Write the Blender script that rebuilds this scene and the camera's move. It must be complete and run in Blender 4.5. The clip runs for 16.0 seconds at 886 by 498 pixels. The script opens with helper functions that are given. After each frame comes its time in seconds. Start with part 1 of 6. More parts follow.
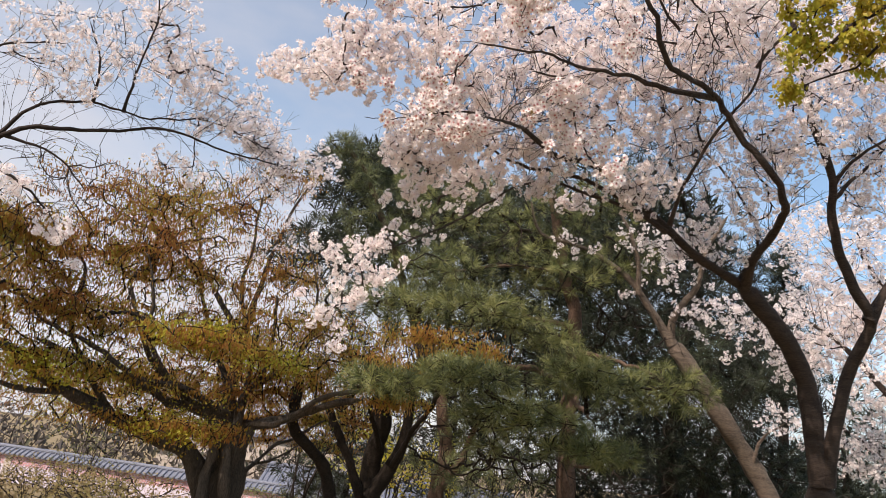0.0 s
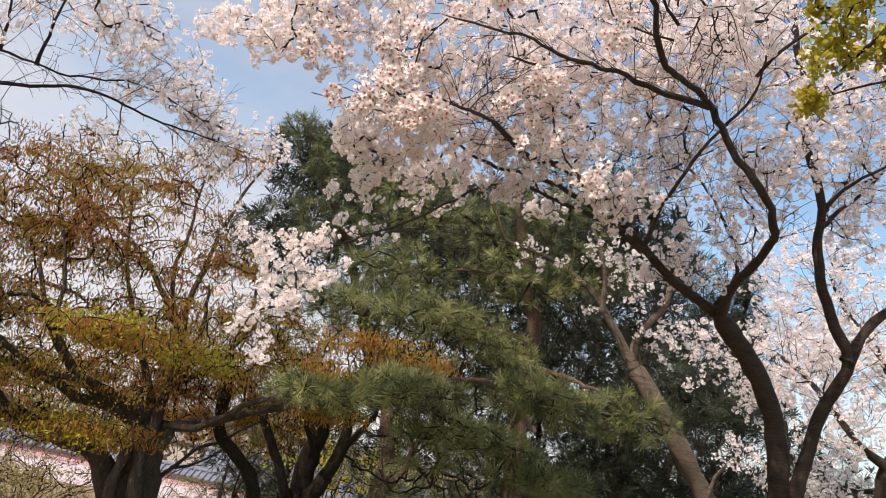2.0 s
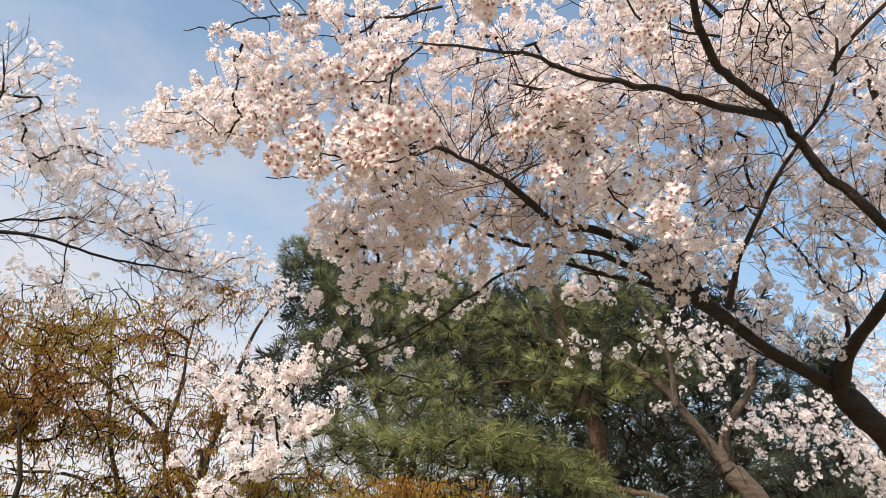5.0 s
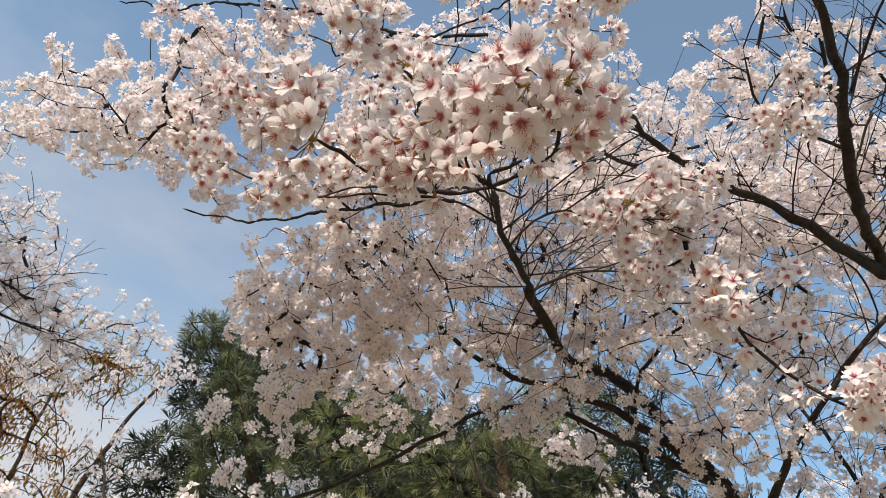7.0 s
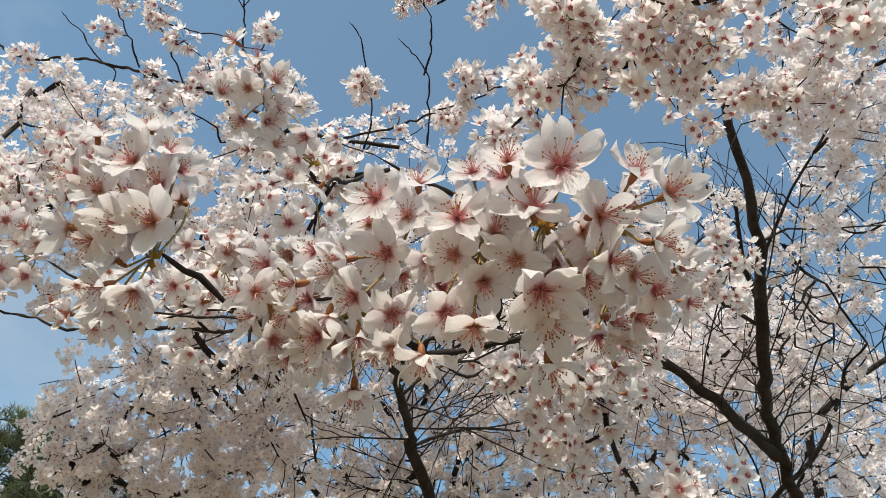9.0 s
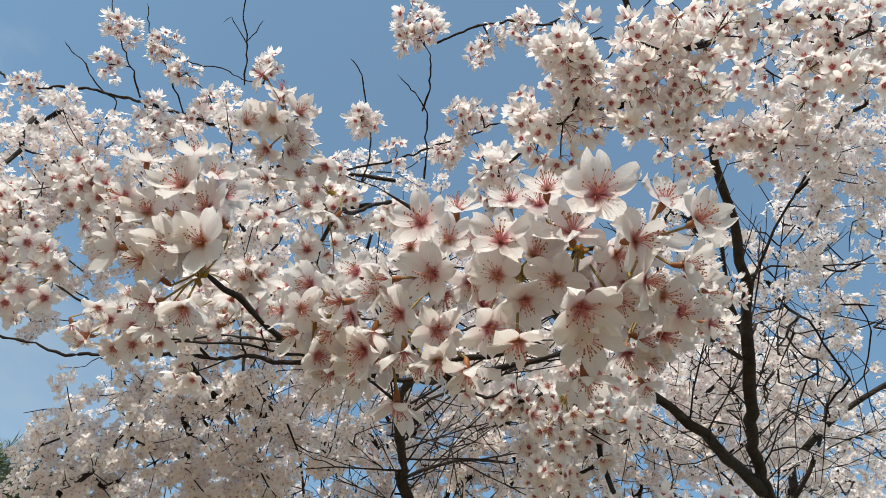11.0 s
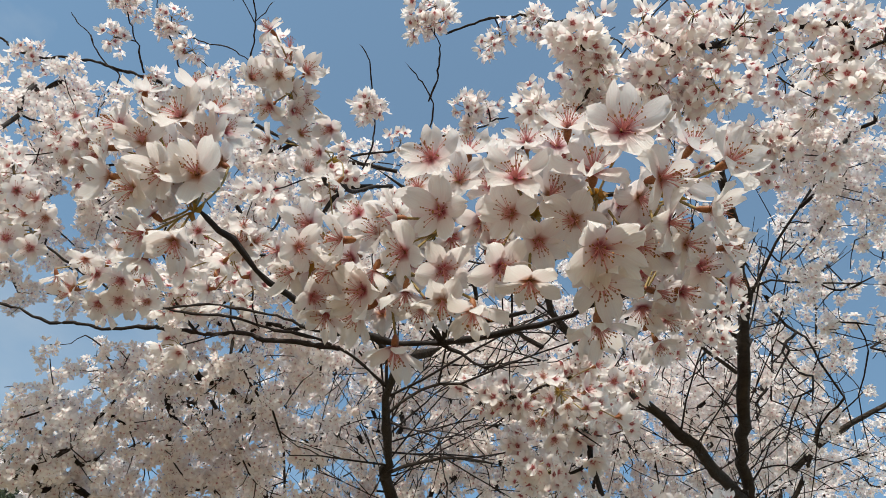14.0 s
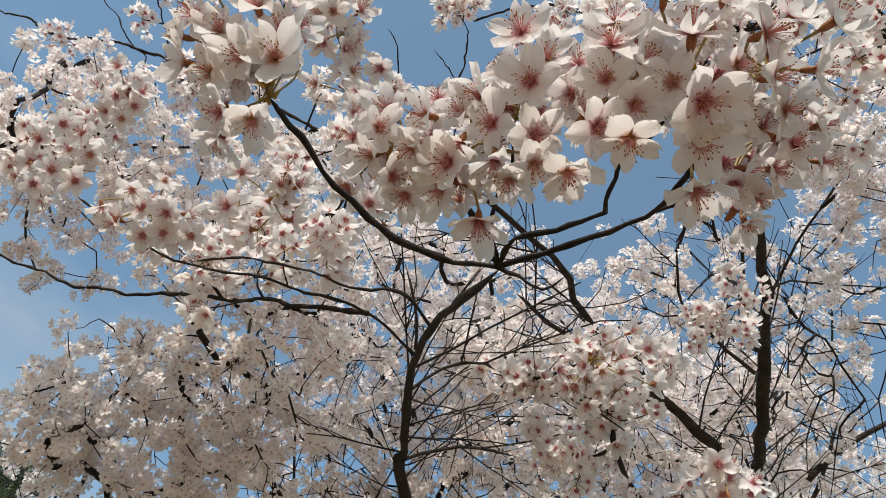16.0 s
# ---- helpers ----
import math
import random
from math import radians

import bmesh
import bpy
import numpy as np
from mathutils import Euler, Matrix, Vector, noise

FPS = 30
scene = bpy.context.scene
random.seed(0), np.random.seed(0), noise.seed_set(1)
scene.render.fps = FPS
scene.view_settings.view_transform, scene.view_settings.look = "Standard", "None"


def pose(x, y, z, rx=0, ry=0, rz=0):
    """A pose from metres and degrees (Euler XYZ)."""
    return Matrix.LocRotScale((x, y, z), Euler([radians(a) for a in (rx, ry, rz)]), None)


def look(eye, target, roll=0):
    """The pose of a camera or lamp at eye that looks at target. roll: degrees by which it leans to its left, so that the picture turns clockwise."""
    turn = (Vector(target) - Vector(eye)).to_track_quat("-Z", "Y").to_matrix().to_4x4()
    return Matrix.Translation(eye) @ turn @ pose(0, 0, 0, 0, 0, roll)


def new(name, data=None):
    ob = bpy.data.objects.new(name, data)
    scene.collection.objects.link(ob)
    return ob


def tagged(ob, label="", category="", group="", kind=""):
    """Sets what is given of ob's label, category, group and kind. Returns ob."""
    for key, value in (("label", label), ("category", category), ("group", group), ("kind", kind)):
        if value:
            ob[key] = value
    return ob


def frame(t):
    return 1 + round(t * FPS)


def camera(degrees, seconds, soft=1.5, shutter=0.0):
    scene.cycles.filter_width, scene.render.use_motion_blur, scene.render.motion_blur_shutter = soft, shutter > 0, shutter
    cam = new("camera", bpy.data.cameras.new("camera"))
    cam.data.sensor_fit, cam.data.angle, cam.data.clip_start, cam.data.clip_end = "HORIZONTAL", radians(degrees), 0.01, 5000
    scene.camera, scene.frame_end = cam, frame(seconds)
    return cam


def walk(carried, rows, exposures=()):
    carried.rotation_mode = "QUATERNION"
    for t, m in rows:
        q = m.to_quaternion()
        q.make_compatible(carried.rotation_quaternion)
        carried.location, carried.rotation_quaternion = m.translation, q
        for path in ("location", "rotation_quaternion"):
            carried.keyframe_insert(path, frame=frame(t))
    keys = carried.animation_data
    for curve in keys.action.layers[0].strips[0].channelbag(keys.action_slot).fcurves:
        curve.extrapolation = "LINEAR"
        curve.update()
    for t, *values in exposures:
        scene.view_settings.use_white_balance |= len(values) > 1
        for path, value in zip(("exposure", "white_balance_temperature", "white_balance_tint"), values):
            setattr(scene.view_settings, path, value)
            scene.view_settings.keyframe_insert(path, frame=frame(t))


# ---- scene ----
cam = camera(65.6, 16.0, soft=0.6)
PATH = [
    (0, (-0.002, 0.003, 1.508), (-0.08, 1.916, 2.088), 7.5),
    (0.5, (-0.038, 0.046, 1.534), (-0.211, 1.962, 2.08), 4.9),
    (1, (-0.037, 0.137, 1.565), (-0.054, 2.066, 2.094), 10.7),
    (1.5, (-0.003, 0.302, 1.659), (0.054, 2.226, 2.203), 11.1),
    (2, (0.044, 0.502, 1.733), (0.074, 2.415, 2.313), 10.9),
    (2.5, (0.061, 0.661, 1.771), (0.068, 2.575, 2.351), 10.7),
    (3, (0.123, 0.785, 1.776), (0.24, 2.692, 2.367), 11.2),
    (3.5, (0.115, 0.893, 1.787), (0.276, 2.793, 2.39), 12.2),
    (4, (0.09, 0.983, 1.763), (0.273, 2.89, 2.336), 2.3),
    (4.5, (0.127, 1.198, 1.831), (0.103, 3.092, 2.471), 0.7),
    (4.7, (0.121, 1.282, 1.884), (0.039, 3.132, 2.638), 2.3),
    (6.8, (-0.097, 2.187, 2.356), (-0.029, 3.832, 3.491), 10.6),
    (7, (-0.141, 2.239, 2.379), (-0.048, 3.85, 3.561), 10.7),
    (7.5, (-0.201, 2.325, 2.464), (0.021, 3.842, 3.748), 7.6),
    (8, (-0.185, 2.338, 2.538), (0.149, 3.76, 3.905), 5.9),
    (8.5, (-0.186, 2.421, 2.564), (0.159, 3.786, 3.984), 6.7),
    (9, (-0.181, 2.437, 2.595), (0.177, 3.742, 4.067), 9.8),
    (9.2, (-0.17, 2.426, 2.589), (0.181, 3.722, 4.072), 9.2),
    (11.3, (-0.219, 2.444, 2.559), (0.164, 3.651, 4.107), 10.0),
    (11.5, (-0.218, 2.452, 2.556), (0.174, 3.657, 4.103), 10.4),
    (12, (-0.2, 2.427, 2.556), (0.199, 3.621, 4.11), 9.6),
    (12.5, (-0.221, 2.435, 2.563), (0.154, 3.634, 4.12), 11.4),
    (13, (-0.223, 2.473, 2.559), (0.146, 3.689, 4.104), 11.8),
    (13.5, (-0.225, 2.487, 2.559), (0.164, 3.697, 4.104), 12.6),
    (14, (-0.202, 2.483, 2.556), (0.171, 3.674, 4.119), 12.4),
    (14.5, (-0.182, 2.489, 2.555), (0.185, 3.689, 4.113), 12.9),
    (15, (-0.192, 2.527, 2.552), (0.196, 3.715, 4.114), 12.3),
    (15.5, (-0.205, 2.566, 2.537), (0.148, 3.747, 4.112), 15.7),
    (16, (-0.205, 2.564, 2.503), (0.136, 3.719, 4.1), 14.8),
]
walk(cam, [(t, look(eye, target, roll)) for t, eye, target, roll in PATH],
     [(0, 0.17, 7400, 21), (4.7, 0.28, 7450, 17), (7, 0.0, 7100, 14), (9, -0.05, 6700, 5),
      (11.5, -0.04, 6650, 4), (16, -0.12, 6750, 6)])

# ---- light ----
SUN_ELEVATION, SUN_AZIMUTH = 43.0, -142.0  # azimuth from +y towards +x
world = bpy.data.worlds.new("sky")
scene.world = world
world.use_nodes = True
wn, wl = world.node_tree.nodes, world.node_tree.links
sky = wn.new("ShaderNodeTexSky")
sky.sky_type = "NISHITA"
sky.sun_disc = False
sky.sun_elevation = radians(SUN_ELEVATION)
sky.sun_rotation = radians(SUN_AZIMUTH)
sky.air_density, sky.dust_density, sky.ozone_density = 1.0, 1.0, 0.0
background = wn["Background"]
background.inputs["Strength"].default_value = 0.125
# thin high cloud, thicker on the sunward side
tc = wn.new("ShaderNodeTexCoord")
spread = wn.new("ShaderNodeMapping")
spread.inputs["Scale"].default_value = (1.0, 1.0, 2.2)
wl.new(tc.outputs["Generated"], spread.inputs[0])
cloud = wn.new("ShaderNodeTexNoise")
cloud.inputs["Scale"].default_value, cloud.inputs["Detail"].default_value, cloud.inputs["Roughness"].default_value = 2.2, 6.0, 0.55
wl.new(spread.outputs[0], cloud.inputs["Vector"])
side_of = wn.new("ShaderNodeSeparateXYZ")
wl.new(tc.outputs["Generated"], side_of.inputs[0])
veil = wn.new("ShaderNodeMath")
veil.operation = "MULTIPLY_ADD"
wl.new(side_of.outputs[0], veil.inputs[0])
veil.inputs[1].default_value = -0.35
low = wn.new("ShaderNodeMath")
low.operation = "MULTIPLY_ADD"
wl.new(side_of.outputs[2], low.inputs[0])
low.inputs[1].default_value = -1.2
lift = wn.new("ShaderNodeMath")
lift.operation = "ADD"
lift.inputs[1].default_value = 0.2
wl.new(cloud.outputs["Fac"], lift.inputs[0])
wl.new(lift.outputs[0], low.inputs[2])
wl.new(low.outputs[0], veil.inputs[2])
amount = wn.new("ShaderNodeMapRange")
amount.inputs["From Min"].default_value, amount.inputs["From Max"].default_value = 0.05, 0.6
amount.inputs["To Min"].default_value, amount.inputs["To Max"].default_value = 0.14, 0.92
wl.new(veil.outputs[0], amount.inputs["Value"])
hazed = wn.new("ShaderNodeMix")
hazed.data_type = "RGBA"
wl.new(amount.outputs[0], hazed.inputs[0])
clear = wn.new("ShaderNodeMix")
clear.data_type, clear.blend_type = "RGBA", "MULTIPLY"
clear.inputs[0].default_value = 1.0
clear.inputs[7].default_value = (1.0, 1.53, 1.68, 1)
wl.new(sky.outputs[0], clear.inputs[6])
wl.new(clear.outputs[2], hazed.inputs[6])
hazed.inputs[7].default_value = (5.2, 5.55, 6.05, 1)
wl.new(hazed.outputs[2], background.inputs[0])

sun = new("sun", bpy.data.lights.new("sun", "SUN"))
sun.data.energy, sun.data.angle, sun.data.color = 5.0, radians(0.55), (1.0, 0.94, 0.87)
a, e = radians(SUN_AZIMUTH), radians(SUN_ELEVATION)
sun_way = Vector((math.sin(a) * math.cos(e), math.cos(a) * math.cos(e), math.sin(e)))
sun.matrix_world = look(sun_way * 50, (0, 0, 0))


# ---- materials ----
def material(name):
    m = bpy.data.materials.new(name)
    m.use_nodes = True
    nt = m.node_tree
    return m, nt, nt.nodes["Principled BSDF"], nt.nodes["Material Output"]


def node(nt, kind, **values):
    n = nt.nodes.new(kind)
    for key, value in values.items():
        n.inputs[key.replace("_", " ")].default_value = value
    return n


def ramp(nt, source, *stops):
    n = nt.nodes.new("ShaderNodeValToRGB")
    els = n.color_ramp.elements
    while len(els) < len(stops):
        els.new(0.5)
    for el, (at, col) in zip(els, stops):
        el.position, el.color = at, (*col, 1)
    nt.links.new(source, n.inputs[0])
    return n.outputs[0]


def mix(nt, factor, a, b, blend="MIX"):
    n = nt.nodes.new("ShaderNodeMix")
    n.data_type, n.blend_type = "RGBA", blend
    for key, value in ((0, factor), (6, a), (7, b)):
        if hasattr(value, "is_linked"):
            nt.links.new(value, n.inputs[key])
        else:
            n.inputs[key].default_value = value if key == 0 else (*value, 1)
    return n.outputs[2]


def coords(nt, scale=(1, 1, 1)):
    c = nt.nodes.new("ShaderNodeTexCoord")
    m = nt.nodes.new("ShaderNodeMapping")
    m.inputs["Scale"].default_value = scale
    nt.links.new(c.outputs["Object"], m.inputs[0])
    return m.outputs[0]


def noise_tex(nt, vector, scale, detail=4.0, rough=0.6):
    n = node(nt, "ShaderNodeTexNoise", Scale=scale, Detail=detail, Roughness=rough)
    nt.links.new(vector, n.inputs["Vector"])
    return n.outputs["Fac"]


def bump(nt, shader, height, strength, distance=0.01):
    n = node(nt, "ShaderNodeBump", Strength=strength, Distance=distance)
    nt.links.new(height, n.inputs["Height"])
    nt.links.new(n.outputs[0], shader.inputs["Normal"])


def surface(name, dark, light, scale=6.0, rough=0.8, relief=0.4, stretch=(1, 1, 1), fine=8.0, depth=0.01):
    """A matt natural surface: two scales of mottling and a fine relief."""
    m, nt, sh, _ = material(name)
    v = coords(nt, stretch)
    big, small = noise_tex(nt, v, scale), noise_tex(nt, v, scale * fine, 6.0, 0.7)
    col = ramp(nt, big, (0.3, dark), (0.7, light))
    col = mix(nt, 0.55, col, ramp(nt, small, (0.3, [c * 0.45 for c in dark]), (0.72, [min(1, c * 1.3) for c in light])))
    nt.links.new(col, sh.inputs["Base Color"])
    sh.inputs["Roughness"].default_value = rough
    sh.inputs["Specular IOR Level"].default_value = 0.25
    bump(nt, sh, small, relief, depth)
    return m


def leafy(name, stops, translucent=0.35, rough=0.55, spread=0.0, scale=1.2, own=0.5):
    """Leaves, catkins and needles: each piece takes its own tone, patches drift over the crown, light shines through."""
    m, nt, sh, out = material(name)
    g = nt.nodes.new("ShaderNodeNewGeometry")
    patch = noise_tex(nt, coords(nt), scale, 2.0)
    add = nt.nodes.new("ShaderNodeMath")
    add.operation = "MULTIPLY_ADD"
    nt.links.new(g.outputs["Random Per Island"], add.inputs[0])
    add.inputs[1].default_value = own
    shift = nt.nodes.new("ShaderNodeMath")
    shift.operation = "MULTIPLY_ADD"
    nt.links.new(patch, shift.inputs[0])
    shift.inputs[1].default_value, shift.inputs[2].default_value = 2.0 - own, -0.75 + 0.5 * own + spread
    nt.links.new(shift.outputs[0], add.inputs[2])
    col = ramp(nt, add.outputs[0], *stops)
    nt.links.new(col, sh.inputs["Base Color"])
    sh.inputs["Roughness"].default_value = rough
    sh.inputs["Specular IOR Level"].default_value = 0.3
    tr = nt.nodes.new("ShaderNodeBsdfTranslucent")
    nt.links.new(col, tr.inputs[0])
    ms = nt.nodes.new("ShaderNodeMixShader")
    ms.inputs[0].default_value = translucent
    nt.links.new(sh.outputs[0], ms.inputs[1])
    nt.links.new(tr.outputs[0], ms.inputs[2])
    nt.links.new(ms.outputs[0], out.inputs[0])
    return m


def petal_material(name, outer, inner, heart, veins=True):
    """White petals: pink towards the heart, faint veins along them, light shining through. u runs from heart to rim."""
    m, nt, sh, out = material(name)
    uv = nt.nodes.new("ShaderNodeUVMap")
    sep = nt.nodes.new("ShaderNodeSeparateXYZ")
    nt.links.new(uv.outputs[0], sep.inputs[0])
    g = nt.nodes.new("ShaderNodeNewGeometry")
    info = nt.nodes.new("ShaderNodeObjectInfo")
    tone = ramp(nt, g.outputs["Random Per Island"], (0.0, outer), (0.6, [min(1, c * 1.03) for c in outer]), (1.0, [c * 0.5 + d * 0.5 for c, d in zip(outer, inner)]))
    if veins:
        # flowers fade from green-yellow to crimson hearts as they age
        young = ramp(nt, info.outputs["Random"], (0.0, (0.42, 0.20, 0.05)), (0.3, (0.50, 0.17, 0.08)), (0.45, heart), (1.0, [c * 0.85 for c in heart]))
        blush = ramp(nt, info.outputs["Random"], (0.3, [c * 0.25 + d * 0.75 for c, d in zip(inner, outer)]), (0.5, [c * 0.65 + d * 0.35 for c, d in zip(inner, outer)]))
        base = mix(nt, ramp(nt, sep.outputs[0], (0.07, (0, 0, 0)), (0.24, (1, 1, 1))), young, blush)
    else:
        base = ramp(nt, sep.outputs[0], (0.0, heart), (0.10, heart), (0.24, inner))
    fac = ramp(nt, sep.outputs[0], (0.17 if veins else 0.16, (0, 0, 0)), (0.62 if veins else 0.5, (1, 1, 1)))
    col = mix(nt, fac, base, tone)
    if veins:
        along = nt.nodes.new("ShaderNodeMapping")
        along.inputs["Scale"].default_value = (1.3, 22.0, 1.0)
        nt.links.new(uv.outputs[0], along.inputs[0])
        vein = noise_tex(nt, along.outputs[0], 1.0, 4.0, 0.65)
        col = mix(nt, ramp(nt, vein, (0.40, (0.22, 0.22, 0.22)), (0.62, (0.0, 0.0, 0.0))), col, inner)
        bump(nt, sh, vein, 0.9, 0.0016)
    nt.links.new(col, sh.inputs["Base Color"])
    sh.inputs["Roughness"].default_value = 0.5
    sh.inputs["Specular IOR Level"].default_value = 0.3
    tr = nt.nodes.new("ShaderNodeBsdfTranslucent")
    nt.links.new(col, tr.inputs[0])
    ms = nt.nodes.new("ShaderNodeMixShader")
    ms.inputs[0].default_value = 0.40 if veins else 0.47
    nt.links.new(sh.outputs[0], ms.inputs[1])
    nt.links.new(tr.outputs[0], ms.inputs[2])
    nt.links.new(ms.outputs[0], out.inputs[0])
    return m


CHERRY_BARK = surface("cherry_bark", (0.015, 0.0105, 0.0085), (0.078, 0.057, 0.046), 5.0, 0.75, 1.0, (1, 1, 5), fine=7, depth=0.02)
TWIG_BARK = surface("cherry_twig_bark", (0.010, 0.0065, 0.0052), (0.033, 0.021, 0.0165), 18.0, 0.7, 0.5, fine=5)
RINGED_BARK = surface("ringed_cherry_bark", (0.040, 0.031, 0.025), (0.23, 0.18, 0.14), 4.5, 0.75, 1.0, (1, 1, 7), depth=0.015)
PINE_BARK = surface("pine_bark", (0.05, 0.032, 0.024), (0.17, 0.11, 0.08), 9.0, 0.9, 0.9, (1, 1, 0.5), depth=0.02)
HORN_BARK = surface("hornbeam_bark", (0.028, 0.022, 0.018), (0.135, 0.11, 0.088), 5.0, 0.85, 1.0, (2.5, 2.5, 0.5), depth=0.03)
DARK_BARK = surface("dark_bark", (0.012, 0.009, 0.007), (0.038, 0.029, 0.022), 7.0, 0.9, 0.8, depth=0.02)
PETAL = petal_material("petal", (0.93, 0.895, 0.87), (0.84, 0.60, 0.61), (0.46, 0.045, 0.075))
BLOSSOM = petal_material("blossom", (0.935, 0.89, 0.875), (0.90, 0.78, 0.765), (0.40, 0.11, 0.11), False)
HEAD_PETAL = petal_material("head_petal", (0.935, 0.895, 0.88), (0.89, 0.74, 0.73), (0.42, 0.09, 0.10), False)
STAMEN = surface("stamen", (0.55, 0.10, 0.13), (0.76, 0.42, 0.38), 200.0, 0.5, 0.1)
ANTHER = surface("anther", (0.10, 0.015, 0.012), (0.45, 0.20, 0.04), 350.0, 0.6, 0.1)
CALYX = surface("calyx", (0.22, 0.035, 0.03), (0.36, 0.16, 0.06), 120.0, 0.5, 0.1)
PEDICEL = surface("pedicel", (0.20, 0.16, 0.04), (0.34, 0.22, 0.08), 120.0, 0.5, 0.1)
BRACT = leafy("bract", ((0.1, (0.20, 0.08, 0.02)), (0.5, (0.42, 0.22, 0.03)), (0.9, (0.30, 0.30, 0.05))), 0.4, scale=9)
NEEDLE = leafy("pine_needle", ((0.1, (0.020, 0.026, 0.009)), (0.5, (0.056, 0.074, 0.024)), (0.9, (0.22, 0.235, 0.085))), 0.12, 0.4, scale=3.0, own=0.9)
# the deep shade among the pines behind is put into this needle colour
SHADE_NEEDLE = leafy("shade_pine_needle", ((0.1, (0.011, 0.015, 0.009)), (0.6, (0.021, 0.029, 0.016)), (0.9, (0.050, 0.062, 0.032))), 0.12, 0.5)
# darker copy of NEEDLE: the tall pine's shaded underside put into the colour
DIMMED_NEEDLE = leafy("dimmed_pine_needle", ((0.1, (0.018, 0.025, 0.011)), (0.5, (0.048, 0.064, 0.026)), (0.9, (0.16, 0.18, 0.075))), 0.12, 0.4, scale=3.0, own=0.9)
CATKIN = leafy("catkin", ((0.05, (0.30, 0.11, 0.035)), (0.4, (0.38, 0.18, 0.045)), (0.65, (0.40, 0.25, 0.05)), (0.95, (0.38, 0.34, 0.06))), 0.35, 0.7)
YOUNG_LEAF = leafy("young_leaf", ((0.05, (0.26, 0.11, 0.03)), (0.4, (0.33, 0.22, 0.035)), (0.65, (0.36, 0.34, 0.04)), (0.95, (0.28, 0.36, 0.05))), 0.45, 0.5)
LIME_LEAF = leafy("lime_leaf", ((0.1, (0.40, 0.28, 0.03)), (0.5, (0.46, 0.42, 0.05)), (0.9, (0.38, 0.42, 0.05))), 0.5, 0.45)
MAPLE_LEAF = leafy("maple_leaf", ((0.1, (0.36, 0.24, 0.03)), (0.5, (0.44, 0.38, 0.05)), (0.9, (0.36, 0.40, 0.05))), 0.5, 0.45, scale=4.0)
SHRUB_LEAF = leafy("shrub_leaf", ((0.1, (0.12, 0.10, 0.04)), (0.5, (0.20, 0.22, 0.07)), (0.9, (0.24, 0.20, 0.09))), 0.3, 0.6)
DRY_GRASS = leafy("dry_grass", ((0.1, (0.20, 0.14, 0.06)), (0.5, (0.32, 0.24, 0.11)), (0.9, (0.24, 0.22, 0.08))), 0.3, 0.8)
BRUSH = leafy("brushwood_stem", ((0.1, (0.10, 0.065, 0.035)), (0.5, (0.19, 0.135, 0.07)), (0.9, (0.24, 0.19, 0.08))), 0.2, 0.9)
THICKET = leafy("thicket_twig", ((0.1, (0.055, 0.045, 0.038)), (0.5, (0.105, 0.088, 0.078)), (0.8, (0.10, 0.10, 0.06)), (0.95, (0.15, 0.13, 0.12))), 0.2, 0.9, scale=0.15)
GROUND = surface("dry_lawn", (0.17, 0.125, 0.065), (0.30, 0.23, 0.13), 0.35, 0.95, 0.8, fine=14.0, depth=0.03)
PLASTER = surface("wall_plaster", (0.48, 0.43, 0.49), (0.60, 0.54, 0.60), 0.8, 0.9, 0.2)
BRICK = surface("wall_brick", (0.52, 0.24, 0.25), (0.62, 0.36, 0.36), 3.0, 0.9, 0.3)
ROOF_TILE = surface("grey_roof_tile", (0.10, 0.115, 0.15), (0.20, 0.215, 0.26), 3.0, 0.6, 0.3)
HOUSE_WALL = surface("house_wall", (0.36, 0.31, 0.26), (0.48, 0.42, 0.36), 0.7, 0.9, 0.2)
BLUE_PAINT = surface("blue_paint", (0.05, 0.09, 0.22), (0.09, 0.14, 0.30), 3.0, 0.5, 0.1)


# ---- building helpers ----
def mesh_data(name, verts, faces, mat, uv=None, smooth=False):
    """A mesh from arrays; faces: one array, or several of differing sizes."""
    verts = np.asarray(verts, np.float32)
    groups = faces if isinstance(faces, (list, tuple)) else [faces]
    groups = [np.asarray(f, np.int32) for f in groups if len(f)]
    me = bpy.data.meshes.new(name)
    loops = np.concatenate([f.ravel() for f in groups])
    totals = np.concatenate([np.full(len(f), f.shape[1], np.int32) for f in groups])
    me.vertices.add(len(verts))
    me.vertices.foreach_set("co", verts.ravel())
    me.loops.add(len(loops))
    me.loops.foreach_set("vertex_index", loops)
    me.polygons.add(len(totals))
    me.polygons.foreach_set("loop_start", np.concatenate([[0], np.cumsum(totals)[:-1]]).astype(np.int32))
    me.polygons.foreach_set("use_smooth", np.full(len(totals), smooth))
    me.materials.append(mat)
    if uv is not None:
        layer = me.uv_layers.new(name="UVMap")
        layer.data.foreach_set("uv", np.asarray(uv, np.float32)[loops].ravel())
    me.update(calc_edges=True)
    return me


def link(name, me, parent=None, label="", kind=""):
    ob = new(name, me)
    ob.parent = parent
    return tagged(ob, label, kind=kind)


def thing(name, place, label, category, group="", kind=""):
    ob = new(name)
    ob.location = place
    ob.empty_display_size = 0.1
    return tagged(ob, label, category, group, kind)


def part(name, bm, mat, parent=None, label="", kind="", smooth=False):
    me = bpy.data.meshes.new(name)
    bm.to_mesh(me)
    bm.free()
    me.materials.append(mat)
    if smooth:
        me.polygons.foreach_set("use_smooth", [True] * len(me.polygons))
    return link(name, me, parent, label, kind)


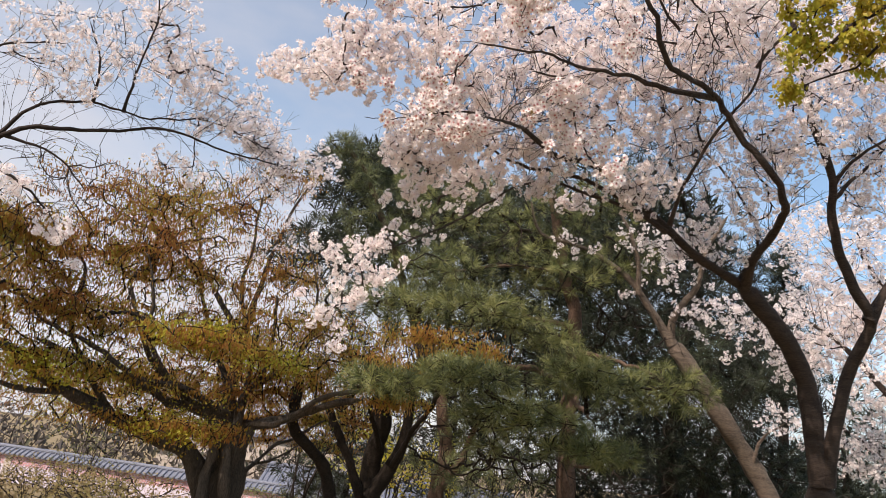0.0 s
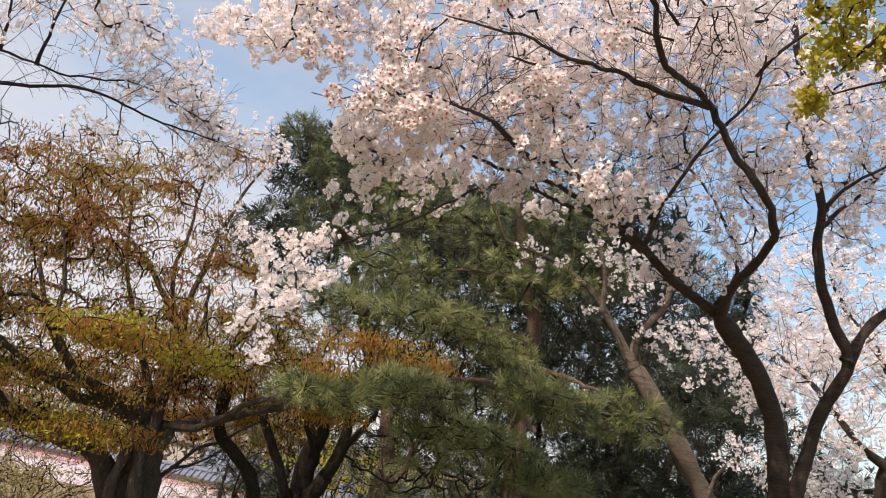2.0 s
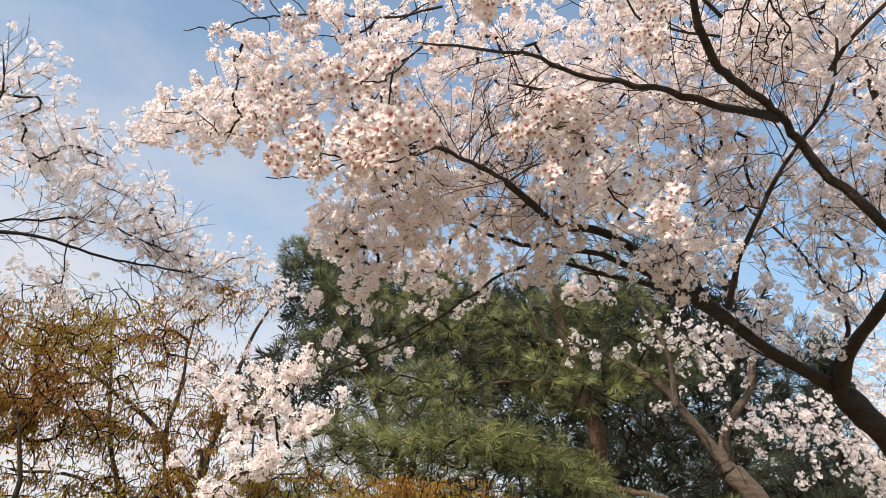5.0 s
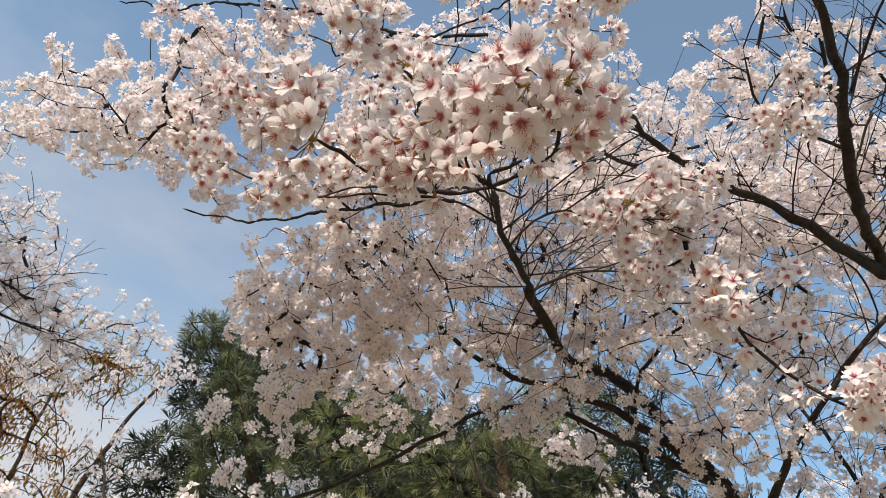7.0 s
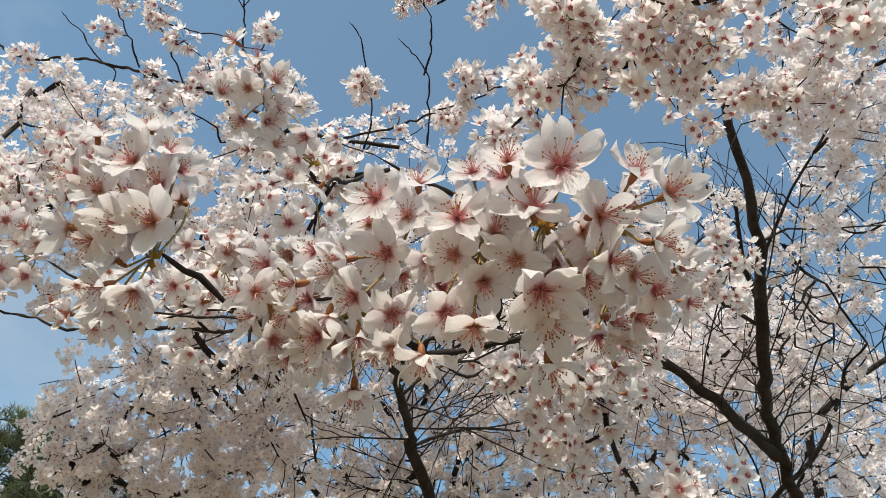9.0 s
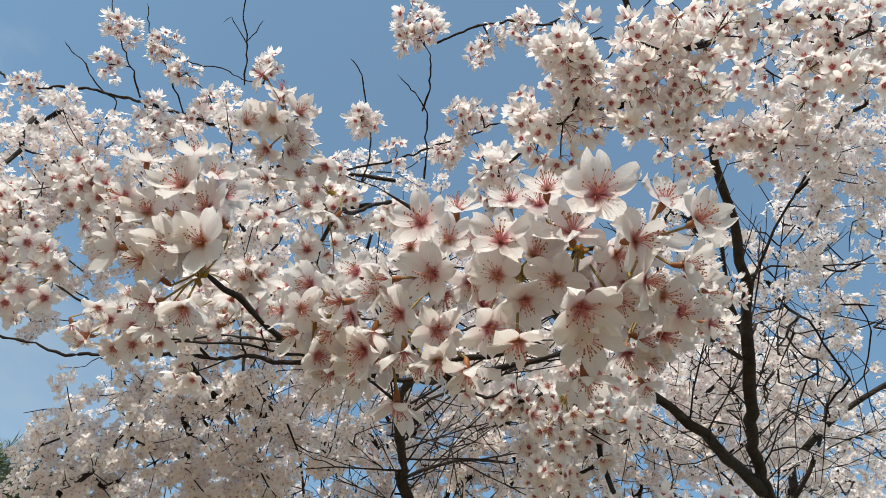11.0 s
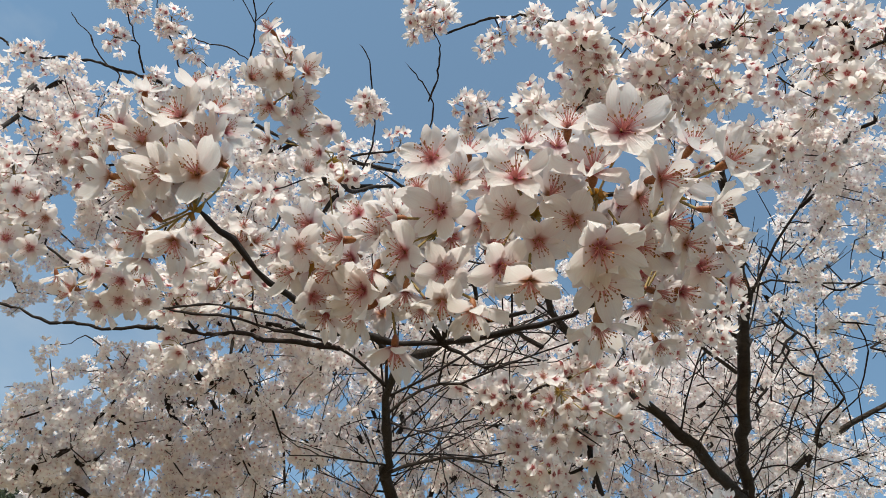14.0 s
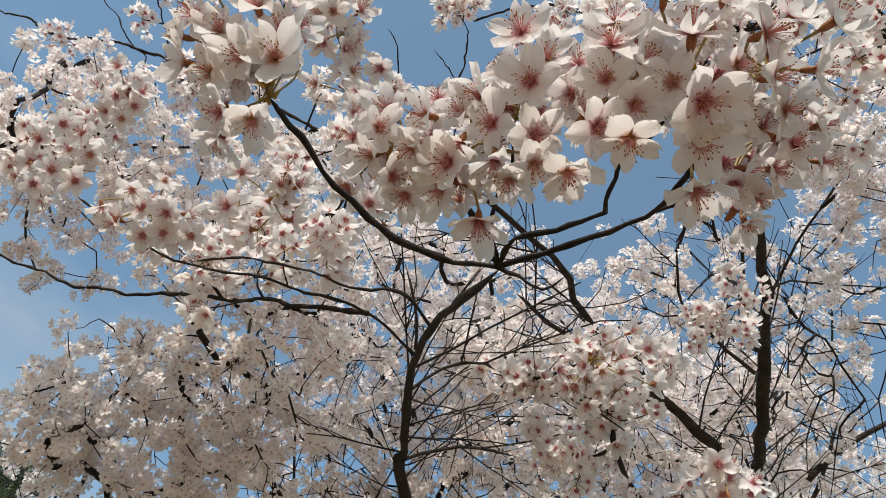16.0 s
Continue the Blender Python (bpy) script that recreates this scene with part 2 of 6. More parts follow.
def box(bm, lo, hi, turn=None):
    made = bmesh.ops.create_cube(bm, size=1.0)["verts"]
    lo, hi = Vector(lo), Vector(hi)
    for v in made:
        v.co = Vector(((v.co.x + 0.5) * (hi.x - lo.x) + lo.x, (v.co.y + 0.5) * (hi.y - lo.y) + lo.y, (v.co.z + 0.5) * (hi.z - lo.z) + lo.z))
        if turn is not None:
            v.co = turn @ v.co
    return made


def smooth_path(points, step):
    """A smooth curve through the points, sampled at about that step."""
    p = np.asarray(points, float)
    p = np.vstack([2 * p[0] - p[1], p, 2 * p[-1] - p[-2]])
    out, at = [], []
    for i in range(1, len(p) - 2):
        n = max(2, int(np.linalg.norm(p[i + 1] - p[i]) / step))
        for u in np.arange(n) / n:
            out.append(0.5 * (2 * p[i] + (p[i + 1] - p[i - 1]) * u + (2 * p[i - 1] - 5 * p[i] + 4 * p[i + 1] - p[i + 2]) * u * u + (3 * p[i] - p[i - 1] - 3 * p[i + 1] + p[i + 2]) * u**3))
            at.append((i - 1 + u) / (len(p) - 3))
    return np.array(out + [p[-2]]), np.array(at + [1.0])


def tubes(paths, sides=6, rng=None, knots=0.0):
    """Tapered tubes along (points, radii), as arrays."""
    vs, fs, base = [], [], 0
    angle = np.arange(sides) * 2 * math.pi / sides
    for pts, rad in paths:
        n = len(pts)
        if n < 2:
            continue
        tan = np.gradient(pts, axis=0)
        tan /= np.linalg.norm(tan, axis=1)[:, None] + 1e-9
        ref = np.array([0.31, 0.87, 0.38]) if abs(tan[:, 1]).mean() < 0.8 else np.array([0.9, 0.1, 0.42])
        u = np.cross(tan, ref)
        u /= np.linalg.norm(u, axis=1)[:, None] + 1e-9
        w = np.cross(tan, u)
        r = np.asarray(rad)[:, None] * np.ones(sides)
        if knots and rng is not None:
            r = r * (1 + knots * rng.standard_normal((n, sides)) * 0.5 + knots * rng.standard_normal((n, 1)))
        ring = pts[:, None] + r[..., None] * (np.cos(angle)[None, :, None] * u[:, None] + np.sin(angle)[None, :, None] * w[:, None])
        vs.append(ring.reshape(-1, 3))
        i, j = np.meshgrid(np.arange(n - 1), np.arange(sides), indexing="ij")
        k = (j + 1) % sides
        fs.append(np.stack([base + i * sides + j, base + i * sides + k, base + (i + 1) * sides + k, base + (i + 1) * sides + j], -1).reshape(-1, 4))
        base += n * sides
    return np.concatenate(vs), np.concatenate(fs)


def bases(normals, spin):
    """Turns that lay z along each normal, spun by the given angles."""
    n = normals / (np.linalg.norm(normals, axis=1)[:, None] + 1e-9)
    ref = np.where(abs(n[:, 2:3]) < 0.9, np.array([[0, 0, 1.0]]), np.array([[1.0, 0, 0]]))
    u = np.cross(ref, n)
    u /= np.linalg.norm(u, axis=1)[:, None] + 1e-9
    w = np.cross(n, u)
    c, s = np.cos(spin)[:, None], np.sin(spin)[:, None]
    return np.stack([c * u + s * w, c * w - s * u, n], -1)


def bake(template, places, normals, spin, size):
    """Many copies of a small template in one mesh: arrays of verts, faces and uv."""
    v, f, uv = template
    turn = bases(np.asarray(normals, float), np.asarray(spin, float))
    verts = np.einsum("mij,nj->mni", turn, v) * np.asarray(size)[:, None, None] + np.asarray(places)[:, None]
    faces = f[None] + (np.arange(len(places)) * len(v))[:, None, None]
    return verts.reshape(-1, 3), faces.reshape(-1, f.shape[1]), None if uv is None else np.tile(uv, (len(places), 1))


# ---- small templates ----
def flower_template(cup=0.35, seed=0):
    """A five-petalled flower of unit radius facing +z: two quads a petal."""
    rng = np.random.default_rng(seed)
    v, f, uv = [], [], []
    for k in range(5):
        a, b = k * 2 * math.pi / 5, len(v)
        c = cup * (1 + rng.uniform(-0.5, 0.5))
        for r, side, z in ((0.02, 0, 0.0), (0.62, -0.62, 0.75), (0.70, 0.0, 0.5), (0.62, 0.62, 0.75), (1.0, -0.23, 1.0), (0.9, 0.0, 0.85), (1.0, 0.23, 1.0)):
            t = a + (side * 0.9 if r < 0.9 else side)
            v.append((r * math.cos(t), r * math.sin(t), z * c + 0.06 * (k % 2)))
            uv.append((r, side + 0.5))
        f += [(b, b + 1, b + 4, b + 5), (b, b + 5, b + 6, b + 3)]
    return np.array(v), np.array(f), np.array(uv)


def far_flower_template(cup=0.4):
    """A five-petalled flower of unit radius facing +z: one quad a petal."""
    v, f, uv = [], [], []
    for k in range(5):
        a, b = k * 2 * math.pi / 5, len(v)
        for r, side, z in ((0.02, 0, 0.0), (0.72, -0.5, 0.7), (1.0, 0.0, 1.0), (0.72, 0.5, 0.7)):
            v.append((r * math.cos(a + side), r * math.sin(a + side), z * cup + 0.06 * (k % 2)))
            uv.append((r, side + 0.5))
        f.append((b, b + 1, b + 2, b + 3))
    return np.array(v), np.array(f), np.array(uv)


def small_flower_template(cup=0.4):
    """A five-petalled flower of unit radius facing +z: one three-cornered petal each."""
    v, f, uv = [], [], []
    for k in range(5):
        a, b = k * 2 * math.pi / 5, len(v)
        for r, side, z in ((0.02, 0, 0.0), (0.98, -0.42, 0.9), (0.98, 0.42, 0.9)):
            v.append((r * math.cos(a + side), r * math.sin(a + side), z * cup + 0.08 * (k % 2)))
            uv.append((r, side + 0.5))
        f.append((b, b + 1, b + 2))
    return np.array(v), np.array(f), np.array(uv)


def tuft_template(count, width, spread, seed):
    """A burst of needles round +z, all from one point; each needle a slim blade of unit length."""
    rng = np.random.default_rng(seed)
    v, f = [(0.0, 0.0, 0.0)], []
    for _ in range(count):
        t, open_ = rng.uniform(0, 2 * math.pi), spread * math.sqrt(rng.uniform(0.01, 1.0))
        d = Vector((math.cos(t) * math.sin(open_), math.sin(t) * math.sin(open_), math.cos(open_)))
        side = d.cross(Vector((0, 0, 1)) + Vector(rng.uniform(-0.6, 0.6, 3))).normalized() * width
        far = d * rng.uniform(0.75, 1.1)
        b = len(v)
        v += [tuple(far * 0.5 - side + Vector((0, 0, 0.03))), tuple(far - Vector((0, 0, 0.08))), tuple(far * 0.5 + side + Vector((0, 0, 0.03)))]
        f.append((0, b, b + 1, b + 2))
    return np.array(v), np.array(f), None


def catkin_template():
    """A hanging catkin along -z: a slim four-edged spindle."""
    v = [(0, 0, 0), (0.12, 0.02, -0.5), (0.02, 0.12, -0.55), (-0.09, -0.03, -0.5), (0.02, -0.12, -0.45), (0.1, 0, -1.0)]
    return np.array(v), np.array([(0, 1, 5, 3), (0, 2, 5, 4)]), None


def leaf_template(width=0.3, fold=0.15):
    """A pointed leaf of unit length along +z, folded along its rib."""
    v = [(0, 0, 0), (-width, fold, 0.4), (0, 0, 0.45), (width, fold, 0.4), (0, -fold, 1.0)]
    return np.array(v), np.array([(0, 1, 4, 2), (0, 2, 4, 3)]), None


MID_FLOWERS = []
SMALL_FLOWERS = [small_flower_template(c) for c in (0.2, 0.5, 0.8)]
FAR_FLOWERS = [far_flower_template(c) for c in (0.2, 0.5, 0.8)]
FLOWERS = [flower_template(c, i) for i, c in enumerate((0.2, 0.45, 0.7))]
TUFTS = [tuft_template(32, 0.0155, 1.35, i) for i in range(4)]
FAR_TUFTS = [tuft_template(20, 0.023, 1.4, i) for i in range(3)]
BACK_TUFTS = [tuft_template(16, 0.046, 1.5, i) for i in range(3)]
CATKIN_SHAPE, LEAF_SHAPE, BROAD_LEAF = catkin_template(), leaf_template(), leaf_template(0.38, 0.1)

# The way under the boughs stays free of twigs.
WAY = [((0, 0, 1.5), (0.1, 1.25, 1.83)), ((0.1, 1.25, 1.83), (-0.2, 2.25, 2.4)), ((-0.2, 2.25, 2.4), (-0.22, 2.56, 2.56))]


def free_of_way(p, room):
    p = np.atleast_2d(p)
    near = np.full(len(p), 1e9)
    for s, e in WAY:
        s, e = np.array(s), np.array(e)
        u = np.clip((p - s) @ (e - s) / ((e - s) @ (e - s)), 0, 1)
        near = np.minimum(near, np.linalg.norm(p - s - u[:, None] * (e - s), axis=1))
    return near > room


class Growth:
    """A tree's wood: limbs along given curves, and twigs that reach from the nearest wood to points in the crown."""

    def __init__(self, root, seed, bark, twig_bark):
        self.root, self.rng, self.bark, self.twig_bark = root, np.random.default_rng(seed), bark, twig_bark
        self.at, self.way, self.up = np.zeros((0, 3)), np.zeros((0, 3)), np.zeros(0, int)
        self.limbs = []

    def limb(self, points, r0, r1, name="limb", sides=8, wobble=0.012, knots=0.05, label="", flare=0.0, taper=0.45):
        pts, u = smooth_path(points, 0.012 if name == "branch" else 0.06 if r0 < 0.06 else 0.09)
        pts = pts + wobble * np.stack([np.convolve(self.rng.standard_normal(len(pts) + 4), np.ones(5) / 2.2, "valid") for _ in range(3)], 1) * np.minimum(1, 4 * u)[:, None]
        rad = r0 + (r1 - r0) * u**taper + flare * np.exp(-u * 14)
        rad[-1] *= 0.15
        v, f = tubes([(pts, rad)], sides, self.rng, knots)
        link(name, mesh_data(name, v, f, self.twig_bark if name == "branch" else self.bark, smooth=True), self.root, label)
        self.add(pts)
        self.limbs.append(pts)
        return pts

    def add(self, pts, parent=-1):
        way = np.gradient(pts, axis=0)
        way /= np.linalg.norm(way, axis=1)[:, None] + 1e-9
        first = len(self.at)
        self.at, self.way = np.vstack([self.at, pts]), np.vstack([self.way, way])
        self.up = np.concatenate([self.up, np.r_[parent, np.arange(first, first + len(pts) - 1)]])
        return first

    def shoots(self, gap=0.06, length=(0.18, 0.5), thick=0.0019, rise=0.35, room=0.5, reach=(0.0, 1e9), name="shoot_spray"):
        """Slender straight shoots along every limb, leaving it at a sharp angle, each with a few side shoots."""
        rng = self.rng
        paths = []

        def one(foot, way, far, r):
            side = rng.standard_normal(3) * 0.10 * far
            u = np.linspace(0, 1, 5)[:, None]
            pts = foot + way * far * u + side * u * u + rng.standard_normal((5, 3)) * 0.006 * u
            if free_of_way(pts, room).all():
                paths.append((pts, np.linspace(r, r * 0.45, 5)))
                return pts
            return None

        for limb in list(self.limbs):
            steps = np.linalg.norm(np.diff(limb, axis=0), axis=1)
            for i in range(2, len(limb) - 1):
                if not reach[0] < limb[i][1] < reach[1] or rng.random() > steps[i - 1] / gap:
                    continue
                along = limb[i] - limb[i - 1]
                along /= np.linalg.norm(along) + 1e-9
                off = np.cross(along, rng.standard_normal(3))
                off /= np.linalg.norm(off) + 1e-9
                way = along * rng.uniform(0.4, 0.9) + off * 0.8 + np.array([0, 0, rise])
                way /= np.linalg.norm(way)
                far = rng.uniform(*length)
                made = one(limb[i], way, far, thick * rng.uniform(0.8, 1.3))
                if made is None:
                    continue
                for _ in range(rng.integers(2, 5)):
                    k = rng.integers(1, 4)
                    turn = way + rng.standard_normal(3) * 0.55 + np.array([0, 0, 0.1])
                    one(made[k], turn / np.linalg.norm(turn), far * rng.uniform(0.3, 0.6), thick * 0.7)
        v, f = tubes(paths, 3)
        link(name, mesh_data(name, v, f, self.twig_bark, smooth=True), self.root, "straight dark shoots", "stuff")

    def grow(self, goals, step=0.06, sag=0.05, turn=0.7, thin=0.0013, sides=4, most=0.011, bend=0.006, name="twig_spray", room=0.0):
        """Twigs to the goals, nearest first. Returns for each twig its points, root first."""
        wood = len(self.at)
        goals = np.asarray(goals, float)
        left = np.ones(len(goals), bool)
        best, whose = np.full(len(goals), 1e9), np.zeros(len(goals), int)

        def meet(first):
            nonlocal best, whose
            open_goals = np.nonzero(left)[0]
            if not len(open_goals):
                return
            ends = goals[open_goals]
            for s in range(first, len(self.at), 400):
                at, way = self.at[s : s + 400], self.way[s : s + 400]
                off = ends[:, None] - at[None]
                far = np.linalg.norm(off, axis=2) + 1e-6
                cost = far * (1 + turn * (1 - np.einsum("gnk,nk->gn", off, way) / far))
                i = cost.argmin(1)
                c = cost[np.arange(len(ends)), i]
                better = c < best[open_goals]
                best[open_goals[better]], whose[open_goals[better]] = c[better], s + i[better]

        meet(0)
        chains = []
        for _ in range(len(goals)):
            g = np.where(left, best, 1e18).argmin()
            left[g] = False
            a, b = self.at[whose[g]], goals[g]
            far = np.linalg.norm(b - a)
            n = max(2, int(far / step))
            u = np.linspace(0, 1, n + 1)[:, None]
            start = self.way[whose[g]] * min(far, 0.4) * 0.3
            pts = a + (b - a) * u + start * (u * (1 - u) ** 2) * 1.5
            pts[:, 2] -= sag * far * (np.sin(u[:, 0] * math.pi))
            pts[1:-1] += self.rng.standard_normal((n - 1, 3)) * bend * min(far, 0.5)
            first = self.add(pts[1:], whose[g])
            chains.append((whose[g], first, n))
            meet(first)
        load = np.zeros(len(self.at))
        for root, first, n in chains:
            load[first + n - 1] += 1
        for i in range(len(self.at) - 1, wood - 1, -1):
            if self.up[i] >= 0:
                load[self.up[i]] += load[i]
        rad = np.minimum(thin * np.maximum(load, 1) ** 0.45, most)
        paths, out = [], []
        for root, first, n in chains:
            ids = np.r_[root, first : first + n]
            pts, r = self.at[ids], rad[ids]
            r[0] = r[1]
            r = r * np.linspace(1.0, 0.8, len(r))
            paths.append((pts, r))
            out.append(pts)
        if room:
            paths = [p for p in paths if free_of_way(p[0], room).all()]
        v, f = tubes(paths, sides)
        link(name, mesh_data(name, v, f, self.twig_bark, smooth=True), self.root, kind="stuff")
        return out


def scatter(rng, centre, radii, count, fill=0.45):
    """Points in an ellipsoid, denser towards its outside."""
    d = rng.standard_normal((count, 3))
    d /= np.linalg.norm(d, axis=1)[:, None]
    return np.array(centre) + d * (rng.random(count) ** fill)[:, None] * np.array(radii)


def umbels(rng, spots, flowers, radius, size):
    """Flowers in round heads about the spots: places, normals."""
    n = rng.integers(flowers[0], flowers[1] + 1, len(spots))
    at = np.repeat(np.asarray(spots), n, axis=0)
    d = rng.standard_normal((len(at), 3)) + np.array([0, -0.15, -0.2])
    d /= np.linalg.norm(d, axis=1)[:, None]
    places = at + d * radius * rng.uniform(0.6, 1.1, (len(at), 1))
    normals = d + rng.standard_normal((len(at), 3)) * 0.35
    return places, normals, size * rng.uniform(0.85, 1.12, len(at))


def blossom_mesh(name, rng, places, normals, size, shapes):
    vs, fs, us, base = [], [], [], 0
    kind = rng.integers(0, len(shapes), len(places))
    for k, shape in enumerate(shapes):
        pick = kind == k
        if pick.any():
            v, f, uv = bake(shape, places[pick], normals[pick], rng.uniform(0, 6.3, pick.sum()), size[pick])
            vs.append(v), fs.append(f + base), us.append(uv)
            base += len(v)
    return mesh_data(name, np.concatenate(vs), np.concatenate(fs), BLOSSOM, np.concatenate(us))


def cherry_crown(tree, blobs, room=0.45, spacing=0.07, flowers=(6, 11), far=False, name="blossom_bough", dense=1.6, size=0.0158, radius=0.032):
    """Twigs and flower heads through the given parts of the crown, one mesh of flowers a part."""
    rng = tree.rng
    goals = [scatter(rng, c, r, int(n * dense)) for c, r, n in blobs]
    owner = np.repeat(np.arange(len(goals)), [len(g) for g in goals])
    goals = np.vstack(goals)
    ok = free_of_way(goals, room)
    goals, owner = goals[ok], owner[ok]
    twigs = tree.grow(goals, room=room * 0.6, sides=3 if far else 4, thin=0.0013, most=0.009)
    spots = []
    for pts in twigs:
        length = np.linalg.norm(np.diff(pts, axis=0), axis=1).sum()
        n = max(1, int(min(length, 0.45) / spacing))
        back = np.minimum(np.arange(n) * spacing / max(length, 1e-6), 1.0)
        index = (1 - back) * (len(pts) - 1)
        lo = np.floor(index).astype(int)
        hi = np.minimum(lo + 1, len(pts) - 1)
        s = pts[lo] + (pts[hi] - pts[lo]) * (index - lo)[:, None]
        spots.append(s + rng.standard_normal(s.shape) * 0.012)
    spots = np.vstack(spots)
    spots = spots[free_of_way(spots, room)]
    home = np.array([((spots - np.array(c)) ** 2 / (np.array(r) + 0.05) ** 2).sum(1) for c, r, n in blobs]).argmin(0)
    for k in range(len(blobs)):
        pick = spots[home == k]
        if len(pick):
            link(name, blossom_mesh(name, rng, *umbels(rng, pick, flowers, radius, size), SMALL_FLOWERS if far else FAR_FLOWERS if blobs[k][0][1] > 3.9 else FLOWERS), tree.root, kind="stuff")
    return spots


# ---- ground ----
def ground_height(x, y):
    rise = 0.7 * math.exp(-((y - 3.2) ** 2) / 10.0 - (x * x) / 60.0)
    u = min(max((y - 5.0) / 27.0, 0), 1)
    w = min(max((y - 35.0) / 5.0, 0), 1)
    return rise - 2.0 * u * u * (3 - 2 * u) - 2.2 * w * w * (3 - 2 * w)


bm = bmesh.new()
xs = [-400, -200, -100, -60] + list(range(-40, 41, 2)) + [60, 100, 200, 400]
ys = [-400, -100, -40, -20] + [v * 1.0 for v in range(-10, 40)] + [45, 55, 80, 150, 400]
grid = [[bm.verts.new((x, y, ground_height(x, y) + (0.04 * noise.noise((x * 0.7, y * 0.7, 0)) if abs(x) < 41 else 0))) for x in xs] for y in ys]
for j in range(len(ys) - 1):
    for i in range(len(xs) - 1):
        bm.faces.new((grid[j][i], grid[j][i + 1], grid[j + 1][i + 1], grid[j + 1][i]))
tagged(part("ground", bm, GROUND, smooth=True), "dry yellow lawn sloping down to the wall", "ground", kind="structure")

# ---- blossoming cherry whose boughs hang over the way ----
cherry = thing("cherry_tree", (3.0, 6.0, 0.2), "cherry tree in full white blossom with dark forked limbs", "tree", "cherry trees")
cherry.location = (0, 0, 0)
A = Growth(cherry, 11, CHERRY_BARK, TWIG_BARK)
A.limb([(3.106, 6.108, 0.336), (3.075, 6.006, 1.250), (3.037, 5.857, 1.751)], 0.14, 0.105, "trunk", 12, flare=0.1)
A.limb([(3.026, 5.865, 1.684), (2.925, 5.770, 2.156), (2.804, 5.661, 2.541), (2.492, 5.465, 2.840), (2.149, 5.262, 3.099)], 0.085, 0.07, sides=10)
A.limb([(2.175, 5.260, 3.069), (2.101, 4.910, 3.200), (2.080, 4.472, 3.314), (1.992, 4.184, 3.391), (1.732, 4.048, 3.631), (1.420, 3.890, 3.890), (0.996, 3.470, 3.814), (0.851, 3.274, 3.971), (0.738, 3.168, 4.068), (0.585, 3.039, 4.151), (0.480, 2.963, 4.189), (0.307, 2.865, 4.226), (0.159, 2.761, 4.288)], 0.052, 0.006, taper=0.36)
A.limb([(1.42, 3.89, 3.89), (1.001, 3.653, 3.773), (0.808, 3.629, 3.808), (0.535, 3.486, 3.754), (0.314, 3.363, 3.698), (0.122, 3.267, 3.650), (-0.108, 3.216, 3.675)], 0.024, 0.004)
A.limb([(2.149, 5.262, 3.099), (1.716, 5.001, 3.201), (1.305, 4.850, 3.450), (0.833, 4.691, 3.711), (0.543, 4.494, 3.650), (0.390, 4.230, 3.610), (0.269, 4.047, 3.601), (0.235, 3.960, 3.570)], 0.046, 0.012, wobble=0.003)
A.limb([(1.415, 4.790, 3.288), (0.973, 4.668, 3.499), (0.634, 4.629, 3.593), (0.288, 4.579, 3.623), (0.091, 4.534, 3.646), (-0.149, 4.370, 3.741), (-0.368, 4.247, 3.813)], 0.026, 0.005)
A.limb([(1.262, 4.697, 3.355), (0.852, 4.732, 3.494), (0.558, 4.750, 3.555), (0.250, 4.756, 3.474), (0.001, 4.698, 3.228), (-0.259, 4.609, 3.005), (-0.544, 4.482, 2.825), (-0.768, 4.344, 2.637), (-0.788, 4.363, 2.297)], 0.017, 0.004)
A.limb([(1.413, 4.721, 3.325), (1.427, 4.529, 3.507), (1.512, 4.279, 3.728), (1.621, 4.076, 3.912), (1.681, 3.913, 4.035), (1.675, 3.693, 4.262)], 0.021, 0.006)
A.limb([(3.061, 5.846, 1.689), (3.060, 5.703, 2.126), (3.109, 5.553, 2.566), (3.142, 5.268, 2.952), (2.950, 5.171, 3.244), (2.769, 5.006, 3.631), (2.633, 4.807, 3.954), (2.423, 4.624, 4.261), (2.263, 4.470, 4.531), (2.121, 4.271, 4.811), (1.977, 4.080, 5.127)], 0.078, 0.016)
A.limb([(3.137, 5.277, 2.931), (3.298, 5.216, 3.208), (3.550, 5.030, 3.598), (3.588, 4.782, 4.062)], 0.06, 0.02)
A.limb([(2.692, 4.885, 3.855), (2.777, 4.683, 4.032), (2.905, 4.543, 4.141), (3.105, 4.347, 4.243)], 0.02, 0.006)
A.limb([(2.738, 4.951, 3.793), (2.869, 4.929, 3.942), (3.039, 4.830, 4.180), (3.220, 4.528, 4.686)], 0.022, 0.008)
A.limb([(2.120, 5.267, 3.119), (2.229, 5.105, 3.458), (2.040, 5.126, 3.872), (1.781, 5.172, 4.212), (1.483, 5.128, 4.464)], 0.02, 0.006)
# twigs close over the way
A.limb([(0.390, 4.230, 3.610), (0.269, 4.047, 3.601), (0.235, 3.936, 3.552), (0.143, 3.682, 3.447), (0.084, 3.515, 3.371), (0.030, 3.344, 3.284), (-0.004, 3.203, 3.208), (-0.033, 3.027, 3.080), (-0.057, 2.892, 2.971)], 0.0135, 0.0042, sides=8, wobble=0.003, knots=0.1, taper=0.8)
A.limb([(-0.057, 2.892, 2.971), (-0.082, 2.892, 2.958), (-0.108, 2.893, 2.951), (-0.141, 2.891, 2.941), (-0.177, 2.882, 2.932), (-0.209, 2.868, 2.925), (-0.237, 2.853, 2.924), (-0.260, 2.836, 2.923), (-0.279, 2.820, 2.924)], 0.0026, 0.0019, "branch", 7, 0.0026, 0.24, taper=0.8)
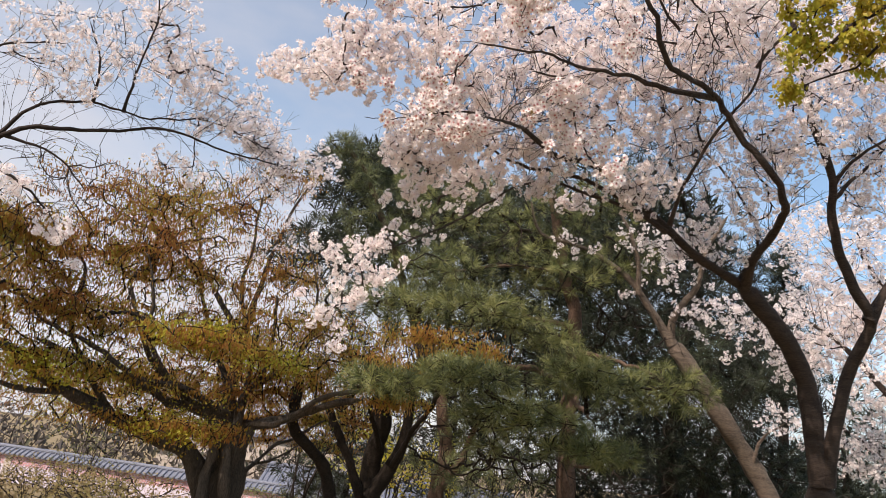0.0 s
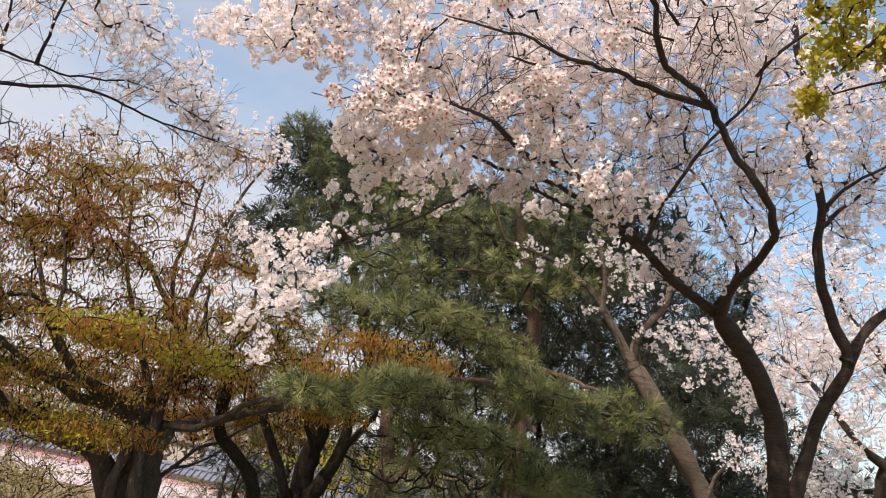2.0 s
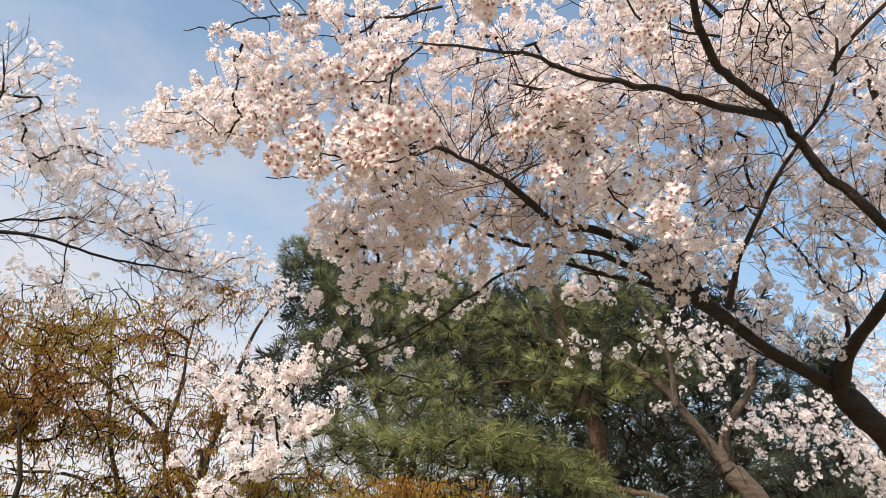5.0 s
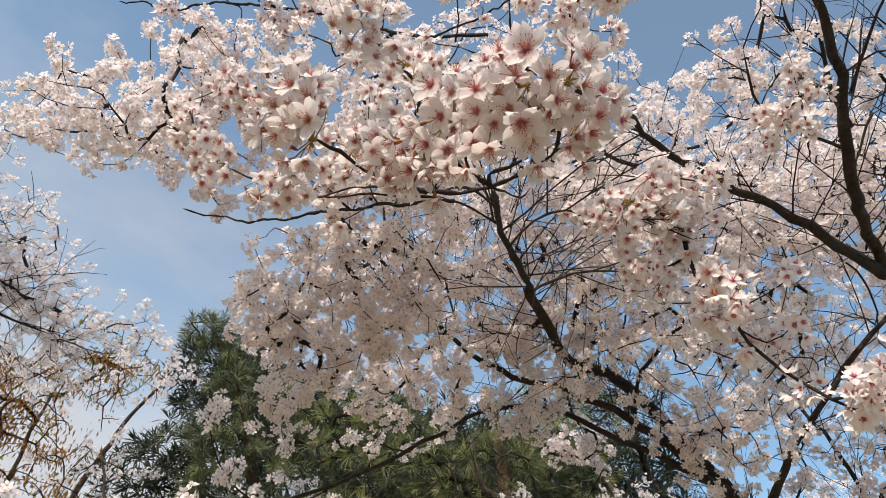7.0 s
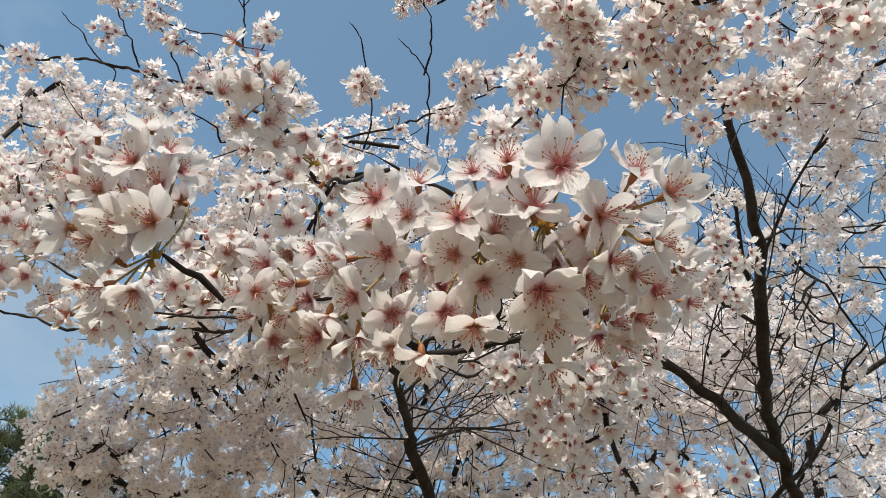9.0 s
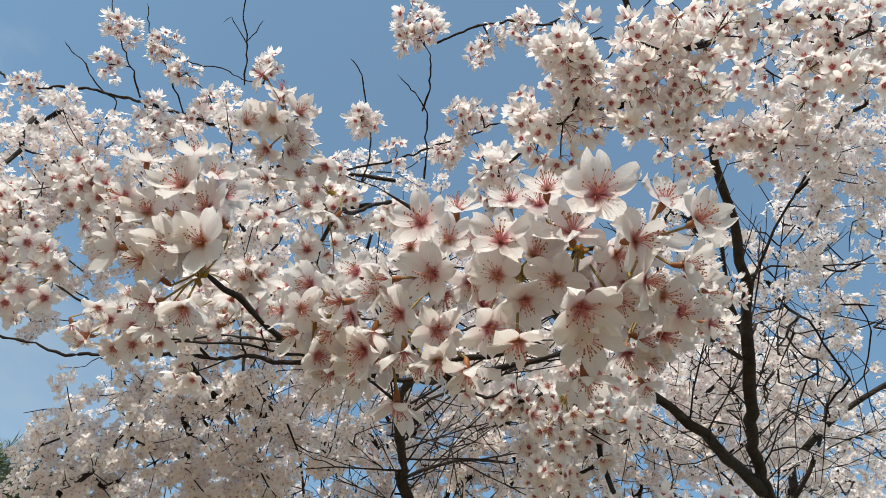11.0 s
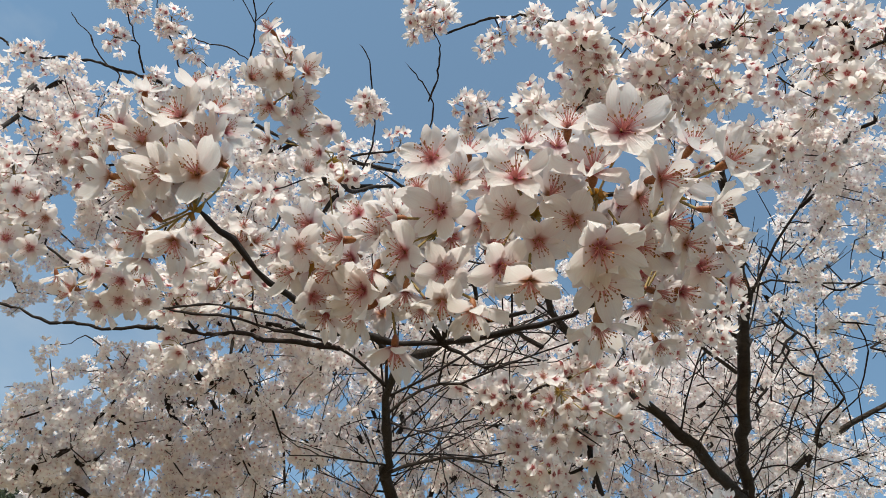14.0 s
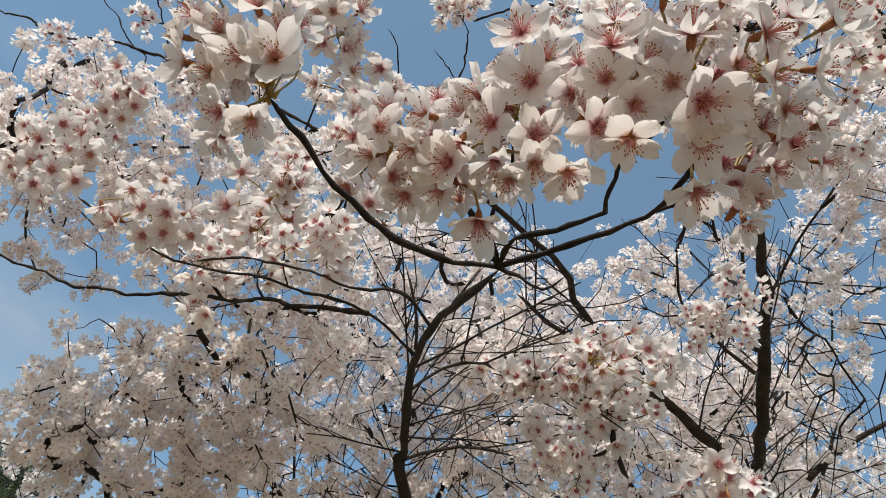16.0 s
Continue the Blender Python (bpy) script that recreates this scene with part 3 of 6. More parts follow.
A.limb([(-0.057, 2.892, 2.971), (-0.049, 2.851, 2.949), (-0.035, 2.814, 2.935), (-0.024, 2.783, 2.924), (-0.015, 2.754, 2.912), (-0.016, 2.719, 2.900), (-0.028, 2.683, 2.886)], 0.0029, 0.0017, "branch", 7, 0.0017, 0.17, taper=0.8)
A.limb([(-0.057, 2.892, 2.971), (-0.066, 2.852, 2.952), (-0.062, 2.828, 2.944), (-0.053, 2.795, 2.928), (-0.042, 2.773, 2.917), (-0.040, 2.750, 2.908), (-0.058, 2.717, 2.899), (-0.085, 2.691, 2.894)], 0.0026, 0.0016, "branch", 7, 0.0026, 0.24, taper=0.8)
A.limb([(-0.057, 2.892, 2.971), (-0.080, 2.845, 2.948), (-0.094, 2.816, 2.935), (-0.108, 2.776, 2.918), (-0.127, 2.739, 2.900)], 0.0023, 0.0016, "branch", 7, 0.0026, 0.24, taper=0.8)
A.limb([(-0.057, 2.892, 2.971), (-0.086, 2.864, 2.948), (-0.110, 2.837, 2.936), (-0.123, 2.821, 2.926), (-0.142, 2.792, 2.901)], 0.0022, 0.0014, "branch", 7, 0.0026, 0.24, taper=0.8)
A.limb([(-0.086, 2.864, 2.948), (-0.110, 2.845, 2.956), (-0.143, 2.824, 2.942), (-0.177, 2.810, 2.915), (-0.187, 2.803, 2.904)], 0.0019, 0.0014, "branch", 7, 0.0026, 0.24, taper=0.8)
A.limb([(-0.057, 2.892, 2.971), (-0.042, 2.886, 2.959), (-0.028, 2.874, 2.952), (-0.024, 2.846, 2.947)], 0.0019, 0.0011, "branch", 7, 0.0026, 0.24, taper=0.8)
A.limb([(-0.015, 2.754, 2.912), (0.006, 2.722, 2.918), (0.019, 2.693, 2.924), (0.026, 2.675, 2.930)], 0.0019, 0.0014, "branch", 7, 0.0026, 0.24, taper=0.8)
A.limb([(-0.058, 2.717, 2.899), (-0.053, 2.685, 2.897), (-0.064, 2.656, 2.890), (-0.047, 2.645, 2.888), (-0.025, 2.638, 2.900)], 0.0017, 0.0014, "branch", 7, 0.0026, 0.24, taper=0.8)
A.limb([(-0.004, 3.203, 3.208), (-0.067, 3.179, 3.216), (-0.130, 3.206, 3.212), (-0.177, 3.217, 3.215), (-0.236, 3.237, 3.214), (-0.300, 3.264, 3.209), (-0.340, 3.285, 3.203)], 0.0026, 0.0017, "branch", 7, 0.0017, 0.17, taper=0.8)
A.limb([(0.030, 3.344, 3.284), (-0.075, 3.315, 3.294), (-0.190, 3.329, 3.286), (-0.257, 3.334, 3.274), (-0.327, 3.355, 3.262), (-0.427, 3.360, 3.257), (-0.542, 3.362, 3.284)], 0.0029, 0.0017, "branch", 7, 0.0017, 0.17, taper=0.8)
A.limb([(-0.095, 3.240, 3.657), (-0.200, 3.107, 3.391), (-0.257, 2.962, 3.274), (-0.291, 2.905, 3.250)], 0.004, 0.0025, "branch", 6, 0.003, 0.17)
A.limb([(-0.075, 3.315, 3.294), (-0.378, 3.574, 3.384), (-0.559, 3.669, 3.378), (-0.717, 3.672, 3.383)], 0.005, 0.0025, "branch", 6, 0.004, 0.17)
A.limb([(1.058, 3.510, 3.991), (0.936, 3.477, 3.979), (0.788, 3.440, 3.975), (0.701, 3.402, 3.983), (0.623, 3.307, 4.043)], 0.0065, 0.0030, wobble=0.004, sides=6, taper=0.9)
A.limb([(1.029, 3.417, 4.128), (0.995, 3.309, 4.151), (0.973, 3.197, 4.198), (0.984, 3.035, 4.288), (1.009, 2.835, 4.427)], 0.0060, 0.0030, wobble=0.004, sides=6, taper=0.9)
A.limb([(0.968, 3.353, 4.125), (1.030, 3.290, 4.157), (1.147, 3.238, 4.169), (1.359, 3.170, 4.235)], 0.0040, 0.0020, wobble=0.004, sides=6, taper=0.9)
A.limb([(1.067, 3.486, 4.069), (0.988, 3.423, 4.107), (0.906, 3.327, 4.156), (0.825, 3.234, 4.203)], 0.0090, 0.0050, wobble=0.004, sides=6, taper=0.9)
A.limb([(1.686, 3.891, 4.146), (1.752, 3.747, 4.236), (1.832, 3.631, 4.302), (1.944, 3.480, 4.388)], 0.0110, 0.0070, wobble=0.004, sides=6, taper=0.9)
A.limb([(1.431, 3.705, 4.209), (1.371, 3.599, 4.299), (1.283, 3.492, 4.370), (1.174, 3.256, 4.526)], 0.0035, 0.0020, wobble=0.004, sides=6, taper=0.9)
A.limb([(1.563, 3.577, 4.399), (1.498, 3.467, 4.492), (1.399, 3.375, 4.580)], 0.0050, 0.0030, wobble=0.004, sides=6, taper=0.9)
A.limb([(0.234, 3.926, 3.528), (0.297, 3.885, 3.569), (0.398, 3.843, 3.603), (0.506, 3.832, 3.626)], 0.0048, 0.0028, wobble=0.004, sides=6, taper=0.9)
A.limb([(-0.059, 4.412, 3.641), (-0.170, 4.348, 3.686), (-0.300, 4.272, 3.730), (-0.411, 4.257, 3.740), (-0.518, 4.233, 3.742)], 0.0065, 0.0030, wobble=0.004, sides=6, taper=0.9)
A.limb([(-0.300, 4.272, 3.730), (-0.384, 4.289, 3.736), (-0.500, 4.344, 3.721)], 0.0030, 0.0020, wobble=0.004, sides=6, taper=0.9)
A.limb([(0.108, 4.497, 3.668), (0.033, 4.348, 3.730), (-0.030, 4.199, 3.788), (-0.067, 4.029, 3.856)], 0.0045, 0.0020, wobble=0.004, sides=6, taper=0.9)
A.limb([(0.228, 4.432, 3.690), (0.126, 4.313, 3.735), (0.059, 4.242, 3.738), (-0.103, 4.225, 3.722)], 0.0040, 0.0020, wobble=0.004, sides=6, taper=0.9)
A.limb([(0.092, 3.571, 3.402), (0.134, 3.508, 3.439), (0.199, 3.471, 3.464), (0.333, 3.474, 3.483), (0.421, 3.443, 3.512)], 0.0036, 0.0018, wobble=0.004, sides=6, taper=0.9)
A.limb([(0.009, 3.293, 3.245), (-0.031, 3.251, 3.284), (-0.065, 3.221, 3.325)], 0.0026, 0.0014, wobble=0.004, sides=6, taper=0.9)
A.limb([(0.367, 3.428, 3.635), (0.284, 3.412, 3.639), (0.219, 3.387, 3.633)], 0.0060, 0.0040, wobble=0.004, sides=6, taper=0.9)
stout_limbs = [limb for limb in A.limbs if limb[0][1] > 3.2 and limb[:, 0].min() > -0.4]
# slender twigs that stand against the sky
A.limb([(-0.054, 3.515, 4.132), (-0.268, 3.580, 4.134), (-0.539, 3.612, 4.175), (-0.709, 3.651, 4.211), (-0.895, 3.712, 4.248), (-1.106, 3.806, 4.264), (-1.221, 3.834, 4.297), (-1.317, 3.863, 4.297)], 0.0062, 0.0026, "branch", 6, 0.004, 0.12, taper=1.0)
A.limb([(-0.895, 3.712, 4.248), (-0.970, 3.683, 4.288), (-1.057, 3.663, 4.324)], 0.0024, 0.0012, "branch", 6, 0.004, 0.12, taper=1.0)
A.limb([(-0.788, 3.667, 4.230), (-0.851, 3.611, 4.276), (-0.900, 3.551, 4.309), (-0.969, 3.489, 4.373)], 0.0026, 0.0012, "branch", 6, 0.004, 0.12, taper=1.0)
A.limb([(-0.658, 3.644, 4.204), (-0.719, 3.584, 4.239), (-0.777, 3.529, 4.270), (-0.850, 3.443, 4.328)], 0.0026, 0.0012, "branch", 6, 0.004, 0.12, taper=1.0)
A.limb([(-0.777, 3.529, 4.270), (-0.660, 3.496, 4.242), (-0.549, 3.466, 4.225), (-0.470, 3.451, 4.218)], 0.0024, 0.0012, "branch", 6, 0.004, 0.12, taper=1.0)
A.limb([(-0.539, 3.612, 4.175), (-0.592, 3.566, 4.197), (-0.657, 3.539, 4.220)], 0.0022, 0.0012, "branch", 6, 0.004, 0.12, taper=1.0)
A.limb([(-0.895, 3.712, 4.248), (-0.838, 3.706, 4.213), (-0.864, 3.755, 4.168), (-0.895, 3.775, 4.148)], 0.0022, 0.0014, "branch", 6, 0.004, 0.12, taper=1.0)
A.limb([(-0.524, 3.478, 4.210), (-0.550, 3.402, 4.249), (-0.572, 3.335, 4.268), (-0.615, 3.246, 4.321)], 0.0026, 0.0014, "branch", 6, 0.004, 0.12, taper=1.0)
A.limb([(-0.558, 3.382, 4.254), (-0.609, 3.340, 4.272), (-0.628, 3.365, 4.258)], 0.0014, 0.0009, "branch", 6, 0.004, 0.12, taper=1.0)
A.limb([(-0.558, 3.382, 4.254), (-0.529, 3.311, 4.275)], 0.0014, 0.0009, "branch", 6, 0.004, 0.12, taper=1.0)
A.limb([(-0.144, 3.468, 3.998), (-0.149, 3.414, 4.027), (-0.197, 3.309, 4.094), (-0.253, 3.253, 4.125), (-0.289, 3.240, 4.144)], 0.0026, 0.0012, "branch", 6, 0.004, 0.12, taper=1.0)
A.limb([(-0.003, 3.398, 4.017), (-0.031, 3.331, 4.063), (-0.081, 3.258, 4.106), (-0.130, 3.229, 4.114), (-0.167, 3.217, 4.132)], 0.0026, 0.0012, "branch", 6, 0.004, 0.12, taper=1.0)
A.limb([(-0.075, 3.267, 4.097), (-0.086, 3.201, 4.125), (-0.112, 3.146, 4.148), (-0.152, 3.107, 4.162)], 0.0024, 0.0014, "branch", 6, 0.004, 0.12, taper=1.0)
A.limb([(-0.226, 3.513, 4.047), (-0.135, 3.443, 4.053), (-0.042, 3.367, 4.064), (0.051, 3.268, 4.092), (0.117, 3.205, 4.099)], 0.0036, 0.0018, "branch", 6, 0.004, 0.12, taper=1.0)
A.limb([(-0.112, 3.122, 4.166), (-0.062, 3.073, 4.192), (0.017, 3.019, 4.214), (0.132, 2.984, 4.240), (0.279, 2.964, 4.284)], 0.0026, 0.0034, "branch", 6, 0.004, 0.12, taper=1.0)
A.limb([(0.153, 3.328, 4.047), (0.106, 3.289, 4.063), (0.068, 3.266, 4.076)], 0.0020, 0.0012, "branch", 6, 0.004, 0.12, taper=1.0)
CROWN_FIRST = [
    ((-1.38, 4.07, 3.90), (0.21, 0.17, 0.13), 26), ((-1.06, 4.12, 3.97), (0.18, 0.21, 0.17), 30), ((1.03, 2.99, 4.28), (0.16, 0.22, 0.23), 30), ((0.78, 2.95, 4.21), (0.13, 0.15, 0.17), 18),
    ((0.84, 2.73, 4.22), (0.10, 0.19, 0.19), 18), ((-0.86, 3.90, 3.99), (0.31, 0.29, 0.22), 60), ((-0.37, 3.74, 3.98), (0.41, 0.39, 0.27), 80), ((-0.15, 4.17, 3.68), (0.42, 0.34, 0.24), 90),
    ((0.34, 4.11, 4.16), (0.52, 0.49, 0.41), 170), ((0.57, 4.35, 3.69), (0.40, 0.39, 0.22), 80), ((-0.47, 4.23, 3.52), (0.23, 0.29, 0.17), 30), ((1.13, 4.55, 3.52), (0.34, 0.29, 0.20), 55),
    ((0.94, 4.22, 4.21), (0.50, 0.50, 0.46), 170),
]
CROWN_SECOND = [
    ((1.49, 4.14, 4.46), (0.48, 0.49, 0.36), 150), ((2.24, 4.59, 4.27), (0.43, 0.50, 0.52), 130), ((2.60, 4.46, 4.76), (0.45, 0.50, 0.46), 150), ((2.95, 4.81, 4.32), (0.31, 0.49, 0.42), 80),
    ((3.08, 5.07, 3.93), (0.26, 0.39, 0.32), 50), ((1.77, 4.98, 3.36), (0.51, 0.30, 0.26), 50), ((2.06, 4.86, 3.91), (0.43, 0.40, 0.38), 80), ((1.47, 4.76, 4.07), (0.41, 0.39, 0.29), 90),
    ((-0.45, 4.79, 3.93), (0.33, 0.27, 0.32), 37), ((0.01, 4.68, 3.91), (0.30, 0.28, 0.32), 34), ((0.17, 4.36, 3.98), (0.24, 0.21, 0.24), 22), ((0.58, 4.33, 4.01), (0.23, 0.28, 0.32), 29),
    ((1.33, 3.75, 4.34), (0.24, 0.30, 0.33), 20),
]
CROWN_THIRD = [
    ((1.38, 3.33, 4.40), (0.21, 0.33, 0.36), 28), ((1.69, 3.76, 4.30), (0.29, 0.30, 0.34), 20), ((-0.38, 3.99, 3.69), (0.19, 0.16, 0.20), 14), ((-0.72, 5.31, 3.95), (0.16, 0.20, 0.24), 9),
    ((0.76, 3.45, 4.13), (0.19, 0.21, 0.25), 21), ((1.13, 3.25, 4.23), (0.17, 0.23, 0.26), 12), ((-0.78, 4.21, 3.85), (0.16, 0.14, 0.16), 10), ((-0.09, 3.85, 3.75), (0.22, 0.16, 0.20), 21),
    ((0.36, 3.76, 3.86), (0.12, 0.14, 0.17), 12), ((-1.06, 3.68, 3.67), (0.22, 0.24, 0.13), 20), ((-0.01, 3.89, 4.32), (0.39, 0.39, 0.19), 40), ((0.77, 4.10, 4.61), (0.51, 0.48, 0.22), 50),
    ((1.25, 4.34, 4.28), (0.39, 0.49, 0.40), 50),
]
CROWN_FOURTH = [
    ((1.81, 4.26, 4.67), (0.41, 0.49, 0.34), 90),
]
CROWN_LOWER = [
    ((-0.35, 4.45, 3.43), (0.16, 0.16, 0.15), 24), ((-0.12, 4.65, 3.46), (0.19, 0.19, 0.17), 26), ((0.13, 4.63, 3.55), (0.19, 0.19, 0.17), 26),
    ((0.45, 4.75, 3.53), (0.16, 0.16, 0.14), 20), ((-0.54, 4.24, 3.43), (0.14, 0.14, 0.13), 20), ((0.77, 5.06, 3.55), (0.16, 0.16, 0.14), 16),
    ((-0.45, 4.60, 3.29), (0.12, 0.12, 0.11), 12), ((0.31, 4.48, 3.67), (0.17, 0.17, 0.15), 24), ((-0.16, 4.31, 3.54), (0.17, 0.17, 0.16), 26),
]
cherry_crown(A, CROWN_LOWER + CROWN_FIRST + CROWN_SECOND + CROWN_THIRD + CROWN_FOURTH, spacing=0.10, dense=2.0, flowers=(9, 15), radius=0.025, size=0.0148)
HANGING_FIRST = [
    ((-0.73, 4.09, 2.09), (0.06, 0.04, 0.06), 6), ((-0.71, 4.09, 2.18), (0.04, 0.03, 0.04), 3), ((-0.82, 4.09, 2.26), (0.08, 0.06, 0.08), 10), ((-0.69, 4.10, 2.33), (0.07, 0.05, 0.07), 8),
    ((-0.64, 4.10, 2.40), (0.07, 0.06, 0.07), 9), ((-1.00, 4.09, 2.38), (0.04, 0.03, 0.04), 3), ((-0.92, 4.09, 2.18), (0.03, 0.02, 0.03), 2), ((-0.55, 4.10, 2.50), (0.09, 0.07, 0.09), 13),
    ((-0.68, 4.10, 2.57), (0.08, 0.07, 0.08), 11), ((-0.77, 4.10, 2.47), (0.07, 0.06, 0.07), 8), ((-0.49, 4.10, 2.56), (0.06, 0.05, 0.06), 6), ((-0.64, 4.10, 2.68), (0.08, 0.06, 0.08), 10),
    ((-0.83, 4.10, 2.60), (0.06, 0.05, 0.06), 6),
]
HANGING_SECOND = [
    ((-0.73, 4.10, 2.73), (0.05, 0.04, 0.05), 4), ((-0.97, 4.10, 2.73), (0.05, 0.04, 0.05), 4), ((-0.87, 4.10, 2.65), (0.05, 0.04, 0.05), 4), ((-0.39, 4.10, 2.64), (0.04, 0.03, 0.04), 2),
    ((-0.55, 4.10, 2.76), (0.07, 0.05, 0.07), 8), ((-0.54, 4.38, 2.96), (0.05, 0.04, 0.05), 4), ((-0.43, 4.60, 2.98), (0.06, 0.05, 0.06), 4), ((-0.31, 4.80, 3.06), (0.07, 0.06, 0.07), 5),
    ((-0.22, 4.92, 3.11), (0.04, 0.03, 0.04), 2), ((-0.40, 4.60, 3.14), (0.03, 0.03, 0.03), 2), ((-0.48, 4.41, 3.27), (0.04, 0.03, 0.04), 2), ((-0.58, 4.24, 3.11), (0.06, 0.05, 0.06), 5),
    ((-0.25, 4.82, 3.29), (0.04, 0.03, 0.04), 2),
]
HANGING_THIRD = [
    ((-0.14, 4.95, 3.33), (0.07, 0.06, 0.07), 4), ((0.03, 5.08, 3.42), (0.07, 0.05, 0.07), 4), ((0.13, 5.14, 3.54), (0.08, 0.06, 0.08), 5), ((0.22, 5.19, 3.63), (0.06, 0.05, 0.06), 3),
    ((0.35, 5.27, 3.76), (0.06, 0.05, 0.06), 3), ((0.87, 5.44, 3.26), (0.08, 0.06, 0.08), 4), ((1.01, 5.44, 3.28), (0.06, 0.05, 0.06), 3), ((0.72, 5.44, 3.27), (0.04, 0.03, 0.04), 2),
]
cherry_crown(A, HANGING_FIRST + HANGING_SECOND + HANGING_THIRD, spacing=0.3, flowers=(8, 13), dense=1.15, size=0.0145, radius=0.028)
bare = np.vstack([scatter(A.rng, c, r, n) for c, r, n in (((-0.34, 4.62, 3.83), (0.53, 0.36, 0.41), 60), ((0.32, 4.26, 3.89), (0.42, 0.36, 0.41), 270), ((1.25, 3.49, 4.14), (0.36, 0.46, 0.47), 270), ((0.45, 2.96, 4.15), (0.37, 0.31, 0.34), 50), ((0.51, 4.14, 3.89), (1.03, 0.60, 0.56), 120), ((1.77, 4.45, 4.00), (0.89, 0.52, 0.69), 120), ((-0.04, 4.92, 3.90), (0.68, 0.44, 0.37), 90), ((0.81, 4.79, 3.84), (0.53, 0.44, 0.37), 100), ((1.21, 4.26, 3.97), (0.37, 0.46, 0.42), 120))])
bare = bare[free_of_way(bare, 0.6)]
A.grow(bare, 0.09, 0.0, 0.9, 0.0015, 4, 0.007, 0.004, room=0.5)
A.limbs = stout_limbs
A.shoots(0.06, (0.15, 0.45), 0.0025, reach=(3.3, 5.6), room=0.75)


# ---- flowers close to the way ----
def petal_grid(rows, cols, cup, seed, notch=0.14, ruffle=0.085, wide=0.335):
    """Five petals of unit length facing +z, each a hollowed, notched sheet with folds along it and an uneven rim."""
    rng = np.random.default_rng(seed)
    v, f, uv = [], [], []
    for k in range(5):
        base, turn = len(v), k * 2 * math.pi / 5 + rng.uniform(-0.16, 0.16)
        c, twist, phase, long_ = cup + rng.uniform(-0.28, 0.28), rng.uniform(-0.45, 0.45), rng.uniform(0, 6), rng.uniform(0.88, 1.1)
        half_, curl, hollow = wide * rng.uniform(0.85, 1.12), rng.uniform(-0.30, 0.22), rng.uniform(0.1, 0.34)
        for i in range(rows + 1):
            s = i / rows
            half = half_ * (math.sin(math.pi * min(1.0, 0.05 + 0.86 * s**1.12)) ** 0.75) + 0.02
            for j in range(cols + 1):
                w = 2 * j / cols - 1
                y = half * w
                r = 0.05 + (s - notch * s**8 * max(0.0, 1 - 2.2 * abs(w)) - 0.10 * s**6 * w * w + 0.025 * s**5 * math.sin(9 * w + phase)) * long_
                z = c * s**1.2 * 0.8 + curl * s**3 + hollow * w * w * s + ruffle * math.sin(4.5 * w + phase + 3 * s) * s * s + twist * y * s + 0.035 * (k % 2) - 0.07 * math.exp(-((w / 0.25) ** 2)) * s * (1.15 - s)
                v.append((r * math.cos(turn) - y * math.sin(turn), r * math.sin(turn) + y * math.cos(turn), z))
                uv.append((s, 0.5 + w * half))
        for i in range(rows):
            for j in range(cols):
                a = base + i * (cols + 1) + j
                f.append((a, a + 1, a + cols + 2, a + cols + 1))
    return np.array(v), np.array(f), np.array(uv)


def stamen_arrays(count, seed, spread=0.75):
    rng = np.random.default_rng(seed)
    paths, heads = [], []
    for _ in range(count):
        t, o, n = rng.uniform(0, 6.3), rng.uniform(0.1, spread), rng.uniform(0.42, 0.72)
        d = np.array([math.cos(t) * math.sin(o), math.sin(t) * math.sin(o), math.cos(o)])
        pts = np.array([[0.02 * d[0], 0.02 * d[1], 0.0], d * n * 0.55 + [0, 0, 0.03], d * n])
        paths.append((pts, [0.012, 0.010, 0.008]))
        heads.append(d * n)
    return paths, np.array(heads)


SIZE = 0.0198
HERO = []
for k, cup in enumerate((0.1, 0.3, 0.5, 0.0, 0.75, 0.2, 0.4)):
    v, f, uv = petal_grid(8, 6, cup, 40 + k)
    petals = mesh_data("flower", v * SIZE, f, PETAL, uv, True)
    paths, heads = stamen_arrays(22, k, 0.6 if cup > 0.6 else 0.95)
    v, f = tubes(paths, 3)
    stamens = mesh_data("stamen_tuft", v * SIZE, f, STAMEN)
    bm = bmesh.new()
    for h in heads:
        bmesh.ops.create_cone(bm, segments=4, radius1=0.026, radius2=0.02, depth=0.042, cap_ends=True, matrix=Matrix.Translation(h))
    bmesh.ops.scale(bm, vec=(SIZE,) * 3, verts=bm.verts)
    anthers = bpy.data.meshes.new("anther_tuft")
    bm.to_mesh(anthers)
    bm.free()
    anthers.materials.append(ANTHER)
    v, f = tubes([(np.array([[0, 0, 0.03], [0, 0, -0.12], [0, 0, -0.3], [0, 0, -0.42], [0, 0, -0.46]]), [0.10, 0.13, 0.11, 0.07, 0.02])], 8)
    lobes, lf = [v], [f]
    n = len(v)
    for q in range(5):
        t = (q + 0.5) * 2 * math.pi / 5
        c, s = math.cos(t), math.sin(t)
        lobes.append(np.array([(0.08 * c - 0.06 * s, 0.08 * s + 0.06 * c, -0.03), (0.08 * c + 0.06 * s, 0.08 * s - 0.06 * c, -0.03), (0.36 * c, 0.36 * s, 0.02), (0.3 * c, 0.3 * s, 0.0)]))
        lf.append(np.array([(n, n + 1, n + 2, n + 3)]))
        n += 4
    calyx = mesh_data("calyx", np.vstack(lobes) * SIZE, np.vstack(lf), CALYX, smooth=True)
    HERO.append((petals, stamens, anthers, calyx))

near_rng = np.random.default_rng(77)


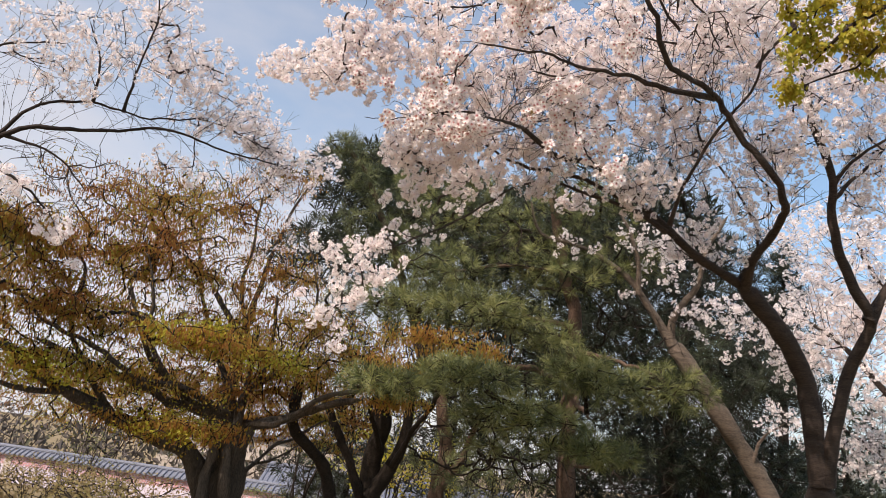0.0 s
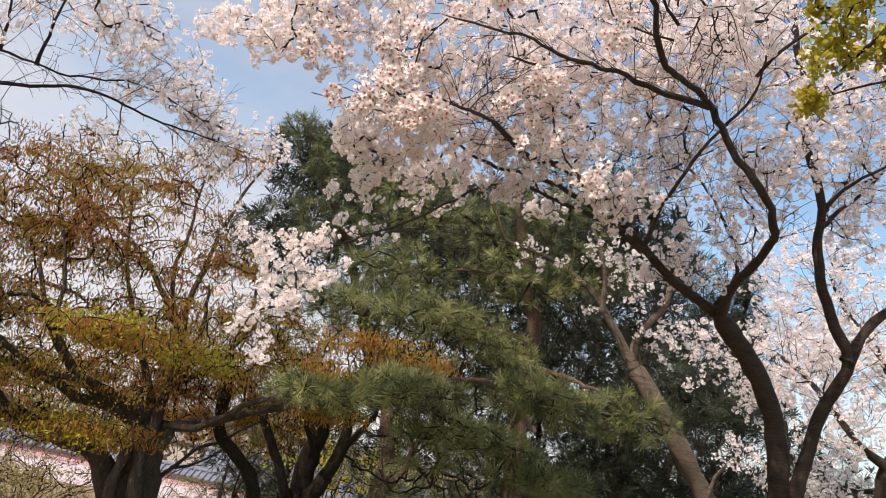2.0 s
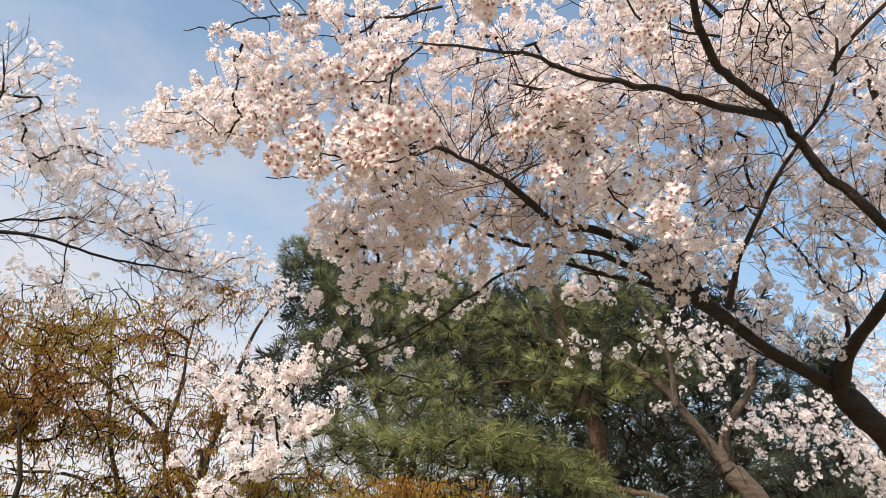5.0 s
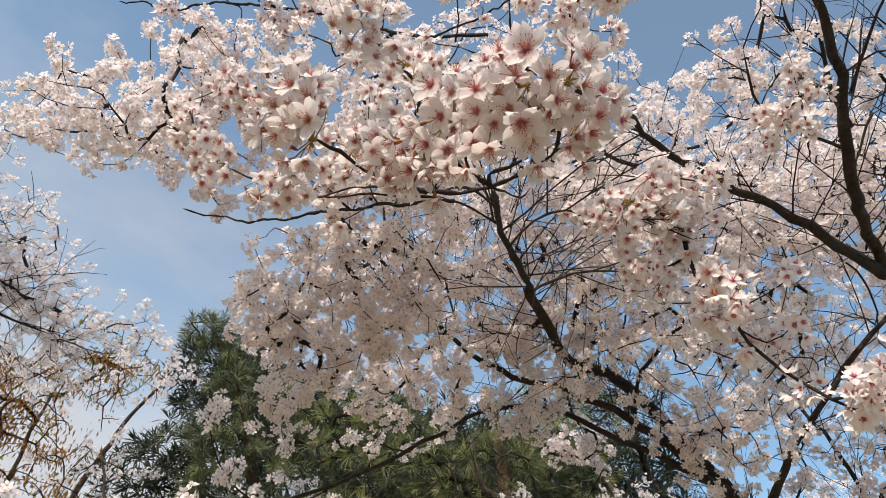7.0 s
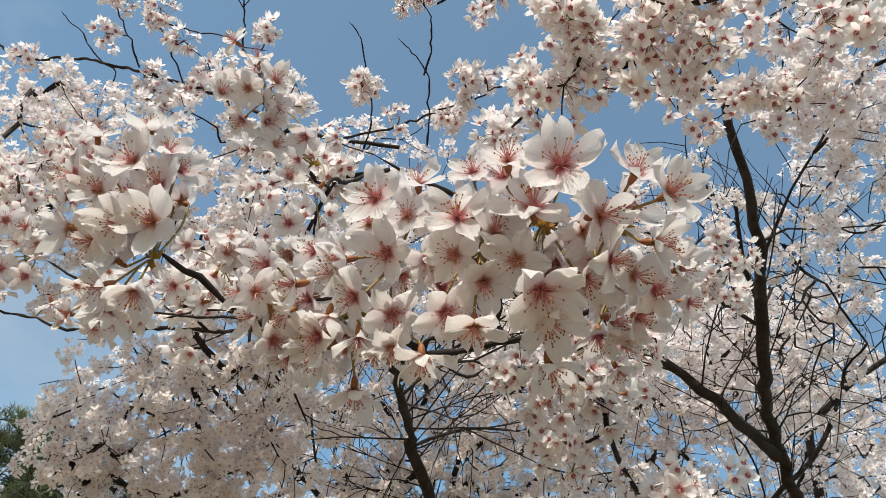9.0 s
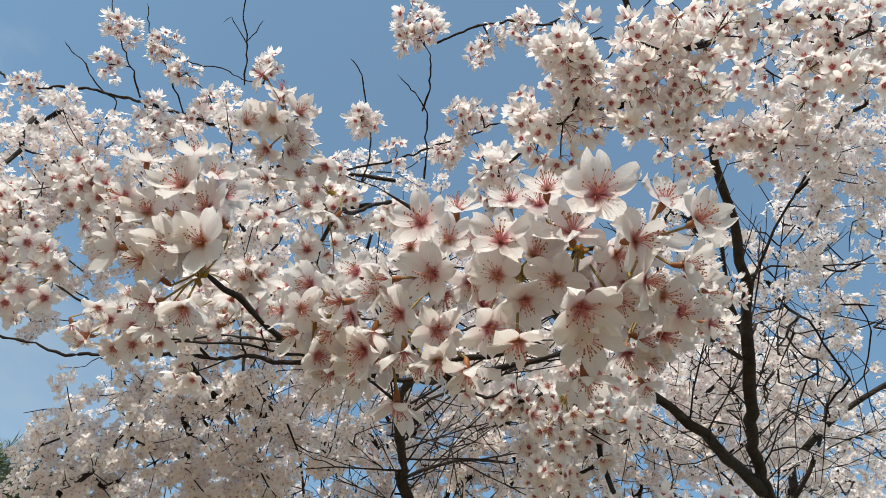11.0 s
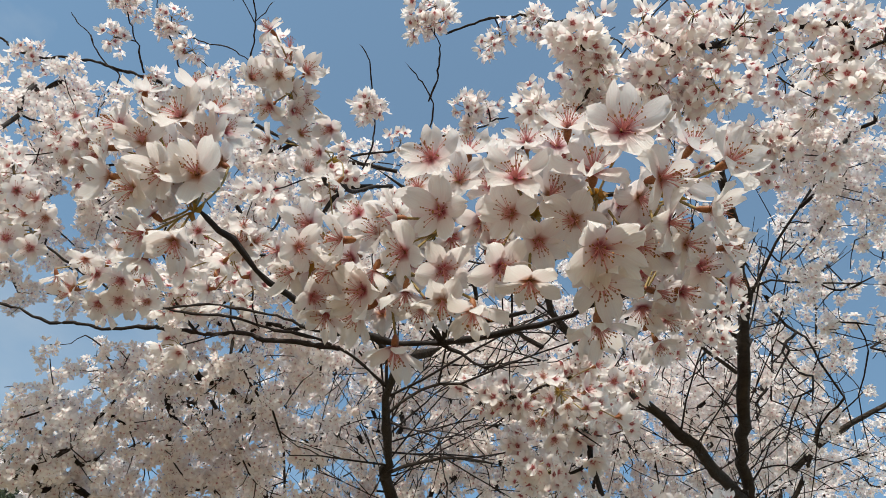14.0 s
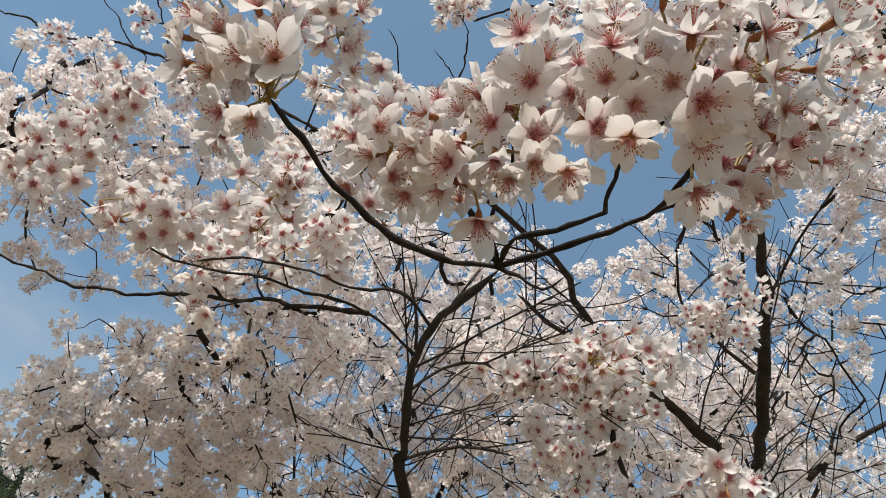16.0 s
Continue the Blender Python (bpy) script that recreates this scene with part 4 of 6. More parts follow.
def hero_flower(parent, place, normal, size=1.0):
    shape = HERO[near_rng.integers(0, len(HERO))]
    turn = Matrix(bases(np.array([normal], float), near_rng.uniform(0, 6.3, 1))[0].tolist()).to_4x4()
    ob = link("flower", shape[0], parent)
    ob.matrix_basis = Matrix.Translation(place) @ turn @ Matrix.Scale(size, 4)
    for name, me, label in (("stamen_ring", shape[1], "crimson stamens"), ("anther_ring", shape[2], "small dark anthers"), ("calyx", shape[3], "red-green calyx")):
        link(name, me, ob, label, "" if name == "calyx" else "stuff")
    return ob


def spur_with_stalks(parent, spur, flowers, face):
    """Flowers given by place, facing and size on thin stalks from one spur, with amber bud scales at its foot."""
    spur = np.array(spur)
    stalks = []
    for p, normal, size in flowers:
        p, normal = np.array(p), np.array(normal)
        normal = normal / np.linalg.norm(normal)
        hero_flower(parent, Vector(p), normal, size)
        foot = p - normal * 0.0085 * size
        middle = (spur + foot) / 2 + np.array([0, 0, 0.006]) - normal * 0.005
        pts, _ = smooth_path([spur, middle, foot], 0.005)
        stalks.append((pts, np.linspace(0.0007, 0.0009, len(pts))))
    v, f = tubes(stalks, 5)
    link("stalk_whorl", mesh_data("stalk_whorl", v, f, PEDICEL, smooth=True), parent, "thin reddish green flower stalks", "stuff")
    n = 8
    d = near_rng.standard_normal((n, 3)) + np.array(face)
    v, f, _ = bake(BROAD_LEAF, np.repeat(spur[None], n, 0), d, near_rng.uniform(0, 6, n), near_rng.uniform(0.005, 0.010, n))
    link("bud_scale_ring", mesh_data("bud_scale_ring", v, f, BRACT), parent, "amber bud scales", "stuff")


def sprig(parent, spur, flowers, face=(0.0, -0.55, -0.25)):
    """A spur whose flowers stand each at its own place; smaller ones fill in behind them."""
    back = []
    for k in range(0, len(flowers), 2):
        p, q = np.array(flowers[k][0]), np.array(flowers[(k * 3 + 2) % len(flowers)][0])
        place = (p + q) / 2 + (np.array(spur) - p) * near_rng.uniform(0.3, 0.7) + np.array([0.0, 0.016, 0.012]) + near_rng.standard_normal(3) * 0.006
        back.append((place, np.array(face) + near_rng.standard_normal(3) * 0.7, near_rng.uniform(0.85, 1.0)))
    spur_with_stalks(parent, spur, list(flowers) + back, face)


def round_sprig(parent, spur, places, face=(0.0, -0.55, -0.25), size=1.0):
    """A spur with flowers all round it, facing outwards."""
    spur = np.array(spur)
    places = [np.array(p) for p in places]
    for k in range(len(places)):
        a, c = places[k], places[(k * 5 + 3) % len(places)]
        places.append((a + c) / 2 + (spur - a) * near_rng.uniform(0.25, 0.6) + near_rng.standard_normal(3) * 0.010)
    flowers = []
    for p in places:
        out = p - spur
        out /= np.linalg.norm(out) + 1e-9
        flowers.append((p, out * 0.85 + np.array(face) * 0.8 + near_rng.standard_normal(3) * 0.7, size * near_rng.uniform(0.9, 1.05)))
    spur_with_stalks(parent, spur, flowers, face)


sprig(cherry, (-0.131, 2.729, 2.889), [((-0.156, 2.688, 2.898), (-0.63, -0.68, -0.37), 1.07), ((-0.135, 2.694, 2.900), (-0.42, -0.78, -0.46), 0.85), ((-0.140, 2.700, 2.871), (-0.60, -0.34, -0.73), 1.00), ((-0.117, 2.694, 2.871), (0.02, -0.36, -0.93), 0.85), ((-0.127, 2.714, 2.843), (0.17, -0.39, -0.90), 0.92), ((-0.148, 2.727, 2.857), (-0.67, -0.06, -0.74), 0.96), ((-0.159, 2.726, 2.881), (-0.85, 0.15, -0.50), 0.90), ((-0.152, 2.719, 2.910), (-0.67, -0.74, -0.10), 0.90), ((-0.134, 2.691, 2.929), (-0.48, -0.87, 0.14), 0.90)])
sprig(cherry, (-0.091, 2.682, 2.882), [((-0.109, 2.674, 2.861), (-0.54, -0.47, -0.69), 0.91), ((-0.114, 2.662, 2.877), (-0.58, -0.79, -0.21), 1.02), ((-0.110, 2.660, 2.918), (-0.52, -0.85, -0.04), 0.85), ((-0.091, 2.675, 2.851), (-0.00, -0.39, -0.92), 0.80), ((-0.105, 2.689, 2.834), (0.20, -0.45, -0.87), 0.93), ((-0.091, 2.682, 2.825), (0.17, 0.18, -0.97), 0.92), ((-0.118, 2.686, 2.897), (-0.68, -0.67, -0.30), 0.84), ((-0.093, 2.661, 2.875), (-0.10, -0.99, -0.13), 0.86)])
sprig(cherry, (-0.068, 2.652, 2.885), [((-0.101, 2.631, 2.898), (-0.50, -0.87, 0.05), 0.94), ((-0.080, 2.612, 2.883), (-0.57, -0.72, -0.40), 1.16), ((-0.083, 2.635, 2.873), (-0.53, -0.85, 0.04), 1.11), ((-0.081, 2.656, 2.855), (-0.51, -0.30, -0.81), 0.94), ((-0.070, 2.651, 2.834), (0.18, -0.23, -0.96), 1.12), ((-0.095, 2.651, 2.912), (-0.57, -0.82, -0.06), 0.92), ((-0.058, 2.667, 2.832), (0.17, -0.01, -0.99), 0.96), ((-0.046, 2.687, 2.823), (0.25, 0.20, -0.95), 0.94), ((-0.046, 2.649, 2.852), (0.46, -0.41, -0.78), 0.86)])
sprig(cherry, (-0.035, 2.631, 2.879), [((-0.058, 2.614, 2.859), (0.46, -0.82, -0.35), 1.01), ((-0.031, 2.594, 2.869), (0.20, -0.92, -0.33), 0.93), ((-0.046, 2.626, 2.844), (0.68, -0.69, -0.25), 0.89), ((-0.027, 2.615, 2.857), (0.64, -0.67, -0.38), 0.80), ((-0.054, 2.635, 2.871), (0.48, -0.50, -0.72), 0.88), ((-0.039, 2.606, 2.896), (-0.06, -1.00, 0.04), 0.89), ((-0.024, 2.638, 2.856), (0.46, -0.67, -0.58), 0.83)])
sprig(cherry, (0.002, 2.658, 2.889), [((0.002, 2.654, 2.871), (0.07, -0.80, -0.60), 0.87), ((0.010, 2.641, 2.880), (0.42, -0.82, -0.38), 0.77), ((-0.013, 2.676, 2.861), (0.62, -0.54, -0.57), 0.81), ((0.000, 2.670, 2.864), (0.47, -0.63, -0.62), 0.82), ((0.001, 2.685, 2.855), (0.38, -0.24, -0.90), 0.69), ((0.003, 2.698, 2.848), (0.42, -0.03, -0.91), 0.65), ((0.023, 2.654, 2.872), (0.60, -0.64, -0.48), 0.73), ((-0.022, 2.654, 2.865), (-0.11, -0.97, -0.22), 0.83), ((-0.017, 2.684, 2.853), (0.09, 0.18, -0.98), 0.81), ((-0.002, 2.638, 2.885), (0.14, -0.97, -0.20), 0.81)])
sprig(cherry, (-0.149, 2.769, 2.872), [((-0.158, 2.756, 2.845), (-0.71, -0.16, -0.68), 0.96), ((-0.157, 2.746, 2.854), (0.08, 0.69, -0.72), 0.83), ((-0.138, 2.738, 2.840), (0.32, 0.58, -0.75), 0.85), ((-0.122, 2.721, 2.827), (0.30, 0.03, -0.95), 0.85), ((-0.107, 2.712, 2.820), (0.23, 0.15, -0.96), 0.88), ((-0.154, 2.773, 2.845), (-0.36, 0.26, -0.90), 0.90), ((-0.128, 2.770, 2.828), (0.24, 0.26, -0.94), 0.92), ((-0.163, 2.742, 2.881), (-0.84, -0.12, -0.52), 0.87), ((-0.125, 2.743, 2.839), (0.15, 0.33, -0.93), 0.81), ((-0.126, 2.715, 2.874), (0.50, -0.12, -0.86), 0.88)])
sprig(cherry, (-0.187, 2.784, 2.880), [((-0.181, 2.751, 2.872), (-0.86, 0.10, -0.51), 0.99), ((-0.202, 2.777, 2.878), (0.30, -0.75, -0.59), 0.83), ((-0.181, 2.790, 2.857), (0.55, -0.57, -0.61), 0.84), ((-0.198, 2.793, 2.872), (-0.69, -0.02, -0.72), 0.81), ((-0.202, 2.774, 2.899), (-0.77, -0.32, -0.54), 0.88), ((-0.213, 2.799, 2.891), (-0.86, -0.01, -0.51), 0.79), ((-0.179, 2.771, 2.865), (-0.54, 0.18, -0.82), 0.92), ((-0.170, 2.765, 2.877), (-0.69, -0.02, -0.72), 0.89), ((-0.169, 2.794, 2.852), (-0.04, 0.21, -0.98), 0.84), ((-0.177, 2.753, 2.905), (-0.77, -0.57, -0.28), 0.87)])
sprig(cherry, (-0.277, 2.805, 2.906), [((-0.312, 2.785, 2.956), (-0.54, -0.82, -0.19), 1.13), ((-0.347, 2.810, 2.949), (-0.70, -0.29, -0.65), 1.10), ((-0.301, 2.801, 2.914), (-0.41, -0.45, -0.79), 1.05), ((-0.281, 2.791, 2.916), (-0.28, -0.72, -0.64), 1.12), ((-0.314, 2.817, 2.905), (-0.61, -0.16, -0.78), 1.05), ((-0.327, 2.807, 2.940), (-0.22, -0.93, -0.28), 0.94), ((-0.289, 2.789, 2.947), (-0.52, -0.82, -0.23), 0.99), ((-0.348, 2.825, 2.940), (-0.87, 0.13, -0.48), 0.95), ((-0.335, 2.828, 2.918), (-0.92, 0.17, -0.34), 0.98)])
sprig(cherry, (-0.273, 2.811, 2.903), [((-0.346, 2.796, 2.978), (-0.23, -0.85, 0.48), 0.87), ((-0.314, 2.781, 2.987), (-0.33, -0.88, 0.35), 0.93), ((-0.295, 2.779, 2.970), (-0.04, -0.99, 0.16), 0.86), ((-0.294, 2.824, 2.879), (-0.62, -0.06, -0.78), 0.97), ((-0.273, 2.815, 2.876), (0.13, -0.03, -0.99), 0.96), ((-0.285, 2.834, 2.869), (0.04, 0.53, -0.85), 0.87), ((-0.284, 2.788, 2.967), (0.37, -0.93, -0.03), 0.92)])
round_sprig(cherry, (-0.282, 2.908, 3.248), [(-0.327, 2.842, 3.236), (-0.303, 2.854, 3.244), (-0.275, 2.858, 3.221), (-0.324, 2.889, 3.209), (-0.292, 2.894, 3.185), (-0.270, 2.894, 3.198), (-0.252, 2.904, 3.180), (-0.227, 2.894, 3.199), (-0.297, 2.866, 3.202)])
round_sprig(cherry, (-0.212, 2.964, 3.248), [(-0.194, 2.950, 3.195), (-0.231, 2.965, 3.210), (-0.227, 2.934, 3.208), (-0.286, 2.968, 3.232)])
round_sprig(cherry, (-0.483, 3.175, 3.144), [(-0.486, 3.114, 3.134), (-0.492, 3.147, 3.093), (-0.524, 3.139, 3.120), (-0.510, 3.117, 3.136), (-0.496, 3.189, 3.088), (-0.464, 3.144, 3.092), (-0.525, 3.171, 3.113)])
round_sprig(cherry, (-0.374, 3.133, 3.088), [(-0.395, 3.093, 3.066), (-0.372, 3.081, 3.087), (-0.396, 3.129, 3.053), (-0.334, 3.091, 3.068), (-0.347, 3.115, 3.051), (-0.418, 3.131, 3.061), (-0.365, 3.128, 3.047), (-0.321, 3.111, 3.062)])
round_sprig(cherry, (-0.545, 3.231, 3.363), [(-0.555, 3.163, 3.350), (-0.528, 3.171, 3.353), (-0.569, 3.200, 3.339), (-0.519, 3.215, 3.316), (-0.508, 3.187, 3.318), (-0.541, 3.212, 3.310), (-0.521, 3.247, 3.312)])
round_sprig(cherry, (0.230, 3.152, 3.245), [(0.184, 3.121, 3.227), (0.227, 3.124, 3.198), (0.179, 3.158, 3.199), (0.237, 3.174, 3.178), (0.246, 3.078, 3.249), (0.239, 3.097, 3.183), (0.198, 3.165, 3.182), (0.283, 3.088, 3.246), (0.301, 3.106, 3.204)])
round_sprig(cherry, (0.332, 3.044, 3.023), [(0.298, 3.017, 3.015), (0.327, 3.002, 2.997), (0.301, 3.047, 3.019), (0.310, 3.023, 2.980), (0.307, 3.054, 2.988)])
round_sprig(cherry, (-0.266, 3.098, 3.163), [(-0.306, 3.086, 3.103), (-0.269, 3.068, 3.122), (-0.272, 3.109, 3.113), (-0.250, 3.062, 3.166), (-0.270, 3.052, 3.172), (-0.314, 3.079, 3.160), (-0.238, 3.086, 3.134)])
round_sprig(cherry, (-0.161, 3.036, 3.146), [(-0.170, 2.998, 3.112), (-0.211, 2.971, 3.145), (-0.149, 2.989, 3.153), (-0.204, 3.020, 3.148), (-0.215, 2.983, 3.243), (-0.138, 3.037, 3.142)])

# flower heads a little farther in, each one by itself
for k, cup in enumerate((0.25, 0.5, 0.8)):
    MID_FLOWERS.append(petal_grid(4, 2, cup, 60 + k))


def flower_heads(parent, spots, flowers=(6, 10)):
    """Round heads of flowers, each its own part, with stalks and bud scales."""
    for s in spots:
        places, normals, size = umbels(near_rng, s[None], flowers, 0.033, SIZE)
        vs, fs, us, base = [], [], [], 0
        for k in range(len(places)):
            v, f, uv = bake(MID_FLOWERS[near_rng.integers(0, 3)], places[k : k + 1], normals[k : k + 1], near_rng.uniform(0, 6.3, 1), size[k : k + 1])
            vs.append(v), fs.append(f + base), us.append(uv)
            base += len(v)
        head = link("flower_head", mesh_data("flower_head", np.vstack(vs), np.vstack(fs), HEAD_PETAL, np.vstack(us), True), parent, kind="stuff")
        n = normals / np.linalg.norm(normals, axis=1)[:, None]
        stalks = [(np.array([s, (s + p) / 2 + [0, 0, 0.003], p]), [0.0007, 0.0007, 0.0009]) for p in places - n * 0.003]
        v, f = tubes(stalks, 3)
        link("stalk_whorl", mesh_data("stalk_whorl", v, f, PEDICEL), head, "thin flower stalks", "stuff")
        paths = []
        for p, m in zip(places, n):
            for _ in range(6):
                d = m + near_rng.standard_normal(3) * 0.45
                paths.append((np.array([p, p + d / np.linalg.norm(d) * 0.009]), [0.0007, 0.0003]))
        v, f = tubes(paths, 3)
        link("stamen_ring", mesh_data("stamen_ring", v, f, STAMEN), head, "crimson stamens", "stuff")


SKY_NEAR = [
    ((-1.10, 3.82, 4.25), (0.04, 0.04, 0.04), 3), ((-0.90, 3.78, 4.15), (0.03, 0.03, 0.03), 2), ((-0.92, 3.55, 4.32), (0.04, 0.04, 0.04), 3), ((-0.90, 3.64, 4.28), (0.03, 0.03, 0.03), 2),
    ((-0.77, 3.53, 4.27), (0.04, 0.04, 0.04), 3), ((-0.68, 3.54, 4.22), (0.03, 0.03, 0.03), 2), ((-0.60, 3.56, 4.20), (0.03, 0.03, 0.03), 2), ((-0.76, 3.68, 4.20), (0.05, 0.05, 0.05), 4),
    ((-0.63, 3.66, 4.16), (0.05, 0.05, 0.05), 4), ((-0.46, 3.41, 4.25), (0.03, 0.03, 0.03), 2),
]
SKY_FAR = [
    ((-0.16, 3.10, 4.17), (0.05, 0.05, 0.05), 6), ((0.00, 3.08, 4.19), (0.02, 0.02, 0.02), 2), ((-0.21, 3.35, 4.06), (0.03, 0.03, 0.03), 3), ((-0.10, 3.37, 4.07), (0.02, 0.02, 0.02), 1),
    ((0.04, 3.24, 4.10), (0.04, 0.04, 0.04), 5), ((0.01, 3.32, 4.08), (0.03, 0.03, 0.03), 3), ((0.08, 3.01, 4.22), (0.03, 0.03, 0.03), 3), ((-0.88, 3.91, 4.09), (0.06, 0.06, 0.06), 6),
    ((-0.97, 4.02, 4.07), (0.07, 0.07, 0.07), 6),
]
NEAR_FIRST = [
    ((0.43, 3.47, 3.45), (0.09, 0.15, 0.17), 26), ((0.13, 2.89, 3.73), (0.12, 0.14, 0.16), 30), ((0.30, 2.78, 3.81), (0.12, 0.14, 0.16), 28), ((0.57, 2.75, 3.91), (0.16, 0.19, 0.21), 34),
    ((0.45, 2.95, 3.92), (0.11, 0.10, 0.12), 10), ((-0.25, 3.31, 3.42), (0.11, 0.11, 0.12), 14), ((-0.19, 3.25, 3.60), (0.06, 0.07, 0.08), 8), ((0.13, 3.20, 3.82), (0.09, 0.07, 0.08), 9),
]
NEAR_SECOND = [
    ((-0.07, 3.41, 3.84), (0.05, 0.07, 0.08), 5), ((0.26, 3.47, 3.48), (0.06, 0.07, 0.08), 6), ((-0.77, 3.64, 3.67), (0.07, 0.10, 0.12), 8), ((-0.34, 3.48, 3.37), (0.10, 0.07, 0.08), 8),
    ((0.72, 3.32, 3.82), (0.09, 0.14, 0.16), 10), ((0.54, 3.33, 3.20), (0.11, 0.12, 0.11), 12), ((0.67, 3.16, 2.98), (0.06, 0.09, 0.08), 8), ((0.41, 3.33, 3.48), (0.11, 0.12, 0.11), 12),
]
goals = np.vstack([scatter(near_rng, c, r, n) for c, r, n in SKY_NEAR + SKY_FAR + NEAR_FIRST + NEAR_SECOND])
goals = goals[free_of_way(goals, 0.62)]
near_spots = []
for pts in A.grow(goals, 0.05, 0.03, 0.8, 0.0015, 5, 0.007, 0.012, "twig_spray", 0.4):
    near_spots.append(pts[-1])
    if len(pts) > 4:
        near_spots.append(pts[-3])
near_spots = np.array(near_spots)
flower_heads(cherry, near_spots[free_of_way(near_spots, 0.62)][:340])


# ---- other cherry trees ----
leaning = thing("cherry_tree", (0, 0, 0), "leaning cherry tree with ringed bark and sparse white blossom", "tree", "cherry trees")
B = Growth(leaning, 12, RINGED_BARK, TWIG_BARK)
B.limb([(3.858, 7.701, 0.274), (3.612, 7.797, 1.125), (3.437, 7.722, 1.545), (3.103, 7.626, 2.062), (2.622, 7.479, 2.616), (2.277, 7.414, 3.021)], 0.125, 0.09, "trunk", 12, 0.015, 0.04, flare=0.05)
B.limb([(2.291, 7.416, 2.992), (2.021, 7.367, 3.324), (1.742, 7.296, 3.655), (1.277, 7.211, 3.897), (0.761, 7.140, 4.006), (0.595, 7.030, 4.342)], 0.065, 0.015)
B.limb([(2.258, 7.414, 3.050), (2.275, 7.296, 3.310), (2.446, 7.108, 3.599), (2.489, 6.991, 3.917), (2.677, 6.872, 4.346)], 0.06, 0.02)
B.limb([(1.877, 7.311, 3.484), (1.770, 7.096, 3.923), (1.582, 7.017, 4.262)], 0.04, 0.015)
B.limb([(3.227, 7.640, 1.875), (3.283, 7.492, 2.111), (3.364, 7.219, 2.282)], 0.03, 0.01)
B.shoots(0.10, (0.2, 0.5), 0.003, 0.5)
cherry_crown(B, [((2.09, 7.04, 3.82), (0.38, 0.40, 0.38), 34), ((2.64, 7.22, 3.34), (0.45, 0.39, 0.30), 40), ((3.09, 7.16, 3.29), (0.39, 0.39, 0.34), 34), ((3.32, 7.24, 2.30), (0.26, 0.20, 0.20), 16), ((2.78, 7.27, 2.90), (0.09, 0.08, 0.06), 3),
    ((1.76, 6.96, 4.01), (0.31, 0.29, 0.17), 14), ((1.69, 7.27, 3.42), (0.09, 0.05, 0.05), 2), ((1.00, 7.03, 3.93), (0.18, 0.10, 0.09), 4)], spacing=0.075, far=True, dense=2.0)
bare = np.vstack([scatter(B.rng, c, r, n) for c, r, n in (((2.06, 7.05, 3.02), (0.43, 0.30, 0.25), 34), ((1.80, 7.09, 2.64), (0.30, 0.21, 0.30), 12), ((0.27, 6.93, 3.81), (0.72, 0.39, 0.26), 40))])
B.grow(bare, 0.06, -0.05, 0.4, 0.0017, 3, 0.008, 0.03)

back = thing("cherry_tree", (0, 0, 0), "cherry tree with stout dark trunk and thick pale blossom", "tree", "cherry trees")
C = Growth(back, 13, CHERRY_BARK, TWIG_BARK)
C.limb([(4.849, 7.356, 0.851), (4.843, 7.281, 1.431), (4.808, 7.168, 2.187), (4.813, 6.965, 2.798), (4.901, 6.638, 3.406), (4.851, 6.423, 4.153)], 0.2, 0.09, "trunk", 12, 0.015, 0.05, flare=0.08)
C.limb([(4.806, 7.087, 2.409), (4.488, 7.102, 2.571), (4.238, 7.097, 2.863), (3.932, 7.106, 3.151), (3.617, 7.220, 3.402)], 0.06, 0.02)
C.limb([(4.813, 6.965, 2.798), (4.676, 7.055, 3.411), (4.503, 7.276, 3.901), (4.332, 7.443, 4.425)], 0.07, 0.02)
C.limb([(4.824, 7.151, 2.245), (4.693, 7.486, 2.206), (4.525, 7.822, 2.280), (4.308, 8.152, 2.546)], 0.04, 0.012)
C.shoots(0.12, (0.25, 0.6), 0.004, 0.4)
cherry_crown(C, [((3.99, 7.13, 4.21), (0.53, 0.51, 0.59), 32), ((3.89, 7.34, 3.30), (0.63, 0.49, 0.43), 66), ((4.27, 7.12, 2.79), (0.48, 0.49, 0.42), 44), ((4.19, 7.02, 3.46), (0.35, 0.40, 0.35), 34), ((4.36, 7.85, 2.19), (0.59, 0.49, 0.38), 26),
    ((4.70, 7.01, 3.53), (0.41, 0.50, 0.55), 44), ((4.63, 7.11, 4.04), (0.59, 0.50, 0.52), 22), ((4.99, 7.31, 3.33), (0.47, 0.49, 0.41), 24), ((3.71, 7.61, 3.01), (0.35, 0.40, 0.42), 26), ((3.78, 7.82, 4.54), (0.45, 0.49, 0.39), 26), ((4.30, 7.12, 4.38), (0.36, 0.50, 0.51), 24), ((4.33, 7.54, 3.84), (0.44, 0.50, 0.45), 26), ((4.12, 7.86, 3.96), (0.45, 0.50, 0.46), 40), ((4.63, 7.69, 2.17), (0.37, 0.50, 0.45), 30)], far=True, dense=4.6, size=0.0165)

side = thing("cherry_tree", (0, 0, 0), "thin-limbed cherry tree with loose white blossom against the sky", "tree", "cherry trees")
D = Growth(side, 14, TWIG_BARK, TWIG_BARK)
D.limb([(-4.098, 5.154, -0.877), (-4.356, 5.077, 0.269), (-4.370, 4.815, 1.383), (-4.047, 4.468, 2.464), (-3.597, 4.292, 3.034)], 0.17, 0.09, "trunk", 12, flare=0.08)
D.limb([(-3.620, 4.282, 3.005), (-3.256, 4.228, 3.215), (-2.953, 4.378, 3.381), (-2.626, 4.535, 3.493), (-2.298, 4.677, 3.568), (-1.990, 4.925, 3.584), (-1.598, 5.176, 3.589)], 0.03, 0.005)
